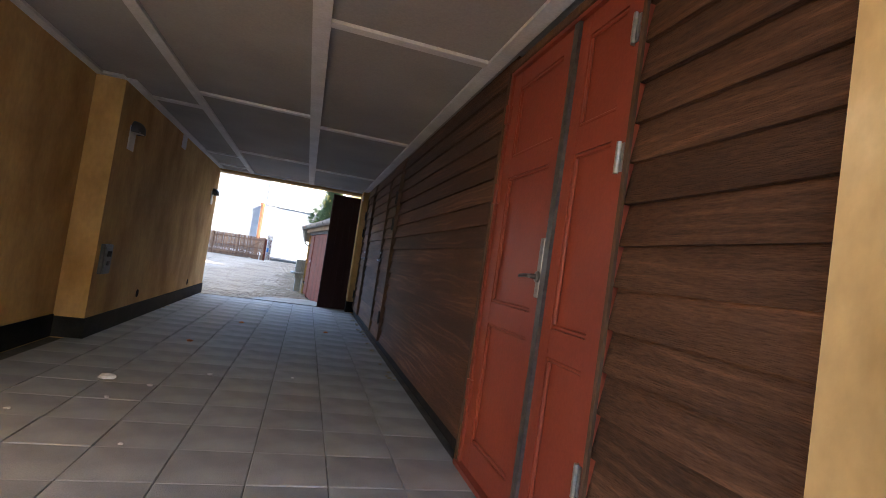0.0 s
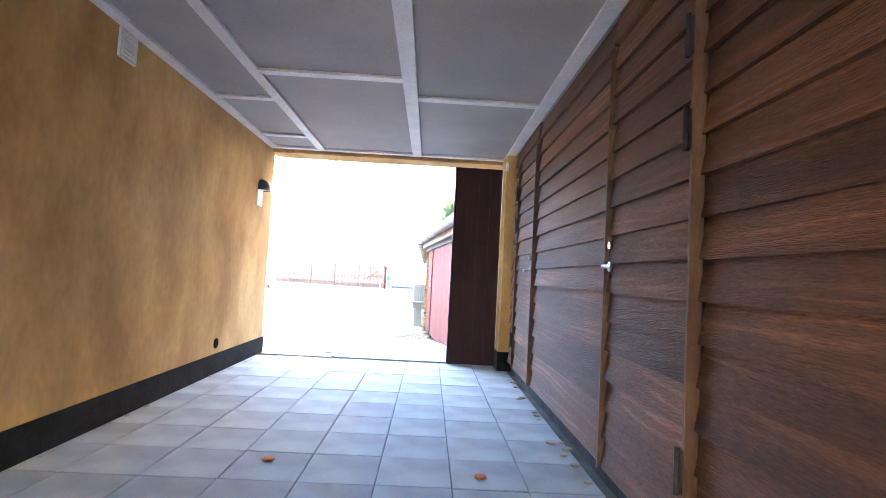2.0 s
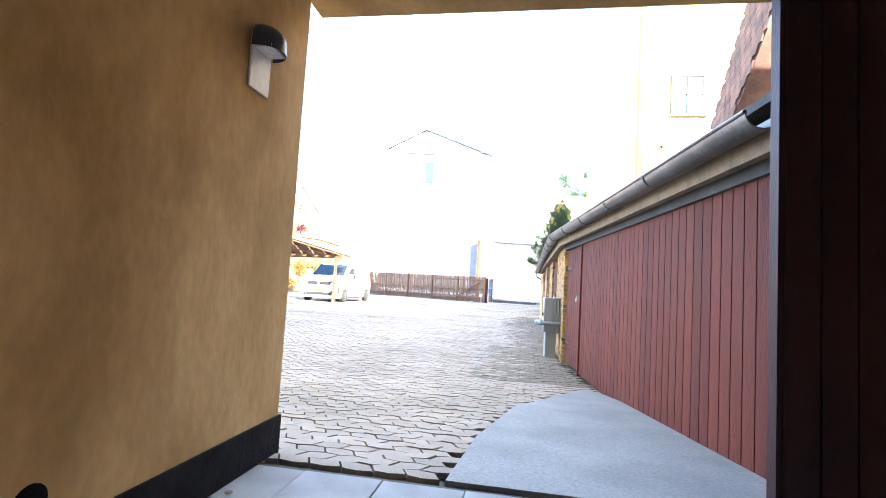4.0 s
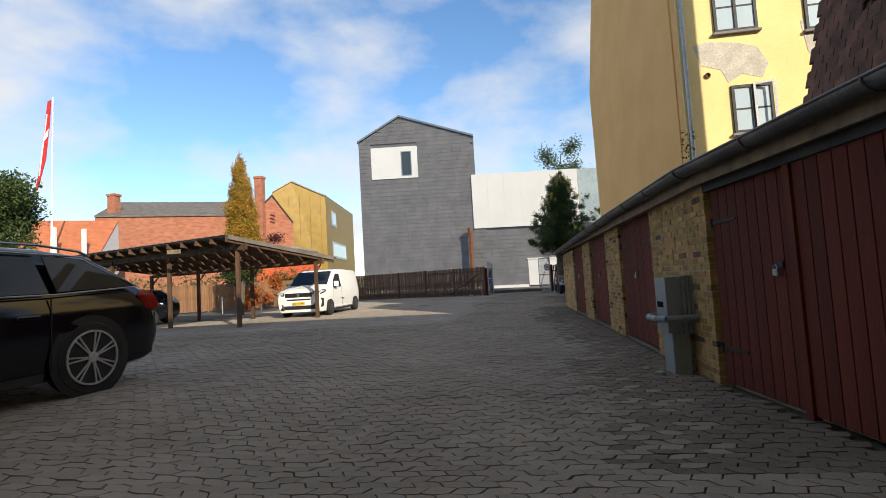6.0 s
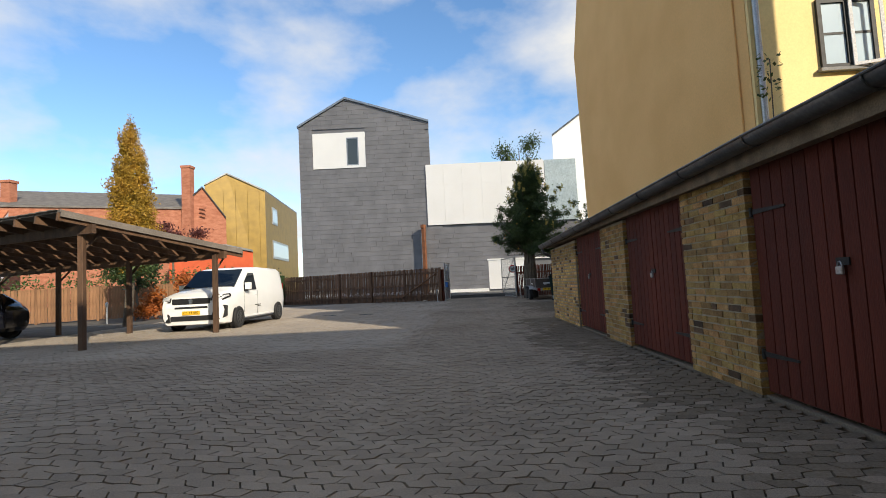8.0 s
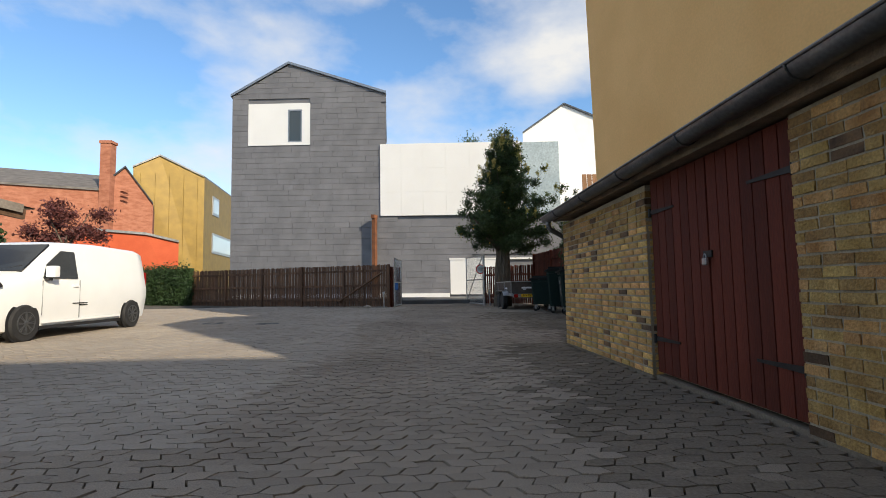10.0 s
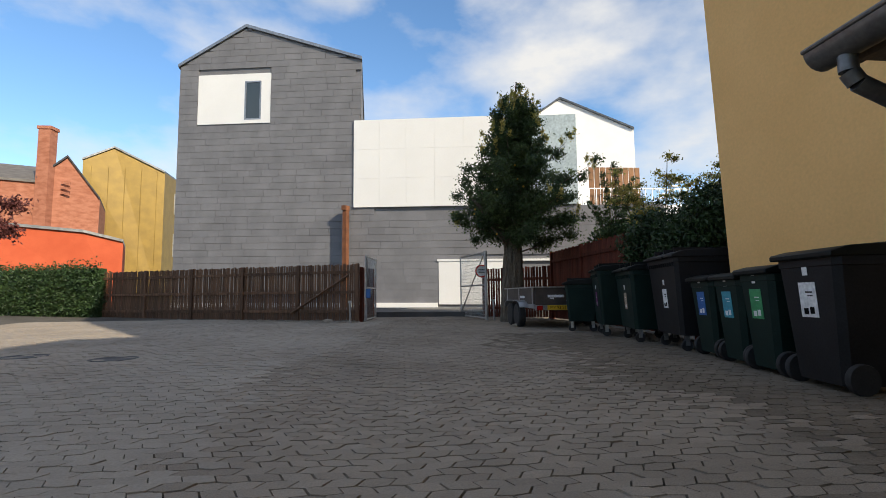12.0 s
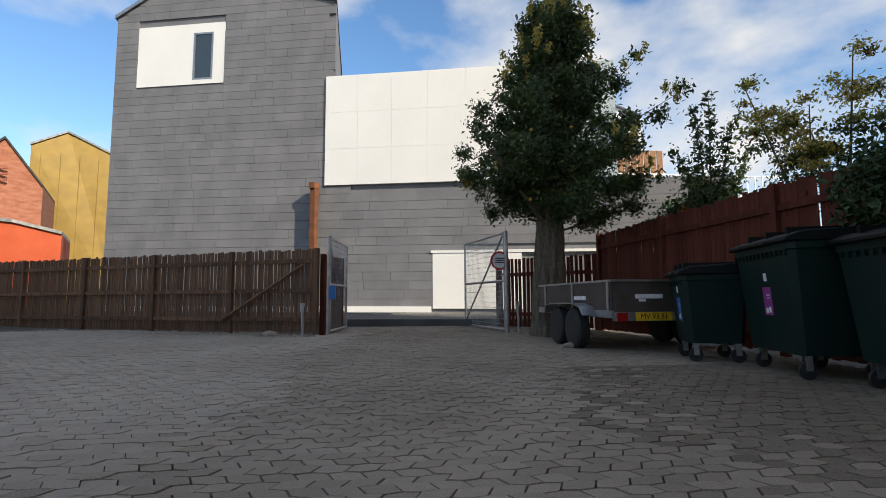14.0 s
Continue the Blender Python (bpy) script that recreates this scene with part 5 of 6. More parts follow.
# ---- fences and gates ----
def slat_fence(name, label, p, q, height, mat, pitch, width, post_every, z_rails, slat_side=1, z=-0.3, pointed=0.0):
    """Posts, rails and upright slats between two points; slats on the far (1) or near (-1) side of the rails."""
    p, q = Vector(p), Vector(q)
    length = (q - p).length
    f = thing(name, label, "fence", kind="", m=Matrix.Translation((p.x, p.y, z)) @ Matrix.Rotation(math.atan2(q.y - p.y, q.x - p.x), 4, "Z"))
    n = int(length / post_every)
    for k in range(n + 1):
        u = min(length - 0.06, k * length / n)
        bm = boxes(((u - 0.05, -0.05, -0.1), (u + 0.05, 0.05, height + 0.02)))
        bevelled(bm, 0.006)
        part("post", bm, mat, f)
    for zr in z_rails:
        for k in range(n):
            part("rail", boxes(((k * length / n + 0.055, -0.022, zr - 0.045), ((k + 1) * length / n - 0.055, 0.022, zr + 0.045))), mat, f)
    shapes = []
    for k in range(3):
        bm = boxes(((0, 0, 0.04), (width, 0.018, height - 0.01 + 0.015 * k)))
        shapes.append(mesh_of("slat", bm, mat))
    r = random.Random(len(name) + int(length * 10))
    y = 0.024 if slat_side > 0 else -0.044
    for k in range(int(length / pitch)):
        piece("slat", shapes[k % 3], f, pose(k * pitch + r.uniform(-0.006, 0.006), y, r.uniform(-0.012, 0.012), 0, r.uniform(-0.5, 0.5), 0))
    return f


FP, FQ = (-12.1, 48.3), (-1.55, 43.6)
yard_fence = slat_fence("slat_fence", "weathered brown slatted fence with exposed rails", FP, FQ, 1.85, FENCEWOOD, 0.088, 0.068, 2.05, (0.32, 0.95, 1.6))
bm = bmesh.new()
rod(bm, (9.0, -0.06, 0.25), (11.2, -0.06, 1.5), 0.045, 4)
part("diagonal_brace", bm, FENCEWOOD, yard_fence)
slat_fence("board_fence", "tall red-brown board fence behind the bins", (5.15, 33.4), (4.8, 43.6), 2.2, REDFENCE, 0.1, 0.092, 2.4, (0.3, 1.9), -1)
slat_fence("board_fence", "tall red-brown board fence beside the gate", (4.75, 43.65), (2.75, 45.3), 1.75, REDFENCE, 0.105, 0.075, 1.4, (0.35, 1.35), -1)
slat_fence("board_fence", "warm brown upright board fence behind the carport", (-32, 36.8), (-14.6, 43.7), 1.75, LARCH, 0.14, 0.128, 2.6, (0.35, 1.4), -1)
slat_fence("board_fence", "low red-brown gate end of the fence", (-1.5, 43.9), (-1.2, 45.2), 1.75, REDFENCE, 0.1, 0.085, 1.2, (0.35, 1.4), -1)


def mesh_gate(label, hinge, free, h):
    p, q = Vector((*hinge, 0)), Vector((*free, 0))
    g = thing("metal_gate", label, "gate", "yard gates", Matrix.Translation((p.x, p.y, gz(p.x, p.y) + 0.06)) @ Matrix.Rotation(math.atan2(q.y - p.y, q.x - p.x), 4, "Z"))
    w = (q - p).length
    bm = bmesh.new()
    for a, b in (((0, 0, 0), (0, 0, h)), ((w, 0, 0), (w, 0, h)), ((0, 0, h), (w, 0, h)), ((0, 0, 0), (w, 0, 0)), ((0, 0, h * 0.5), (w, 0, h * 0.5))):
        rod(bm, a, b, 0.028, 8)
    part("gate_frame", bm, STEEL, g, "", True)
    for k in range(1, int(w / 0.06)):
        bm = bmesh.new()
        rod(bm, (k * 0.06, 0, 0), (k * 0.06, 0, h), 0.004, 4)
        part("wire", bm, STEEL, g)
    for k in range(1, int(h / 0.12)):
        bm = bmesh.new()
        rod(bm, (0, 0.004, k * 0.12), (w, 0.004, k * 0.12), 0.004, 4)
        part("wire", bm, STEEL, g)
    bm = bmesh.new()
    rod(bm, (0, 0.02, h * 0.98), (w, 0.02, 0.05), 0.02, 8)
    part("brace", bm, STEEL, g, "", True)
    bm = bmesh.new()
    rod(bm, (-0.1, 0, -0.4), (-0.1, 0, h + 0.03), 0.045, 10)
    part("gate_post", bm, STEEL, g, "", True)
    return g


mesh_gate("open galvanised mesh gate leaf by the slatted fence", (-1.33, 43.75), (-1.12, 45.6), 2.05)
mesh_gate("open galvanised mesh gate leaf with a round sign", (2.52, 43.4), (2.03, 45.9), 2.15)
sign = thing("round_sign", "round white prohibition sign with a red ring", "sign", "", pose(2.4, 43.32, 1.28))
bm = bmesh.new()
lathe(bm, ((0.21, 0), (0.21, -0.004)), (0, 0, 0), "y", 28)
part("ring", bm, SIGNRED, sign)
bm = bmesh.new()
lathe(bm, ((0.165, -0.004), (0.165, -0.008)), (0, 0, 0), "y", 28)
part("face", bm, PAPER, sign)
for k in range(3):
    part("text_bar", boxes(((-0.1, -0.011, -0.05 + k * 0.045), (0.1, -0.008, -0.03 + k * 0.045))), INK, sign)
for x, y, lab in ((-1.75, 42.95, "grey galvanised stub post by the slatted fence"), (2.75, 43.1, "grey galvanised stub post by the tree")):
    bm = bmesh.new()
    rod(bm, (x, y, -0.35), (x - 0.03, y, 0.32), 0.028, 8)
    box(bm, (x - 0.07, y - 0.04, 0.3), (x + 0.02, y + 0.04, 0.38))
    tagged(part("stub_post", bm, STEEL), lab, "post")
bm = boxes(((-1.32, 43.5, 0.45), (-1.18, 43.62, 0.75)))
bevelled(bm, 0.01)
tagged(part("gate_control", bm, BLUE), "dark blue gate control box on the fence end", "utility box")
scrap("field_stone", -2.5, 43.35, 0.16, STONE, "rounded field stone at the foot of the fence", "stone", -0.3)
scrap("field_stone", 2.72, 40.0, 0.12, STONE, "rounded stone chocking the trailer wheel", "stone", -0.3)
for x, y in ((-6.3, 45.3), (-8.1, 46.0), (-5.0, 44.8)):
    scrap("field_stone", x, y, 0.09, STONE, "rounded field stone at the foot of the fence", "stone", -0.3)
bm = bmesh.new()
g2 = random.Random(8)
for k in range(900):
    u = g2.random()
    x, y = -12.0 + 10.4 * u + g2.uniform(-0.1, 0.1), 48.1 - 4.65 * u - g2.uniform(0.0, 0.55)
    s = g2.uniform(0.012, 0.03)
    box(bm, (-s, -s * 0.8, 0), (s, s * 0.7, s), Matrix.Translation((x, y, -0.3)) @ Euler((g2.uniform(-0.4, 0.4), g2.uniform(-0.4, 0.4), g2.uniform(0, 3))).to_matrix().to_4x4())
tagged(part("gravel", bm, STONE), "strip of grey gravel at the foot of the fence", "gravel", kind="stuff")

# ---- carport ----
port = thing("carport", "open dark brown timber carport with a ribbed sheet roof", "carport")
CA, CB, CC, CD = Vector((-8.7, 26.2, 2.62)), Vector((-6.9, 30.6, 2.0)), Vector((-18.6, 30.0, 2.66)), Vector((-16.8, 34.4, 2.02))
for x, y in ((-8.77, 26.8), (-12.1, 28.0), (-15.45, 29.2), (-7.35, 29.85), (-10.65, 31.1), (-13.95, 32.4), (-17.2, 33.6)):
    u = ((y - 26.2) - (-8.7 - x) * 0.384) / 4.6
    top = 2.55 - 0.55 * max(0, min(1, u))
    bm = boxes(((x - 0.06, y - 0.06, gz(x, y) - 0.05), (x + 0.06, y + 0.06, top - 0.16)))
    bevelled(bm, 0.008)
    part("post", bm, CARPORT, port)
    bm = bmesh.new()
    rod(bm, (x, y, top - 0.65), (x + 0.1, y + 0.42, top - 0.2), 0.035, 4)
    part("knee_brace", bm, CARPORT, port)


def beam(p, q, w, h, name, mat=CARPORT):
    p, q = Vector(p), Vector(q)
    d = q - p
    bm = boxes(((0, -w / 2, -h), (d.length, w / 2, 0)))
    m = Matrix.Translation(p) @ d.to_track_quat("X", "Z").to_matrix().to_4x4()
    bmesh.ops.transform(bm, matrix=m, verts=bm.verts[:])
    return part(name, bm, mat, port)


for a in (0.09, 0.82):
    beam(CA.lerp(CB, a) + Vector((0.2, 0, -0.16)), CC.lerp(CD, a) + Vector((0, 0, -0.16)), 0.09, 0.2, "main_beam")
for k in range(15):
    u = k / 14
    beam(CA.lerp(CC, u).lerp(CB.lerp(CD, u), -0.02) + Vector((0, 0, -0.02)), CB.lerp(CD, u) + Vector((0, 0, -0.03)), 0.07, 0.17, "rafter")
n = 60
for t0, t1 in ((-0.03, 0.13), (0.15, 0.33), (0.355, 0.53), (0.555, 0.73), (0.755, 1.03)):
    bm = bmesh.new()
    rows = [[bm.verts.new(CA.lerp(CC, k / n).lerp(CB.lerp(CD, k / n), t) + Vector((0, 0, 0.012 * (k % 2) + 0.01 + dz))) for k in range(n + 1)] for t, dz in ((t0, 0), (t1, 0), (t1, 0.02), (t0, 0.02))]
    for a, b in ((0, 1), (1, 2), (2, 3), (3, 0)):
        for k in range(n):
            bm.faces.new((rows[a][k], rows[a][k + 1], rows[b][k + 1], rows[b][k]))
    part("roof_sheet", bm, CARPORTROOF, port, "ribbed grey-brown roof sheet")
beam(CA + Vector((0.05, -0.1, 0.05)), CC + Vector((0.05, -0.1, 0.05)), 0.035, 0.06, "edge_board", CARPORTROOF)
beam(CA + Vector((0.05, -0.1, 0.04)), CB + Vector((0.05, -0.1, 0.04)), 0.035, 0.14, "fascia_board", CARPORTROOF)
part("name_plate", boxes(((-11.4, 26.95, 2.26), (-10.9, 26.98, 2.4))), TIMBER, port)
for x, y in ((-13.0, 38.2), (-15.8, 37.2), (-10.6, 40.6)):
    post = thing("bollard_light", "low grey bollard light by the parking bay", "lamp", "bollard lights", pose(x, y, -0.3))
    bm = bmesh.new()
    rod(bm, (0, 0, 0), (0, 0, 0.75), 0.035, 10)
    part("stem", bm, STEEL, post)
    bm = bmesh.new()
    lathe(bm, ((0.05, 0.75), (0.06, 0.8), (0.06, 0.9), (0.03, 0.95)), (0, 0, 0), "z", 12)
    part("head", bm, STEEL, post, "", True)


# ---- vehicles ----
def section(bm, x, zb, zs, zr, wb, ws, wr):
    """A rounded cross section: sill, bulging flank, shoulder, glasshouse, roof crown."""
    h = zs - zb
    half = [(wb - 0.06, zb), (wb, zb + 0.03), (ws - 0.01, zb + h * 0.3), (ws + 0.012, zb + h * 0.6), (ws + 0.008, zb + h * 0.85), (ws - 0.015, zs),
            (ws * 0.45 + wr * 0.55, zs + (zr - zs) * 0.52), (wr, zr - 0.075), (wr - 0.06, zr - 0.025), (wr - 0.18, zr), (wr * 0.4, zr + 0.012)]
    pts = [(-y, z) for y, z in half] + [(y, z) for y, z in half[::-1]]
    return [bm.verts.new((x, y, z)) for y, z in pts]


def shell(rows):
    bm = bmesh.new()
    rings = [section(bm, *r) for r in rows]
    n = len(rings[0])
    for a, b in zip(rings, rings[1:]):
        for k in range(n):
            bm.faces.new((a[k], a[(k + 1) % n], b[(k + 1) % n], b[k]))
    bm.faces.new(rings[0][::-1])
    bm.faces.new(rings[-1])
    return bm


def facet(points, t=0.012):
    """A thin plate through points, thickened along its normal."""
    bm = bmesh.new()
    vs = [Vector(p) for p in points]
    n = (vs[1] - vs[0]).cross(vs[2] - vs[0]).normalized() * t
    a, b = [bm.verts.new(v) for v in vs], [bm.verts.new(v + n) for v in vs]
    bm.faces.new(a[::-1])
    bm.faces.new(b)
    for k in range(len(vs)):
        bm.faces.new((a[k], a[(k + 1) % len(vs)], b[(k + 1) % len(vs)], b[k]))
    return bm


def wheel(parent, x, y, r, w, side, spokes, mat=RIM, big=0.76):
    wh = part("wheel", boxes(((x - 0.03, y - 0.03, r - 0.03), (x + 0.03, y + 0.03, r + 0.03))), TRIMBLACK, parent)
    bm = bmesh.new()
    lathe(bm, ((r * big * 0.98, -w / 2), (r * 0.94, -w / 2), (r, -w * 0.36), (r, w * 0.36), (r * 0.94, w / 2), (r * big * 0.98, w / 2)), (x, y, r), "y", 40)
    part("tyre", bm, RUBBER, wh, "", True)
    bm = bmesh.new()
    o = side * (w * 0.5 + 0.006)
    lathe(bm, ((r * big, o - side * 0.05), (r * big, o + side * 0.008), (r * (big - 0.05), o + side * 0.008), (r * (big - 0.06), o - side * 0.04)), (x, y, r), "y", 40)
    lathe(bm, ((r * 0.15, o - side * 0.03), (r * 0.15, o + side * 0.004), (r * 0.1, o + side * 0.01)), (x, y, r), "y", 16)
    for k in range(spokes):
        a = math.tau * k / spokes
        for off in (-0.1, 0.1):
            m = Matrix.Translation((x, y, r)) @ Matrix.Rotation(a + off, 4, "Y")
            box(bm, (r * 0.12, o - 0.012, -r * 0.022), (r * (big - 0.03), o + 0.004, r * 0.022), m)
    part("rim", bm, mat, wh, "silver alloy rim" if mat == RIM else "dark steel rim", True)
    bm = bmesh.new()
    lathe(bm, ((r * (big - 0.05), o - side * 0.06), (r * (big - 0.05), o - side * 0.055)), (x, y, r), "y", 24)
    part("disc", bm, TRIMBLACK, wh)


def arch(parent, x, y, r, side):
    # Flat black disc on the uncut flank stands for the dim wheel well.
    bm = bmesh.new()
    lathe(bm, ((r * 1.16, 0), (r * 1.16, side * 0.006)), (x, y, r * 1.02), "y", 32)
    part("wheel_arch", bm, TRIMBLACK, parent)


def plate(parent, m, text):
    pl = part("number_plate", boxes(((0, -0.26, -0.055), (0.012, 0.26, 0.055))), YELLOWPLATE, parent)
    pl.matrix_basis = m
    cu = bpy.data.curves.new("plate_text", "FONT")
    cu.body, cu.size, cu.align_x, cu.align_y, cu.extrude = text, 0.1, "CENTER", "CENTER", 0.001
    tmp = bpy.data.objects.new("plate_text", cu)
    me = bpy.data.meshes.new_from_object(tmp)
    bpy.data.objects.remove(tmp)
    me.materials.clear()
    me.materials.append(INK)
    tx = new("plate_text", me)
    tx.parent = pl
    tx.matrix_basis = Matrix(((0, 0, 1, 0.014), (1, 0, 0, 0), (0, 1, 0, 0), (0, 0, 0, 1)))


van = thing("delivery_van", "white panel van parked beside the carport", "van", "", pose(-8.32, 32.85, -0.3, 0, 0, -90))
VAN = ((2.5, 0.34, 0.72, 0.86, 0.62, 0.76, 0.70), (2.46, 0.22, 0.88, 0.99, 0.78, 0.86, 0.80), (2.3, 0.19, 0.96, 1.08, 0.86, 0.92, 0.86), (2.0, 0.18, 1.02, 1.15, 0.9, 0.95, 0.88), (1.55, 0.18, 1.08, 1.23, 0.9, 0.96, 0.88),
       (1.42, 0.18, 1.1, 1.29, 0.9, 0.96, 0.87), (1.0, 0.18, 1.12, 1.6, 0.9, 0.96, 0.83), (0.7, 0.18, 1.12, 1.8, 0.9, 0.96, 0.80), (0.4, 0.18, 1.12, 1.89, 0.9, 0.96, 0.8), (-0.6, 0.18, 1.12, 1.93, 0.9, 0.96, 0.82), (-2.1, 0.18, 1.12, 1.91, 0.9, 0.96, 0.82),
       (-2.36, 0.22, 1.1, 1.86, 0.88, 0.94, 0.8), (-2.47, 0.4, 1.05, 1.72, 0.84, 0.9, 0.76))
part("body", shell(VAN), VANWHITE, van, "", True)
part("windscreen", facet(((1.46, -0.80, 1.255), (1.46, 0.80, 1.255), (0.70, 0.72, 1.80), (0.70, -0.72, 1.80)), 0.035), DARKGLASS, van)
for s in (1, -1):
    pts = [(1.12, s * 0.955, 1.15), (0.2, s * 0.965, 1.15), (0.2, s * 0.862, 1.70), (0.58, s * 0.862, 1.70), (0.98, s * 0.90, 1.42)]
    part("side_window", facet(pts if s < 0 else pts[::-1], 0.02), DARKGLASS, van)
    for x in (1.58, -1.7):
        arch(van, x, s * 0.955, 0.33, s)
        wheel(van, x, s * 0.9, 0.33, 0.22, s, 8, ZINC, 0.62)
    bm = boxes(((0.98, s * 0.97, 1.16), (1.12, s * 1.15, 1.38)))
    bevelled(bm, 0.035, 2)
    mirror = part("mirror", bm, VANWHITE, van, "", True)
    part("mirror_foot", boxes(((1.0, s * 0.93, 1.1), (1.1, s * 1.03, 1.16))), TRIMBLACK, mirror)
    part("sill", boxes(((1.2, s * 0.9, 0.19), (-1.3, s * 0.955, 0.25))), TRIMBLACK, van)
    part("side_rub", boxes(((1.15, s * 0.962, 0.3), (-1.25, s * 0.978, 0.34))), VANWHITE, van)
    for q in (((0.14, s * 0.96, 0.35), (0.15, s * 0.975, 1.12)), ((1.16, s * 0.96, 0.45), (1.168, s * 0.975, 1.1))):
        part("door_seam", boxes(q), STEEL, van)
    bm = boxes(((0.2, s * 0.965, 0.97), (0.36, s * 0.992, 1.02)))
    bevelled(bm, 0.01)
    part("door_handle", bm, VANWHITE, van)
    for z, x1 in ((0.64, 0.35), (0.60, 0.15)):
        part("small_lettering", boxes(((-0.1, s * 0.968, z), (x1, s * 0.976, z + 0.018))), INK, van)
    pts = [(2.515, s * 0.58, 0.885), (2.40, s * 0.885, 0.88), (2.08, s * 0.985, 0.98), (2.12, s * 0.965, 1.04), (2.455, s * 0.60, 1.0)]
    light = part("headlight", facet(pts if s > 0 else pts[::-1], 0.035), TRIMBLACK, van, "dark headlight with a clear lens")
    pts = [(2.512, s * 0.63, 0.9), (2.41, s * 0.87, 0.9), (2.17, s * 0.965, 0.99), (2.45, s * 0.66, 0.985)]
    part("lens", facet(pts if s > 0 else pts[::-1], 0.045), CLEARLENS, light)
    pts = [(2.52, s * 0.58, 0.32), (2.46, s * 0.80, 0.32), (2.27, s * 0.955, 0.42), (2.27, s * 0.965, 0.70), (2.40, s * 0.90, 0.72), (2.52, s * 0.62, 0.5)]
    part("fog_surround", facet(pts if s > 0 else pts[::-1], 0.03), TRIMBLACK, van)
    part("tail_light", boxes(((-2.5, s * 0.76, 0.8), (-2.40, s * 0.885, 1.35))), REDLENS, van)
bm = boxes(((2.40, -0.56, 0.80), (2.515, 0.56, 0.97)))
bevelled(bm, 0.025, 2)
grille = part("grille", bm, TRIMBLACK, van, "black slatted grille", True)
for k in range(4):
    part("slat", boxes(((2.515, -0.53, 0.825 + k * 0.036), (2.522, 0.53, 0.836 + k * 0.036))), BLACKIRON, grille)
bm = bmesh.new()
slab(bm, ((-0.045, 0.82), (0.045, 0.82), (0.06, 0.92), (0.0, 0.965), (-0.06, 0.92)), "x", 2.516, 2.53)
part("badge", bm, CHROME, grille, "plain chrome badge")
part("bumper_slot", boxes(((2.47, -0.48, 0.68), (2.515, 0.48, 0.735))), TRIMBLACK, van)
part("lower_grille", boxes(((2.44, -0.6, 0.33), (2.515, 0.6, 0.47))), TRIMBLACK, van)
for y in (-0.3, 0.3):
    bm = bmesh.new()
    rod(bm, (1.47, y, 1.275), (1.33, y + 0.42, 1.385), 0.012, 5)
    part("wiper", bm, TRIMBLACK, van)
plate(van, pose(2.515, 0, 0.555), "CT 13 450")


def estate(label, m, rows, glass, wheels, r, group=""):
    car = thing("car", label, "car", group, m)
    part("body", shell(rows), BLACKCAR, car, "", True)
    for s in (1, -1):
        for pts in glass:
            p3 = [(x, s * y, z) for x, y, z in pts]
            part("side_window", facet(p3 if s < 0 else p3[::-1], 0.012), DARKGLASS, car)
        for x in wheels:
            arch(car, x, s * (rows[3][5] + 0.004), r, s)
            wheel(car, x, s * (rows[3][5] - 0.085), r, 0.21, s, 7)
    return car


EST = ((2.33, 0.34, 0.55, 0.62, 0.66, 0.76, 0.7), (2.2, 0.2, 0.68, 0.74, 0.82, 0.86, 0.78), (1.3, 0.18, 0.84, 0.93, 0.86, 0.9, 0.82), (0.95, 0.18, 0.88, 0.98, 0.87, 0.905, 0.8), (0.2, 0.18, 0.9, 1.36, 0.87, 0.905, 0.62),
       (-0.5, 0.18, 0.92, 1.45, 0.87, 0.905, 0.63), (-1.2, 0.18, 0.94, 1.44, 0.87, 0.905, 0.62), (-1.65, 0.18, 0.95, 1.39, 0.87, 0.9, 0.61), (-1.92, 0.2, 0.96, 1.28, 0.86, 0.895, 0.61), (-2.12, 0.22, 0.95, 1.12, 0.85, 0.885, 0.64), (-2.24, 0.26, 0.9, 1.0, 0.83, 0.865, 0.68), (-2.3, 0.32, 0.7, 0.8, 0.78, 0.83, 0.7))
estate_car = estate("glossy black estate car with silver multi-spoke wheels", pose(-5.66, 15.05, gz(-5.0, 15.8), 0, 0, 262) @ Matrix.Scale(1.08, 4),
                    EST, (((0.62, 0.90, 0.97), (-0.28, 0.915, 0.97), (-0.28, 0.70, 1.35), (0.1, 0.70, 1.34)), ((-0.36, 0.915, 0.98), (-1.05, 0.915, 0.99), (-1.05, 0.70, 1.36), (-0.36, 0.70, 1.36)), ((-1.13, 0.915, 1.0), (-1.98, 0.885, 1.04), (-1.5, 0.72, 1.33), (-1.13, 0.72, 1.35))), (1.42, -1.46), 0.35)
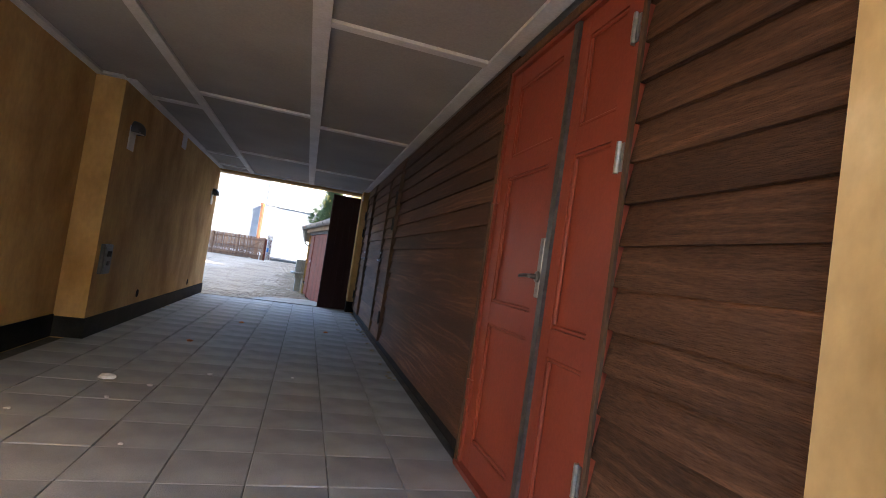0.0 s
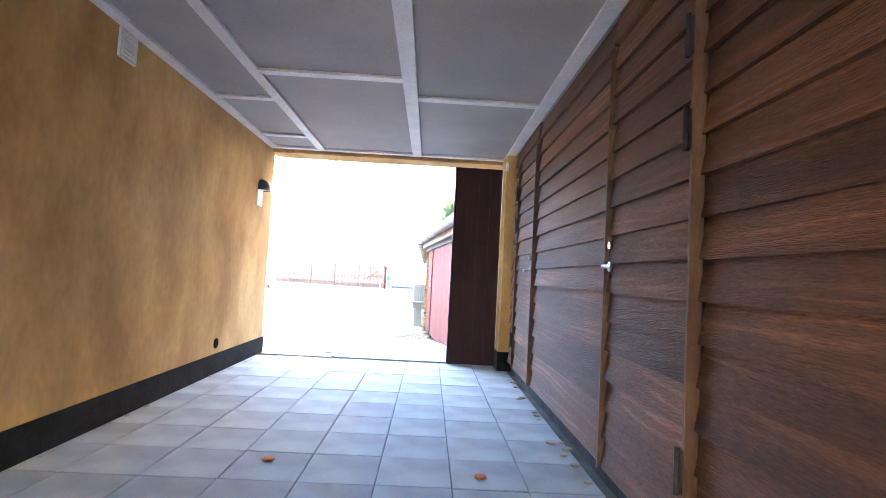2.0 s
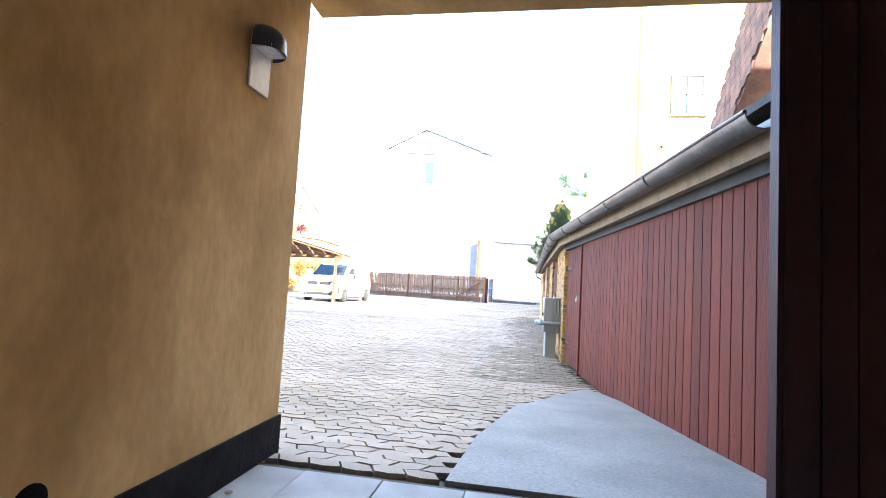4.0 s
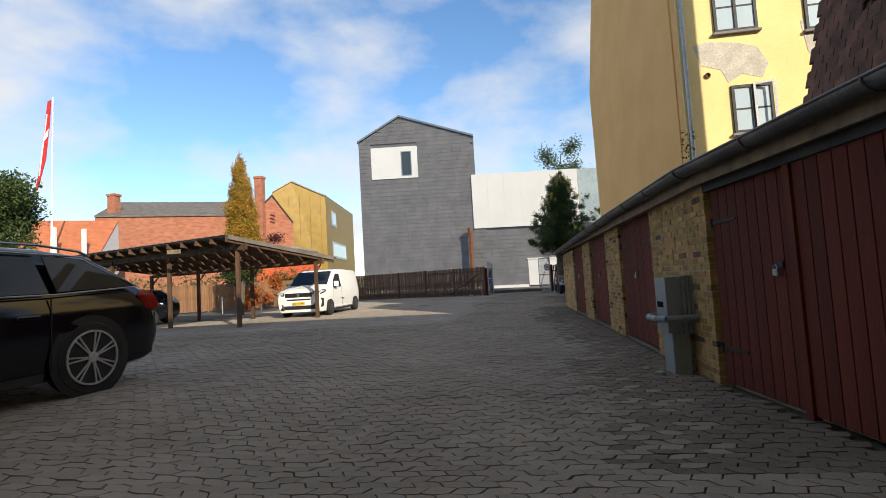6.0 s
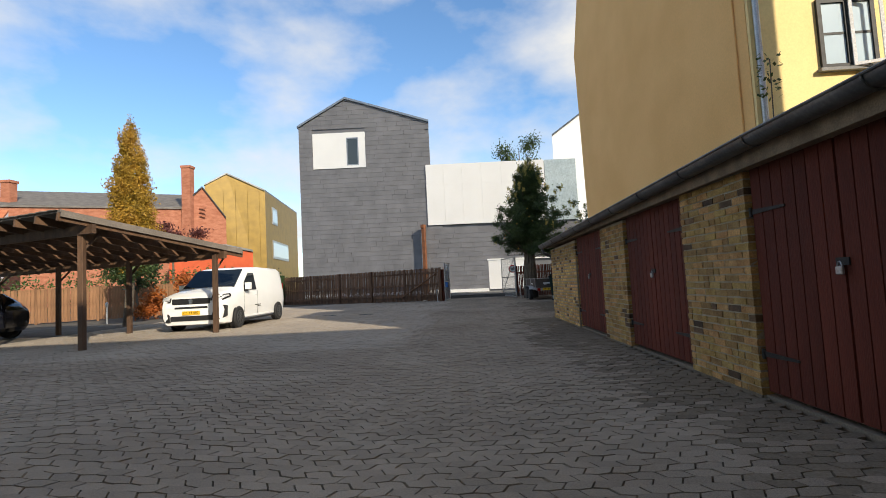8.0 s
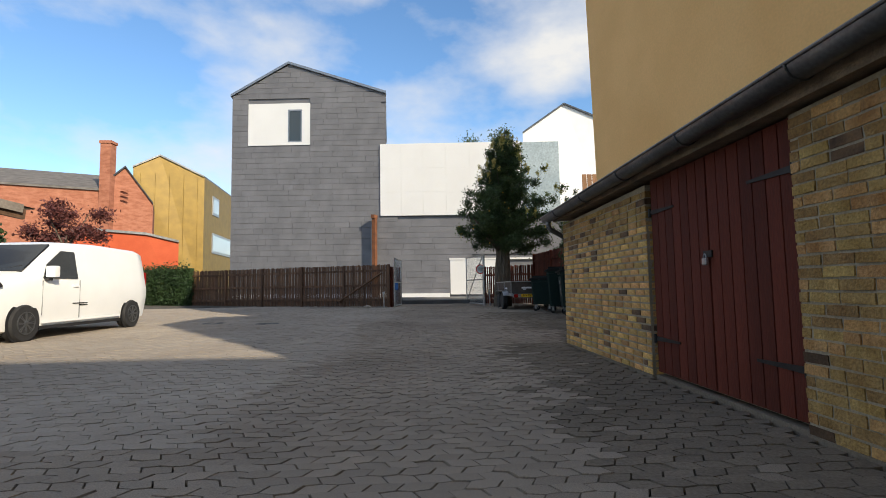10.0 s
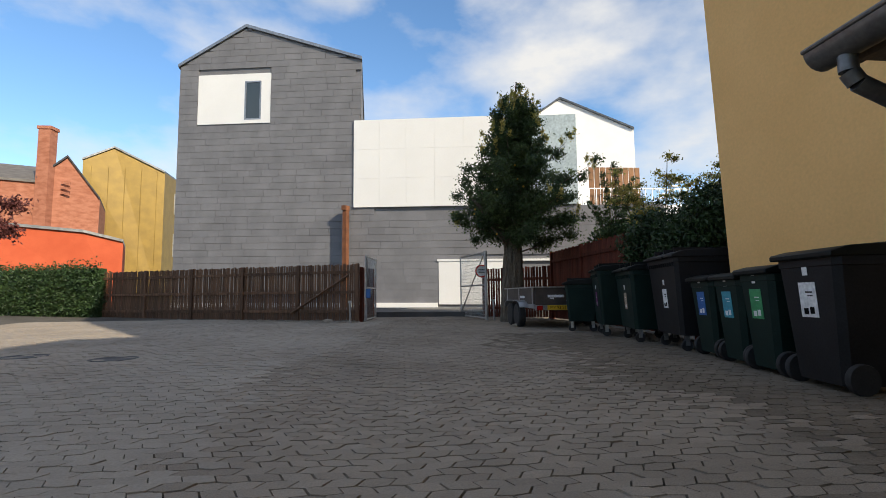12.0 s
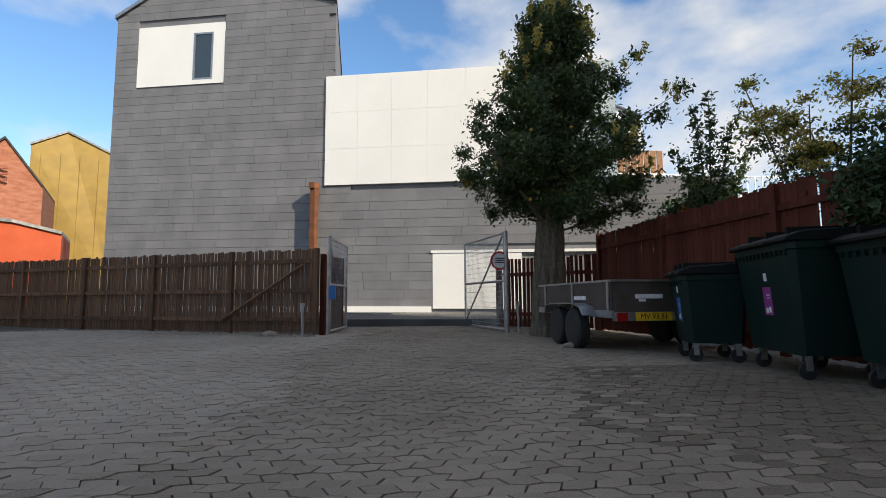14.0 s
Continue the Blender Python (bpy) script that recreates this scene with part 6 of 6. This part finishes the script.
for s in (1, -1):
    bm = bmesh.new()
    tube(bm, ((0.62, s * 0.918, 0.955), (-1.1, s * 0.922, 0.975), (-2.0, s * 0.895, 1.03), (-1.52, s * 0.725, 1.35), (-0.4, s * 0.715, 1.385), (0.1, s * 0.71, 1.35)), 0.009, 6)
    part("chrome_trim", bm, CHROME, estate_car, "chrome window trim")
    bm = bmesh.new()
    tube(bm, ((0.05, s * 0.57, 1.37), (-0.2, s * 0.58, 1.44), (-0.6, s * 0.58, 1.475), (-1.2, s * 0.575, 1.465), (-1.6, s * 0.57, 1.42), (-1.72, s * 0.57, 1.37)), 0.013, 6)
    part("roof_rail", bm, CHROME, estate_car, "", True)
    bm = bmesh.new()
    slab(bm, ((-2.0, 0.93), (-2.12, 0.78), (-2.27, 0.76), (-2.28, 0.86), (-2.2, 0.97), (-2.08, 1.0)), "y", *sorted((s * 0.66, s * 0.898)))
    bevelled(bm, 0.02, 2)
    part("tail_light", bm, REDLENS, estate_car, "", True)
    bm = boxes(((-0.98, s * 0.905, 0.76), (-0.78, s * 0.945, 0.80)))
    bevelled(bm, 0.012)
    part("door_handle", bm, BLACKCAR, estate_car)
    part("door_seam", boxes(((-1.08, s * 0.912, 0.3), (-1.072, s * 0.922, 0.95)), ((-0.32, s * 0.912, 0.25), (-0.312, s * 0.922, 0.95))), TRIMBLACK, estate_car)
    part("sill_strip", boxes(((1.0, s * 0.87, 0.2), (-1.0, s * 0.915, 0.27))), TRIMBLACK, estate_car)
    bm = boxes(((-2.29, s * 0.5, 0.36), (-2.1, s * 0.76, 0.40)))
    part("bumper_reflector", bm, REDLENS, estate_car)
SML = ((1.75, 0.35, 0.6, 0.68, 0.55, 0.66, 0.6), (1.62, 0.2, 0.78, 0.85, 0.72, 0.78, 0.7), (1.0, 0.18, 0.9, 1.0, 0.76, 0.81, 0.72), (0.8, 0.18, 0.92, 1.05, 0.77, 0.815, 0.72), (0.2, 0.18, 0.93, 1.44, 0.77, 0.815, 0.56),
       (-0.5, 0.18, 0.94, 1.49, 0.77, 0.815, 0.57), (-1.2, 0.18, 0.95, 1.42, 0.77, 0.81, 0.56), (-1.6, 0.22, 0.92, 1.12, 0.74, 0.77, 0.6), (-1.75, 0.35, 0.8, 0.9, 0.62, 0.68, 0.58))
small = estate("small black rounded hatchback under the carport", pose(-16.2, 31.0, -0.3, 0, 0, 195), SML, (((0.55, 0.81, 1.0), (-0.45, 0.825, 1.0), (-0.45, 0.64, 1.4), (0.15, 0.64, 1.38)), ((-0.53, 0.825, 1.0), (-1.25, 0.815, 1.03), (-1.05, 0.64, 1.36), (-0.53, 0.64, 1.4))), (1.15, -1.15), 0.29)
for s in (1, -1):
    bm = bmesh.new()
    lathe(bm, ((0.1, 0), (0.1, 0.03), (0.05, 0.05)), (1.64, s * 0.52, 0.72), "x", 14)
    part("headlight", bm, CLEARLENS, small, "round headlight", True)

# ---- trailer ----
trailer = thing("trailer", "grey twin-axle cargo trailer parked by the tree", "trailer", "", pose(3.7, 40.6, -0.3, 0, 0, 1))
part("bed", boxes(((-0.74, -1.5, 0.5), (0.74, 1.45, 0.56))), TIMBER, trailer)
for q in (((-0.78, -1.52, 0.56), (-0.75, 1.46, 0.98)), ((0.75, -1.52, 0.56), (0.78, 1.46, 0.98)), ((-0.75, 1.43, 0.56), (0.75, 1.46, 0.98))):
    part("side_panel", boxes(q), LAMINATE, trailer, "brown-grey laminate side panel")
tail = part("tailgate", boxes(((-0.75, -1.55, 0.56), (0.75, -1.52, 0.98))), LAMINATE, trailer, "brown-grey laminate tailgate")
for q in (((-0.45, -1.556, 0.74), (-0.05, -1.55, 0.80)), ((-0.40, -1.556, 0.70), (-0.3, -1.55, 0.735))):
    part("logo_bar", boxes(q), PAPER, tail)
part("logo_bar", boxes(((-0.787, -0.7, 0.72), (-0.78, -0.25, 0.78))), PAPER, trailer)
bm = boxes(((-0.80, -1.56, 0.97), (-0.74, 1.48, 1.0)), ((0.74, -1.56, 0.97), (0.80, 1.48, 1.0)), ((-0.74, -1.57, 0.97), (0.74, -1.515, 1.0)), ((-0.80, -1.56, 0.48), (-0.76, 1.48, 0.58)), ((-0.76, -1.58, 0.44), (0.76, -1.5, 0.56)))
part("frame", bm, STEEL, trailer)
for x, y in ((-0.79, -1.45), (-0.79, -0.2), (-0.79, 1.1)):
    part("corner_post", boxes(((x - 0.012, y - 0.03, 0.55), (x, y + 0.03, 0.99))), STEEL, trailer)
for s in (-1, 1):
    for y in (-0.62, 0.08):
        bm = bmesh.new()
        lathe(bm, ((0.17, -0.09), (0.27, -0.09), (0.3, -0.06), (0.3, 0.06), (0.27, 0.09), (0.17, 0.09)), (s * 0.9, y, 0.3), "x", 28)
        wh = part("wheel", bm, RUBBER, trailer, "", True)
        bm = bmesh.new()
        lathe(bm, ((0.17, s * 0.05), (0.16, s * 0.03), (0.08, s * 0.04), (0.06, s * 0.07), (0.02, s * 0.075)), (s * 0.9, y, 0.3), "x", 20)
        part("rim", bm, BUFF, wh, "worn tan steel rim", True)
    bm = bmesh.new()
    pts = [(-1.1, 0.5), (-0.98, 0.62), (-0.7, 0.66), (0.2, 0.66), (0.45, 0.62), (0.52, 0.5)]
    for (a, b), (c, d) in zip(pts, pts[1:]):
        slab(bm, ((a, b), (c, d), (c, d + 0.012), (a, b + 0.012)), "x", s * 0.80, s * 1.02)
    part("mudguard", bm, STEEL, trailer)
    part("tail_light", boxes(((s * 0.66 - 0.07, -1.6, 0.44), (s * 0.66 + 0.07, -1.57, 0.55))), REDLENS, trailer)
plate(trailer, pose(-0.22, -1.6, 0.5, 0, 0, -90), "MV 93 51")
bm = bmesh.new()
tube(bm, ((0, 1.4, 0.5), (0, 2.0, 0.48), (0, 2.6, 0.45)), 0.04, 8)
part("drawbar", bm, STEEL, trailer)


# ---- bins ----
def sticker(parent, x, y, z, w, h, mat, slope, ztop):
    """A printed label with a crest above it, lying on the leaning front of a bin."""
    def plate_of(*pairs):
        bm = boxes(*pairs)
        for v in bm.verts:
            v.co.x += slope * (ztop - v.co.z)
        return bm
    st = part("sticker", plate_of(((x - 0.004, y - w / 2, z), (x, y + w / 2, z + h))), mat, parent)
    part("crest", plate_of(((x - 0.004, y - 0.03, z + h + 0.06), (x, y + 0.03, z + h + 0.14))), PAPER, parent)
    for y0, y1, z0, z1 in ((-0.3, -0.05, 0.1, 0.3), (0.05, 0.32, 0.08, 0.26), (-0.3, 0.1, 0.7, 0.74), (-0.3, 0.0, 0.6, 0.63)):
        part("print", plate_of(((x - 0.006, y + w * y0, z + h * z0), (x - 0.0035, y + w * y1, z + h * z1))), PAPER if mat != PAPER else INK, st)


def tub(w, d, z0, z1, taper, y0=0.0):
    bm = bmesh.new()
    rings = []
    for z, k in ((z0, 1 - taper), (z0 + 0.05, 1 - taper * 0.9), (z1 - 0.09, 1.0), (z1 - 0.085, 1.03), (z1, 1.03)):
        hw, hd, c = w / 2 * k, d / 2 * k, 0.05
        rings.append([bm.verts.new((x, y, z)) for x, y in ((-hd, -hw + c), (-hd, hw - c), (-hd + c, hw), (hd - c, hw), (hd, hw - c), (hd, -hw + c), (hd - c, -hw), (-hd + c, -hw))])
    for a, b in zip(rings, rings[1:]):
        for k in range(8):
            bm.faces.new((a[k], a[(k + 1) % 8], b[(k + 1) % 8], b[k]))
    bm.faces.new(rings[0][::-1])
    bm.faces.new(rings[-1])
    return bm


def container(x, y, rz, w, d, h, mat, lid_mat, st, label):
    b = thing("waste_container", label, "waste bin", "bins along the red fence", pose(x, y, -0.3, 0, 0, rz))
    part("body", tub(w, d, 0.22, h - 0.08, 0.16), mat, b, "", True)
    for k in range(int(w / 0.09)):
        part("rib", boxes(((-d / 2 - 0.025, -w / 2 + 0.06 + k * 0.09, h - 0.22), (-d / 2 + 0.02, -w / 2 + 0.075 + k * 0.09, h - 0.165))), mat, b)
    bm = bmesh.new()
    slab(bm, ((-d / 2 - 0.06, h - 0.1), (-d / 2 - 0.06, h - 0.06), (-d / 2 + 0.1, h + 0.0), (d / 2 - 0.1, h + 0.03), (d / 2 + 0.04, h - 0.04), (d / 2 + 0.04, h - 0.1)), "y", -w / 2 - 0.035, w / 2 + 0.035)
    bevelled(bm, 0.012)
    lid = part("lid", bm, lid_mat, b, "", True)
    for k in range(3):
        part("lid_ridge", boxes(((-d / 2 + 0.04, -w / 2 + 0.12 + k * w / 3, h - 0.02), (d / 2 - 0.1, -w / 2 + 0.16 + k * w / 3, h + 0.045))), lid_mat, lid)
    part("front_grip", boxes(((-d / 2 - 0.085, -w * 0.25, h - 0.095), (-d / 2 - 0.055, w * 0.25, h - 0.07))), lid_mat, lid)
    for sx in (-1, 1):
        for sy in (-1, 1):
            cx, cy = sx * (d * 0.32), sy * (w * 0.36)
            bm = bmesh.new()
            lathe(bm, ((0.03, -0.018), (0.076, -0.018), (0.08, -0.012), (0.08, 0.012), (0.076, 0.018), (0.03, 0.018)), (cx, cy, 0.08), "y", 18)
            wh = part("castor", bm, RUBBER, b, "", True)
            bm = boxes(((cx - 0.03, cy - 0.036, 0.08), (cx + 0.03, cy - 0.028, 0.24)), ((cx - 0.03, cy + 0.028, 0.08), (cx + 0.03, cy + 0.036, 0.24)))
            part("fork", bm, STEEL, wh)
    if st:
        sticker(b, -d / 2 - 0.001, -w * 0.04, h * 0.42, 0.17, 0.28, st, 0.072 * d / (h - 0.44), h - 0.17)
    return b


def wheelie(x, y, rz, st, label, h=1.06, w=0.56, mat=None):
    b = thing("wheelie_bin", label, "waste bin", "bins along the red fence", pose(x, y, -0.3, 0, 0, rz))
    body = part("body", tub(w, 0.6, 0.06, h - 0.08, 0.22), mat or BINGREEN, b, "", True)
    bm = bmesh.new()
    slab(bm, ((-0.36, h - 0.1), (-0.36, h - 0.05), (-0.2, h - 0.01), (0.2, h + 0.02), (0.34, h - 0.02), (0.34, h - 0.1)), "y", -w / 2 - 0.02, w / 2 + 0.02)
    bevelled(bm, 0.012)
    part("lid", bm, BINLID, b, "", True)
    bm = bmesh.new()
    tube(bm, ((0.36, -w / 2, h - 0.06), (0.4, -w / 2, h - 0.04), (0.4, w / 2, h - 0.04), (0.36, w / 2, h - 0.06)), 0.014, 8)
    part("handle", bm, BINLID, b)
    for sy in (-1, 1):
        bm = bmesh.new()
        lathe(bm, ((0.04, -0.03), (0.12, -0.03), (0.125, -0.02), (0.125, 0.02), (0.12, 0.03), (0.04, 0.03)), (-0.16, sy * (w / 2 - 0.01), 0.125), "y", 20)
        part("wheel", bm, RUBBER, b, "", True)
    if st:
        sticker(b, -0.301, 0.0, h * 0.5, 0.2, 0.30, st, 0.0594 / (h - 0.28), h - 0.17)
    return b


container(3.85, 38.35, -20, 0.74, 0.7, 1.12, BINGREEN, BINLID, BLUE, "small dark green four-wheeled bin with a blue sticker")
container(4.15, 37.2, -16, 1.2, 0.85, 1.36, BINGREEN, BINLID, PURPLE, "large dark green container with a purple sticker")
container(4.15, 35.92, -12, 1.16, 0.85, 1.3, BINGREEN, BINLID, BUFF, "large dark green container with a buff sticker")
container(4.2, 34.62, -10, 1.18, 0.95, 1.42, BINGREY, BINGREY, PAPER, "large dark grey container with a scuffed lid")
wheelie(3.98, 33.62, -8, BLUE, "dark green two-wheeled bin with a blue-grey sticker")
wheelie(3.85, 32.92, -8, CYAN, "dark green two-wheeled bin with a cyan sticker")
wheelie(3.72, 32.28, -8, GREENSTICK, "dark green two-wheeled bin with a green sticker", 1.1)
wheelie(3.6, 31.5, -6, PAPER, "large black two-wheeled bin with a white sticker", 1.2, 0.72, BINGREY)

# drain covers
for x, y in ((-5.6, 35.2), (-4.1, 34.7)):
    bm = bmesh.new()
    lathe(bm, ((0.3, -0.02), (0.3, 0.006), (0.26, 0.009), (0.25, 0.005)), (x, y, -0.3), "z", 24)
    tagged(part("drain_cover", bm, BLACKIRON, None, "", True), "round cast-iron drain cover in the paving", "drain cover")

# ---- bricks of the garage piers ----
BL, BH, CX, CYY = 0.19, 0.054, 0.24, 0.0668


def brick_mesh(length, mat):
    bm = boxes(((0, 0, 0), (0.1, length, BH)))
    for v in bm.verts:
        if v.co.x < 0.01:
            v.co.y += 0.003 if v.co.y < length / 2 else -0.003
            v.co.z += 0.003 if v.co.z < BH / 2 else -0.003
    return mesh_of("brick", bm, mat)


bricks = {}
rest = {BRICK: bmesh.new(), SOOT: bmesh.new()}
rng = random.Random(21)
made = 0
for a, b in PIERS[::-1]:
    for row in range(28):
        z = -0.29 + row * CYY
        if z > 1.53 - max(0, a - 20) * 0.014:
            break
        y, first = a + 0.004, True
        while y < b - 0.03:
            l = 0.09 if (first and row % 2) or rng.random() < 0.12 else BL
            first = False
            l = min(l, b - y - 0.004)
            if b - y - l < 0.075:
                l = b - y - 0.002
            if l < 0.04:
                break
            mat = SOOT if rng.random() < 0.07 else BRICK
            jx, jz = rng.uniform(-0.003, 0.003), rng.uniform(-0.002, 0.002)
            if made < 300:
                key = (round(l, 3), mat.name)
                if key not in bricks:
                    bricks[key] = brick_mesh(l, mat)
                piece("brick", bricks[key], garage, pose(GX + jx, y, z + jz, rng.uniform(-0.5, 0.5)))
                made += 1
            else:
                for v in box(rest[mat], (GX + jx, y, z + jz), (GX + 0.1, y + l, z + jz + BH)):
                    v.co += Vector((rng.uniform(-0.003, 0.003), rng.uniform(-0.003, 0.003), rng.uniform(-0.004, 0.003)))
            y += l + 0.012
for mat, bm in rest.items():
    tagged(part("brickwork", bm, mat, garage), kind="stuff")
bm = boxes(((GX - 0.006, 16.73, -0.42), (GX + 0.012, 18.6, -0.29)), ((GX - 0.006, 26.58, -0.42), (GX + 0.012, GEND, -0.29)), ((GX - 0.006, 20.5, -0.42), (GX + 0.012, 21.7, -0.29)), ((GX - 0.006, 23.57, -0.42), (GX + 0.012, 24.75, -0.29)))
part("footing", bm, MOSSDIM, garage)

# ---- passage tiles ----
TW = 0.3545


def tile_mesh(k):
    bm = bmesh.new()
    c, h = 0.003, TW / 2 - 0.0018 - 0.0004 * k
    lo = [bm.verts.new((x, y, -0.03)) for x, y in ((-h, -h), (h, -h), (h, h), (-h, h))]
    mid = [bm.verts.new((v.co.x, v.co.y, -0.003)) for v in lo]
    top = [bm.verts.new((v.co.x * (1 - c / h), v.co.y * (1 - c / h), 0)) for v in lo]
    for a, b in ((lo, mid), (mid, top)):
        for i in range(4):
            bm.faces.new((a[i], a[(i + 1) % 4], b[(i + 1) % 4], b[i]))
    bm.faces.new(top)
    return mesh_of("tile", bm, TILE)


tiles = [tile_mesh(k) for k in range(3)]
rng = random.Random(31)
for j in range(32):
    for i in range(9):
        x, y = 1.93 - 5.5 * TW + (i + 0.5) * TW, 10.56 - (j + 0.5) * TW
        if x > 2.98 or x < (0.0 if y > 5.9 else -0.3):
            continue
        piece("tile", tiles[(i + j) % 3], floor, pose(x, y, rng.uniform(-0.003, 0.001), rng.uniform(-0.25, 0.25), rng.uniform(-0.25, 0.25), 0))

# ---- apron and yard pavers ----
bm = bmesh.new()
edge = [(0.95, 10.62), (2.9, 10.62), (2.55, 12.2), (2.1, 14.2), (1.92, 14.3), (1.2, 12.7), (1.0, 11.5)]
slab(bm, edge, "z", -0.1, 0.008)
for v in bm.verts:
    v.co.z += gz(v.co.x, v.co.y)
structure("apron", bm, APRON, "cracked concrete apron at the passage mouth")
PW, PH, SKEW, BULGE = 0.152, 0.0465, 0.019, 0.007
SHAPE = ((-PW / 2 - SKEW, PH - BULGE), (-SKEW, PH + BULGE), (PW / 2 - SKEW, PH - BULGE), (PW / 2 + SKEW, BULGE - PH), (SKEW, -BULGE - PH), (SKEW - PW / 2, BULGE - PH))[::-1]
MIRROR = tuple((-x, y) for x, y in SHAPE)[::-1]


def in_apron(x, y):
    """Whether a point lies well inside the concrete apron."""
    inside = False
    for (xa, ya), (xb, yb) in zip(edge, edge[1:] + edge[:1]):
        if (ya > y) != (yb > y) and x < (xb - xa) * (y - ya) / (yb - ya) + xa:
            inside = not inside
    return inside


def paver_mesh(k, shape):
    bm = bmesh.new()
    s = 0.955 - 0.006 * k
    low = [bm.verts.new((x * s, y * s * 1.035, -0.03)) for x, y in shape]
    mid = [bm.verts.new((x * s, y * s * 1.035, -0.004)) for x, y in shape]
    top = [bm.verts.new((x * s * 0.98, y * s * 1.01, 0)) for x, y in shape]
    for a, b in ((low, mid), (mid, top)):
        for i in range(6):
            bm.faces.new((a[i], a[(i + 1) % 6], b[(i + 1) % 6], b[i]))
    bm.faces.new(top)
    return mesh_of("paver", bm, PAVER)


shapes = [[paver_mesh(k, shape) for k in range(3)] for shape in (SHAPE, MIRROR)]
rng = random.Random(41)
sheets = {0: ([], []), 1: ([], []), 2: ([], [])}
row = 0
y = 10.68
singles = 0
while y < 45.6:
    x = -13.0 + (PW / 2 if row % 2 else 0)
    while x < 5.2:
        ok = not (x > gx(y) - 0.03 and y < GEND + 0.06) and x < 4.9 and not in_apron(x, y)
        ok = ok and not (y > 43.6 + (x + 1.55) * -0.445 - 0.2 and x < -1.3)
        if ok:
            z = rng.uniform(-0.004, 0.003)
            if singles < 298 and -1.0 < x < 0.6 and 23.5 < y < 30:
                piece("paver", shapes[row % 2][singles % 3], ground, pose(x, y, gz(x, y) + z + 0.004, rng.uniform(-0.7, 0.7), rng.uniform(-0.7, 0.7), rng.uniform(-1.2, 1.2)))
                singles += 1
            else:
                dusty = y > 25 and x < -1.5 + 0.2 * math.sin(y * 0.9) + rng.gauss(0, 0.12) + 0.07 * max(0, y - 33)
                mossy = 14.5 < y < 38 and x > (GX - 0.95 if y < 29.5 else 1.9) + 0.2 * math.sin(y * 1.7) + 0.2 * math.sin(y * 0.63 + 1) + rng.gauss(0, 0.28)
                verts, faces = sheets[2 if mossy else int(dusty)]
                s = (0.985 if dusty else 0.952) - 0.014 * rng.random()
                shape = MIRROR if row % 2 else SHAPE
                b = len(verts)
                tx, ty = rng.uniform(-0.02, 0.02), rng.uniform(-0.02, 0.02)
                g0, gxs, gys = gz(x, y), (gz(x + 0.1, y) - gz(x - 0.1, y)) * 5, (gz(x, y + 0.1) - gz(x, y - 0.1)) * 5
                verts += [(x + u * s, y + v * s * 1.035, g0 + z - 0.02) for u, v in shape]
                verts += [(x + u * s * 0.98, y + v * s * 1.012, g0 + z + 0.004 + u * (tx + gxs) + v * (ty + gys)) for u, v in shape]
                faces += [(b + i, b + (i + 1) % 6, b + 6 + (i + 1) % 6, b + 6 + i) for i in range(6)] + [tuple(b + 6 + i for i in range(6))]
        x += PW
    y += 2 * PH
    row += 1
for kind_no, stone, words in ((0, PAVER, "interlocking grey concrete pavers of the yard"), (1, DUSTY, "dusty grey pavers with sand-filled joints"), (2, MOSSDIM, "mossy pavers, darkened for dimness, along the garages and bins")):
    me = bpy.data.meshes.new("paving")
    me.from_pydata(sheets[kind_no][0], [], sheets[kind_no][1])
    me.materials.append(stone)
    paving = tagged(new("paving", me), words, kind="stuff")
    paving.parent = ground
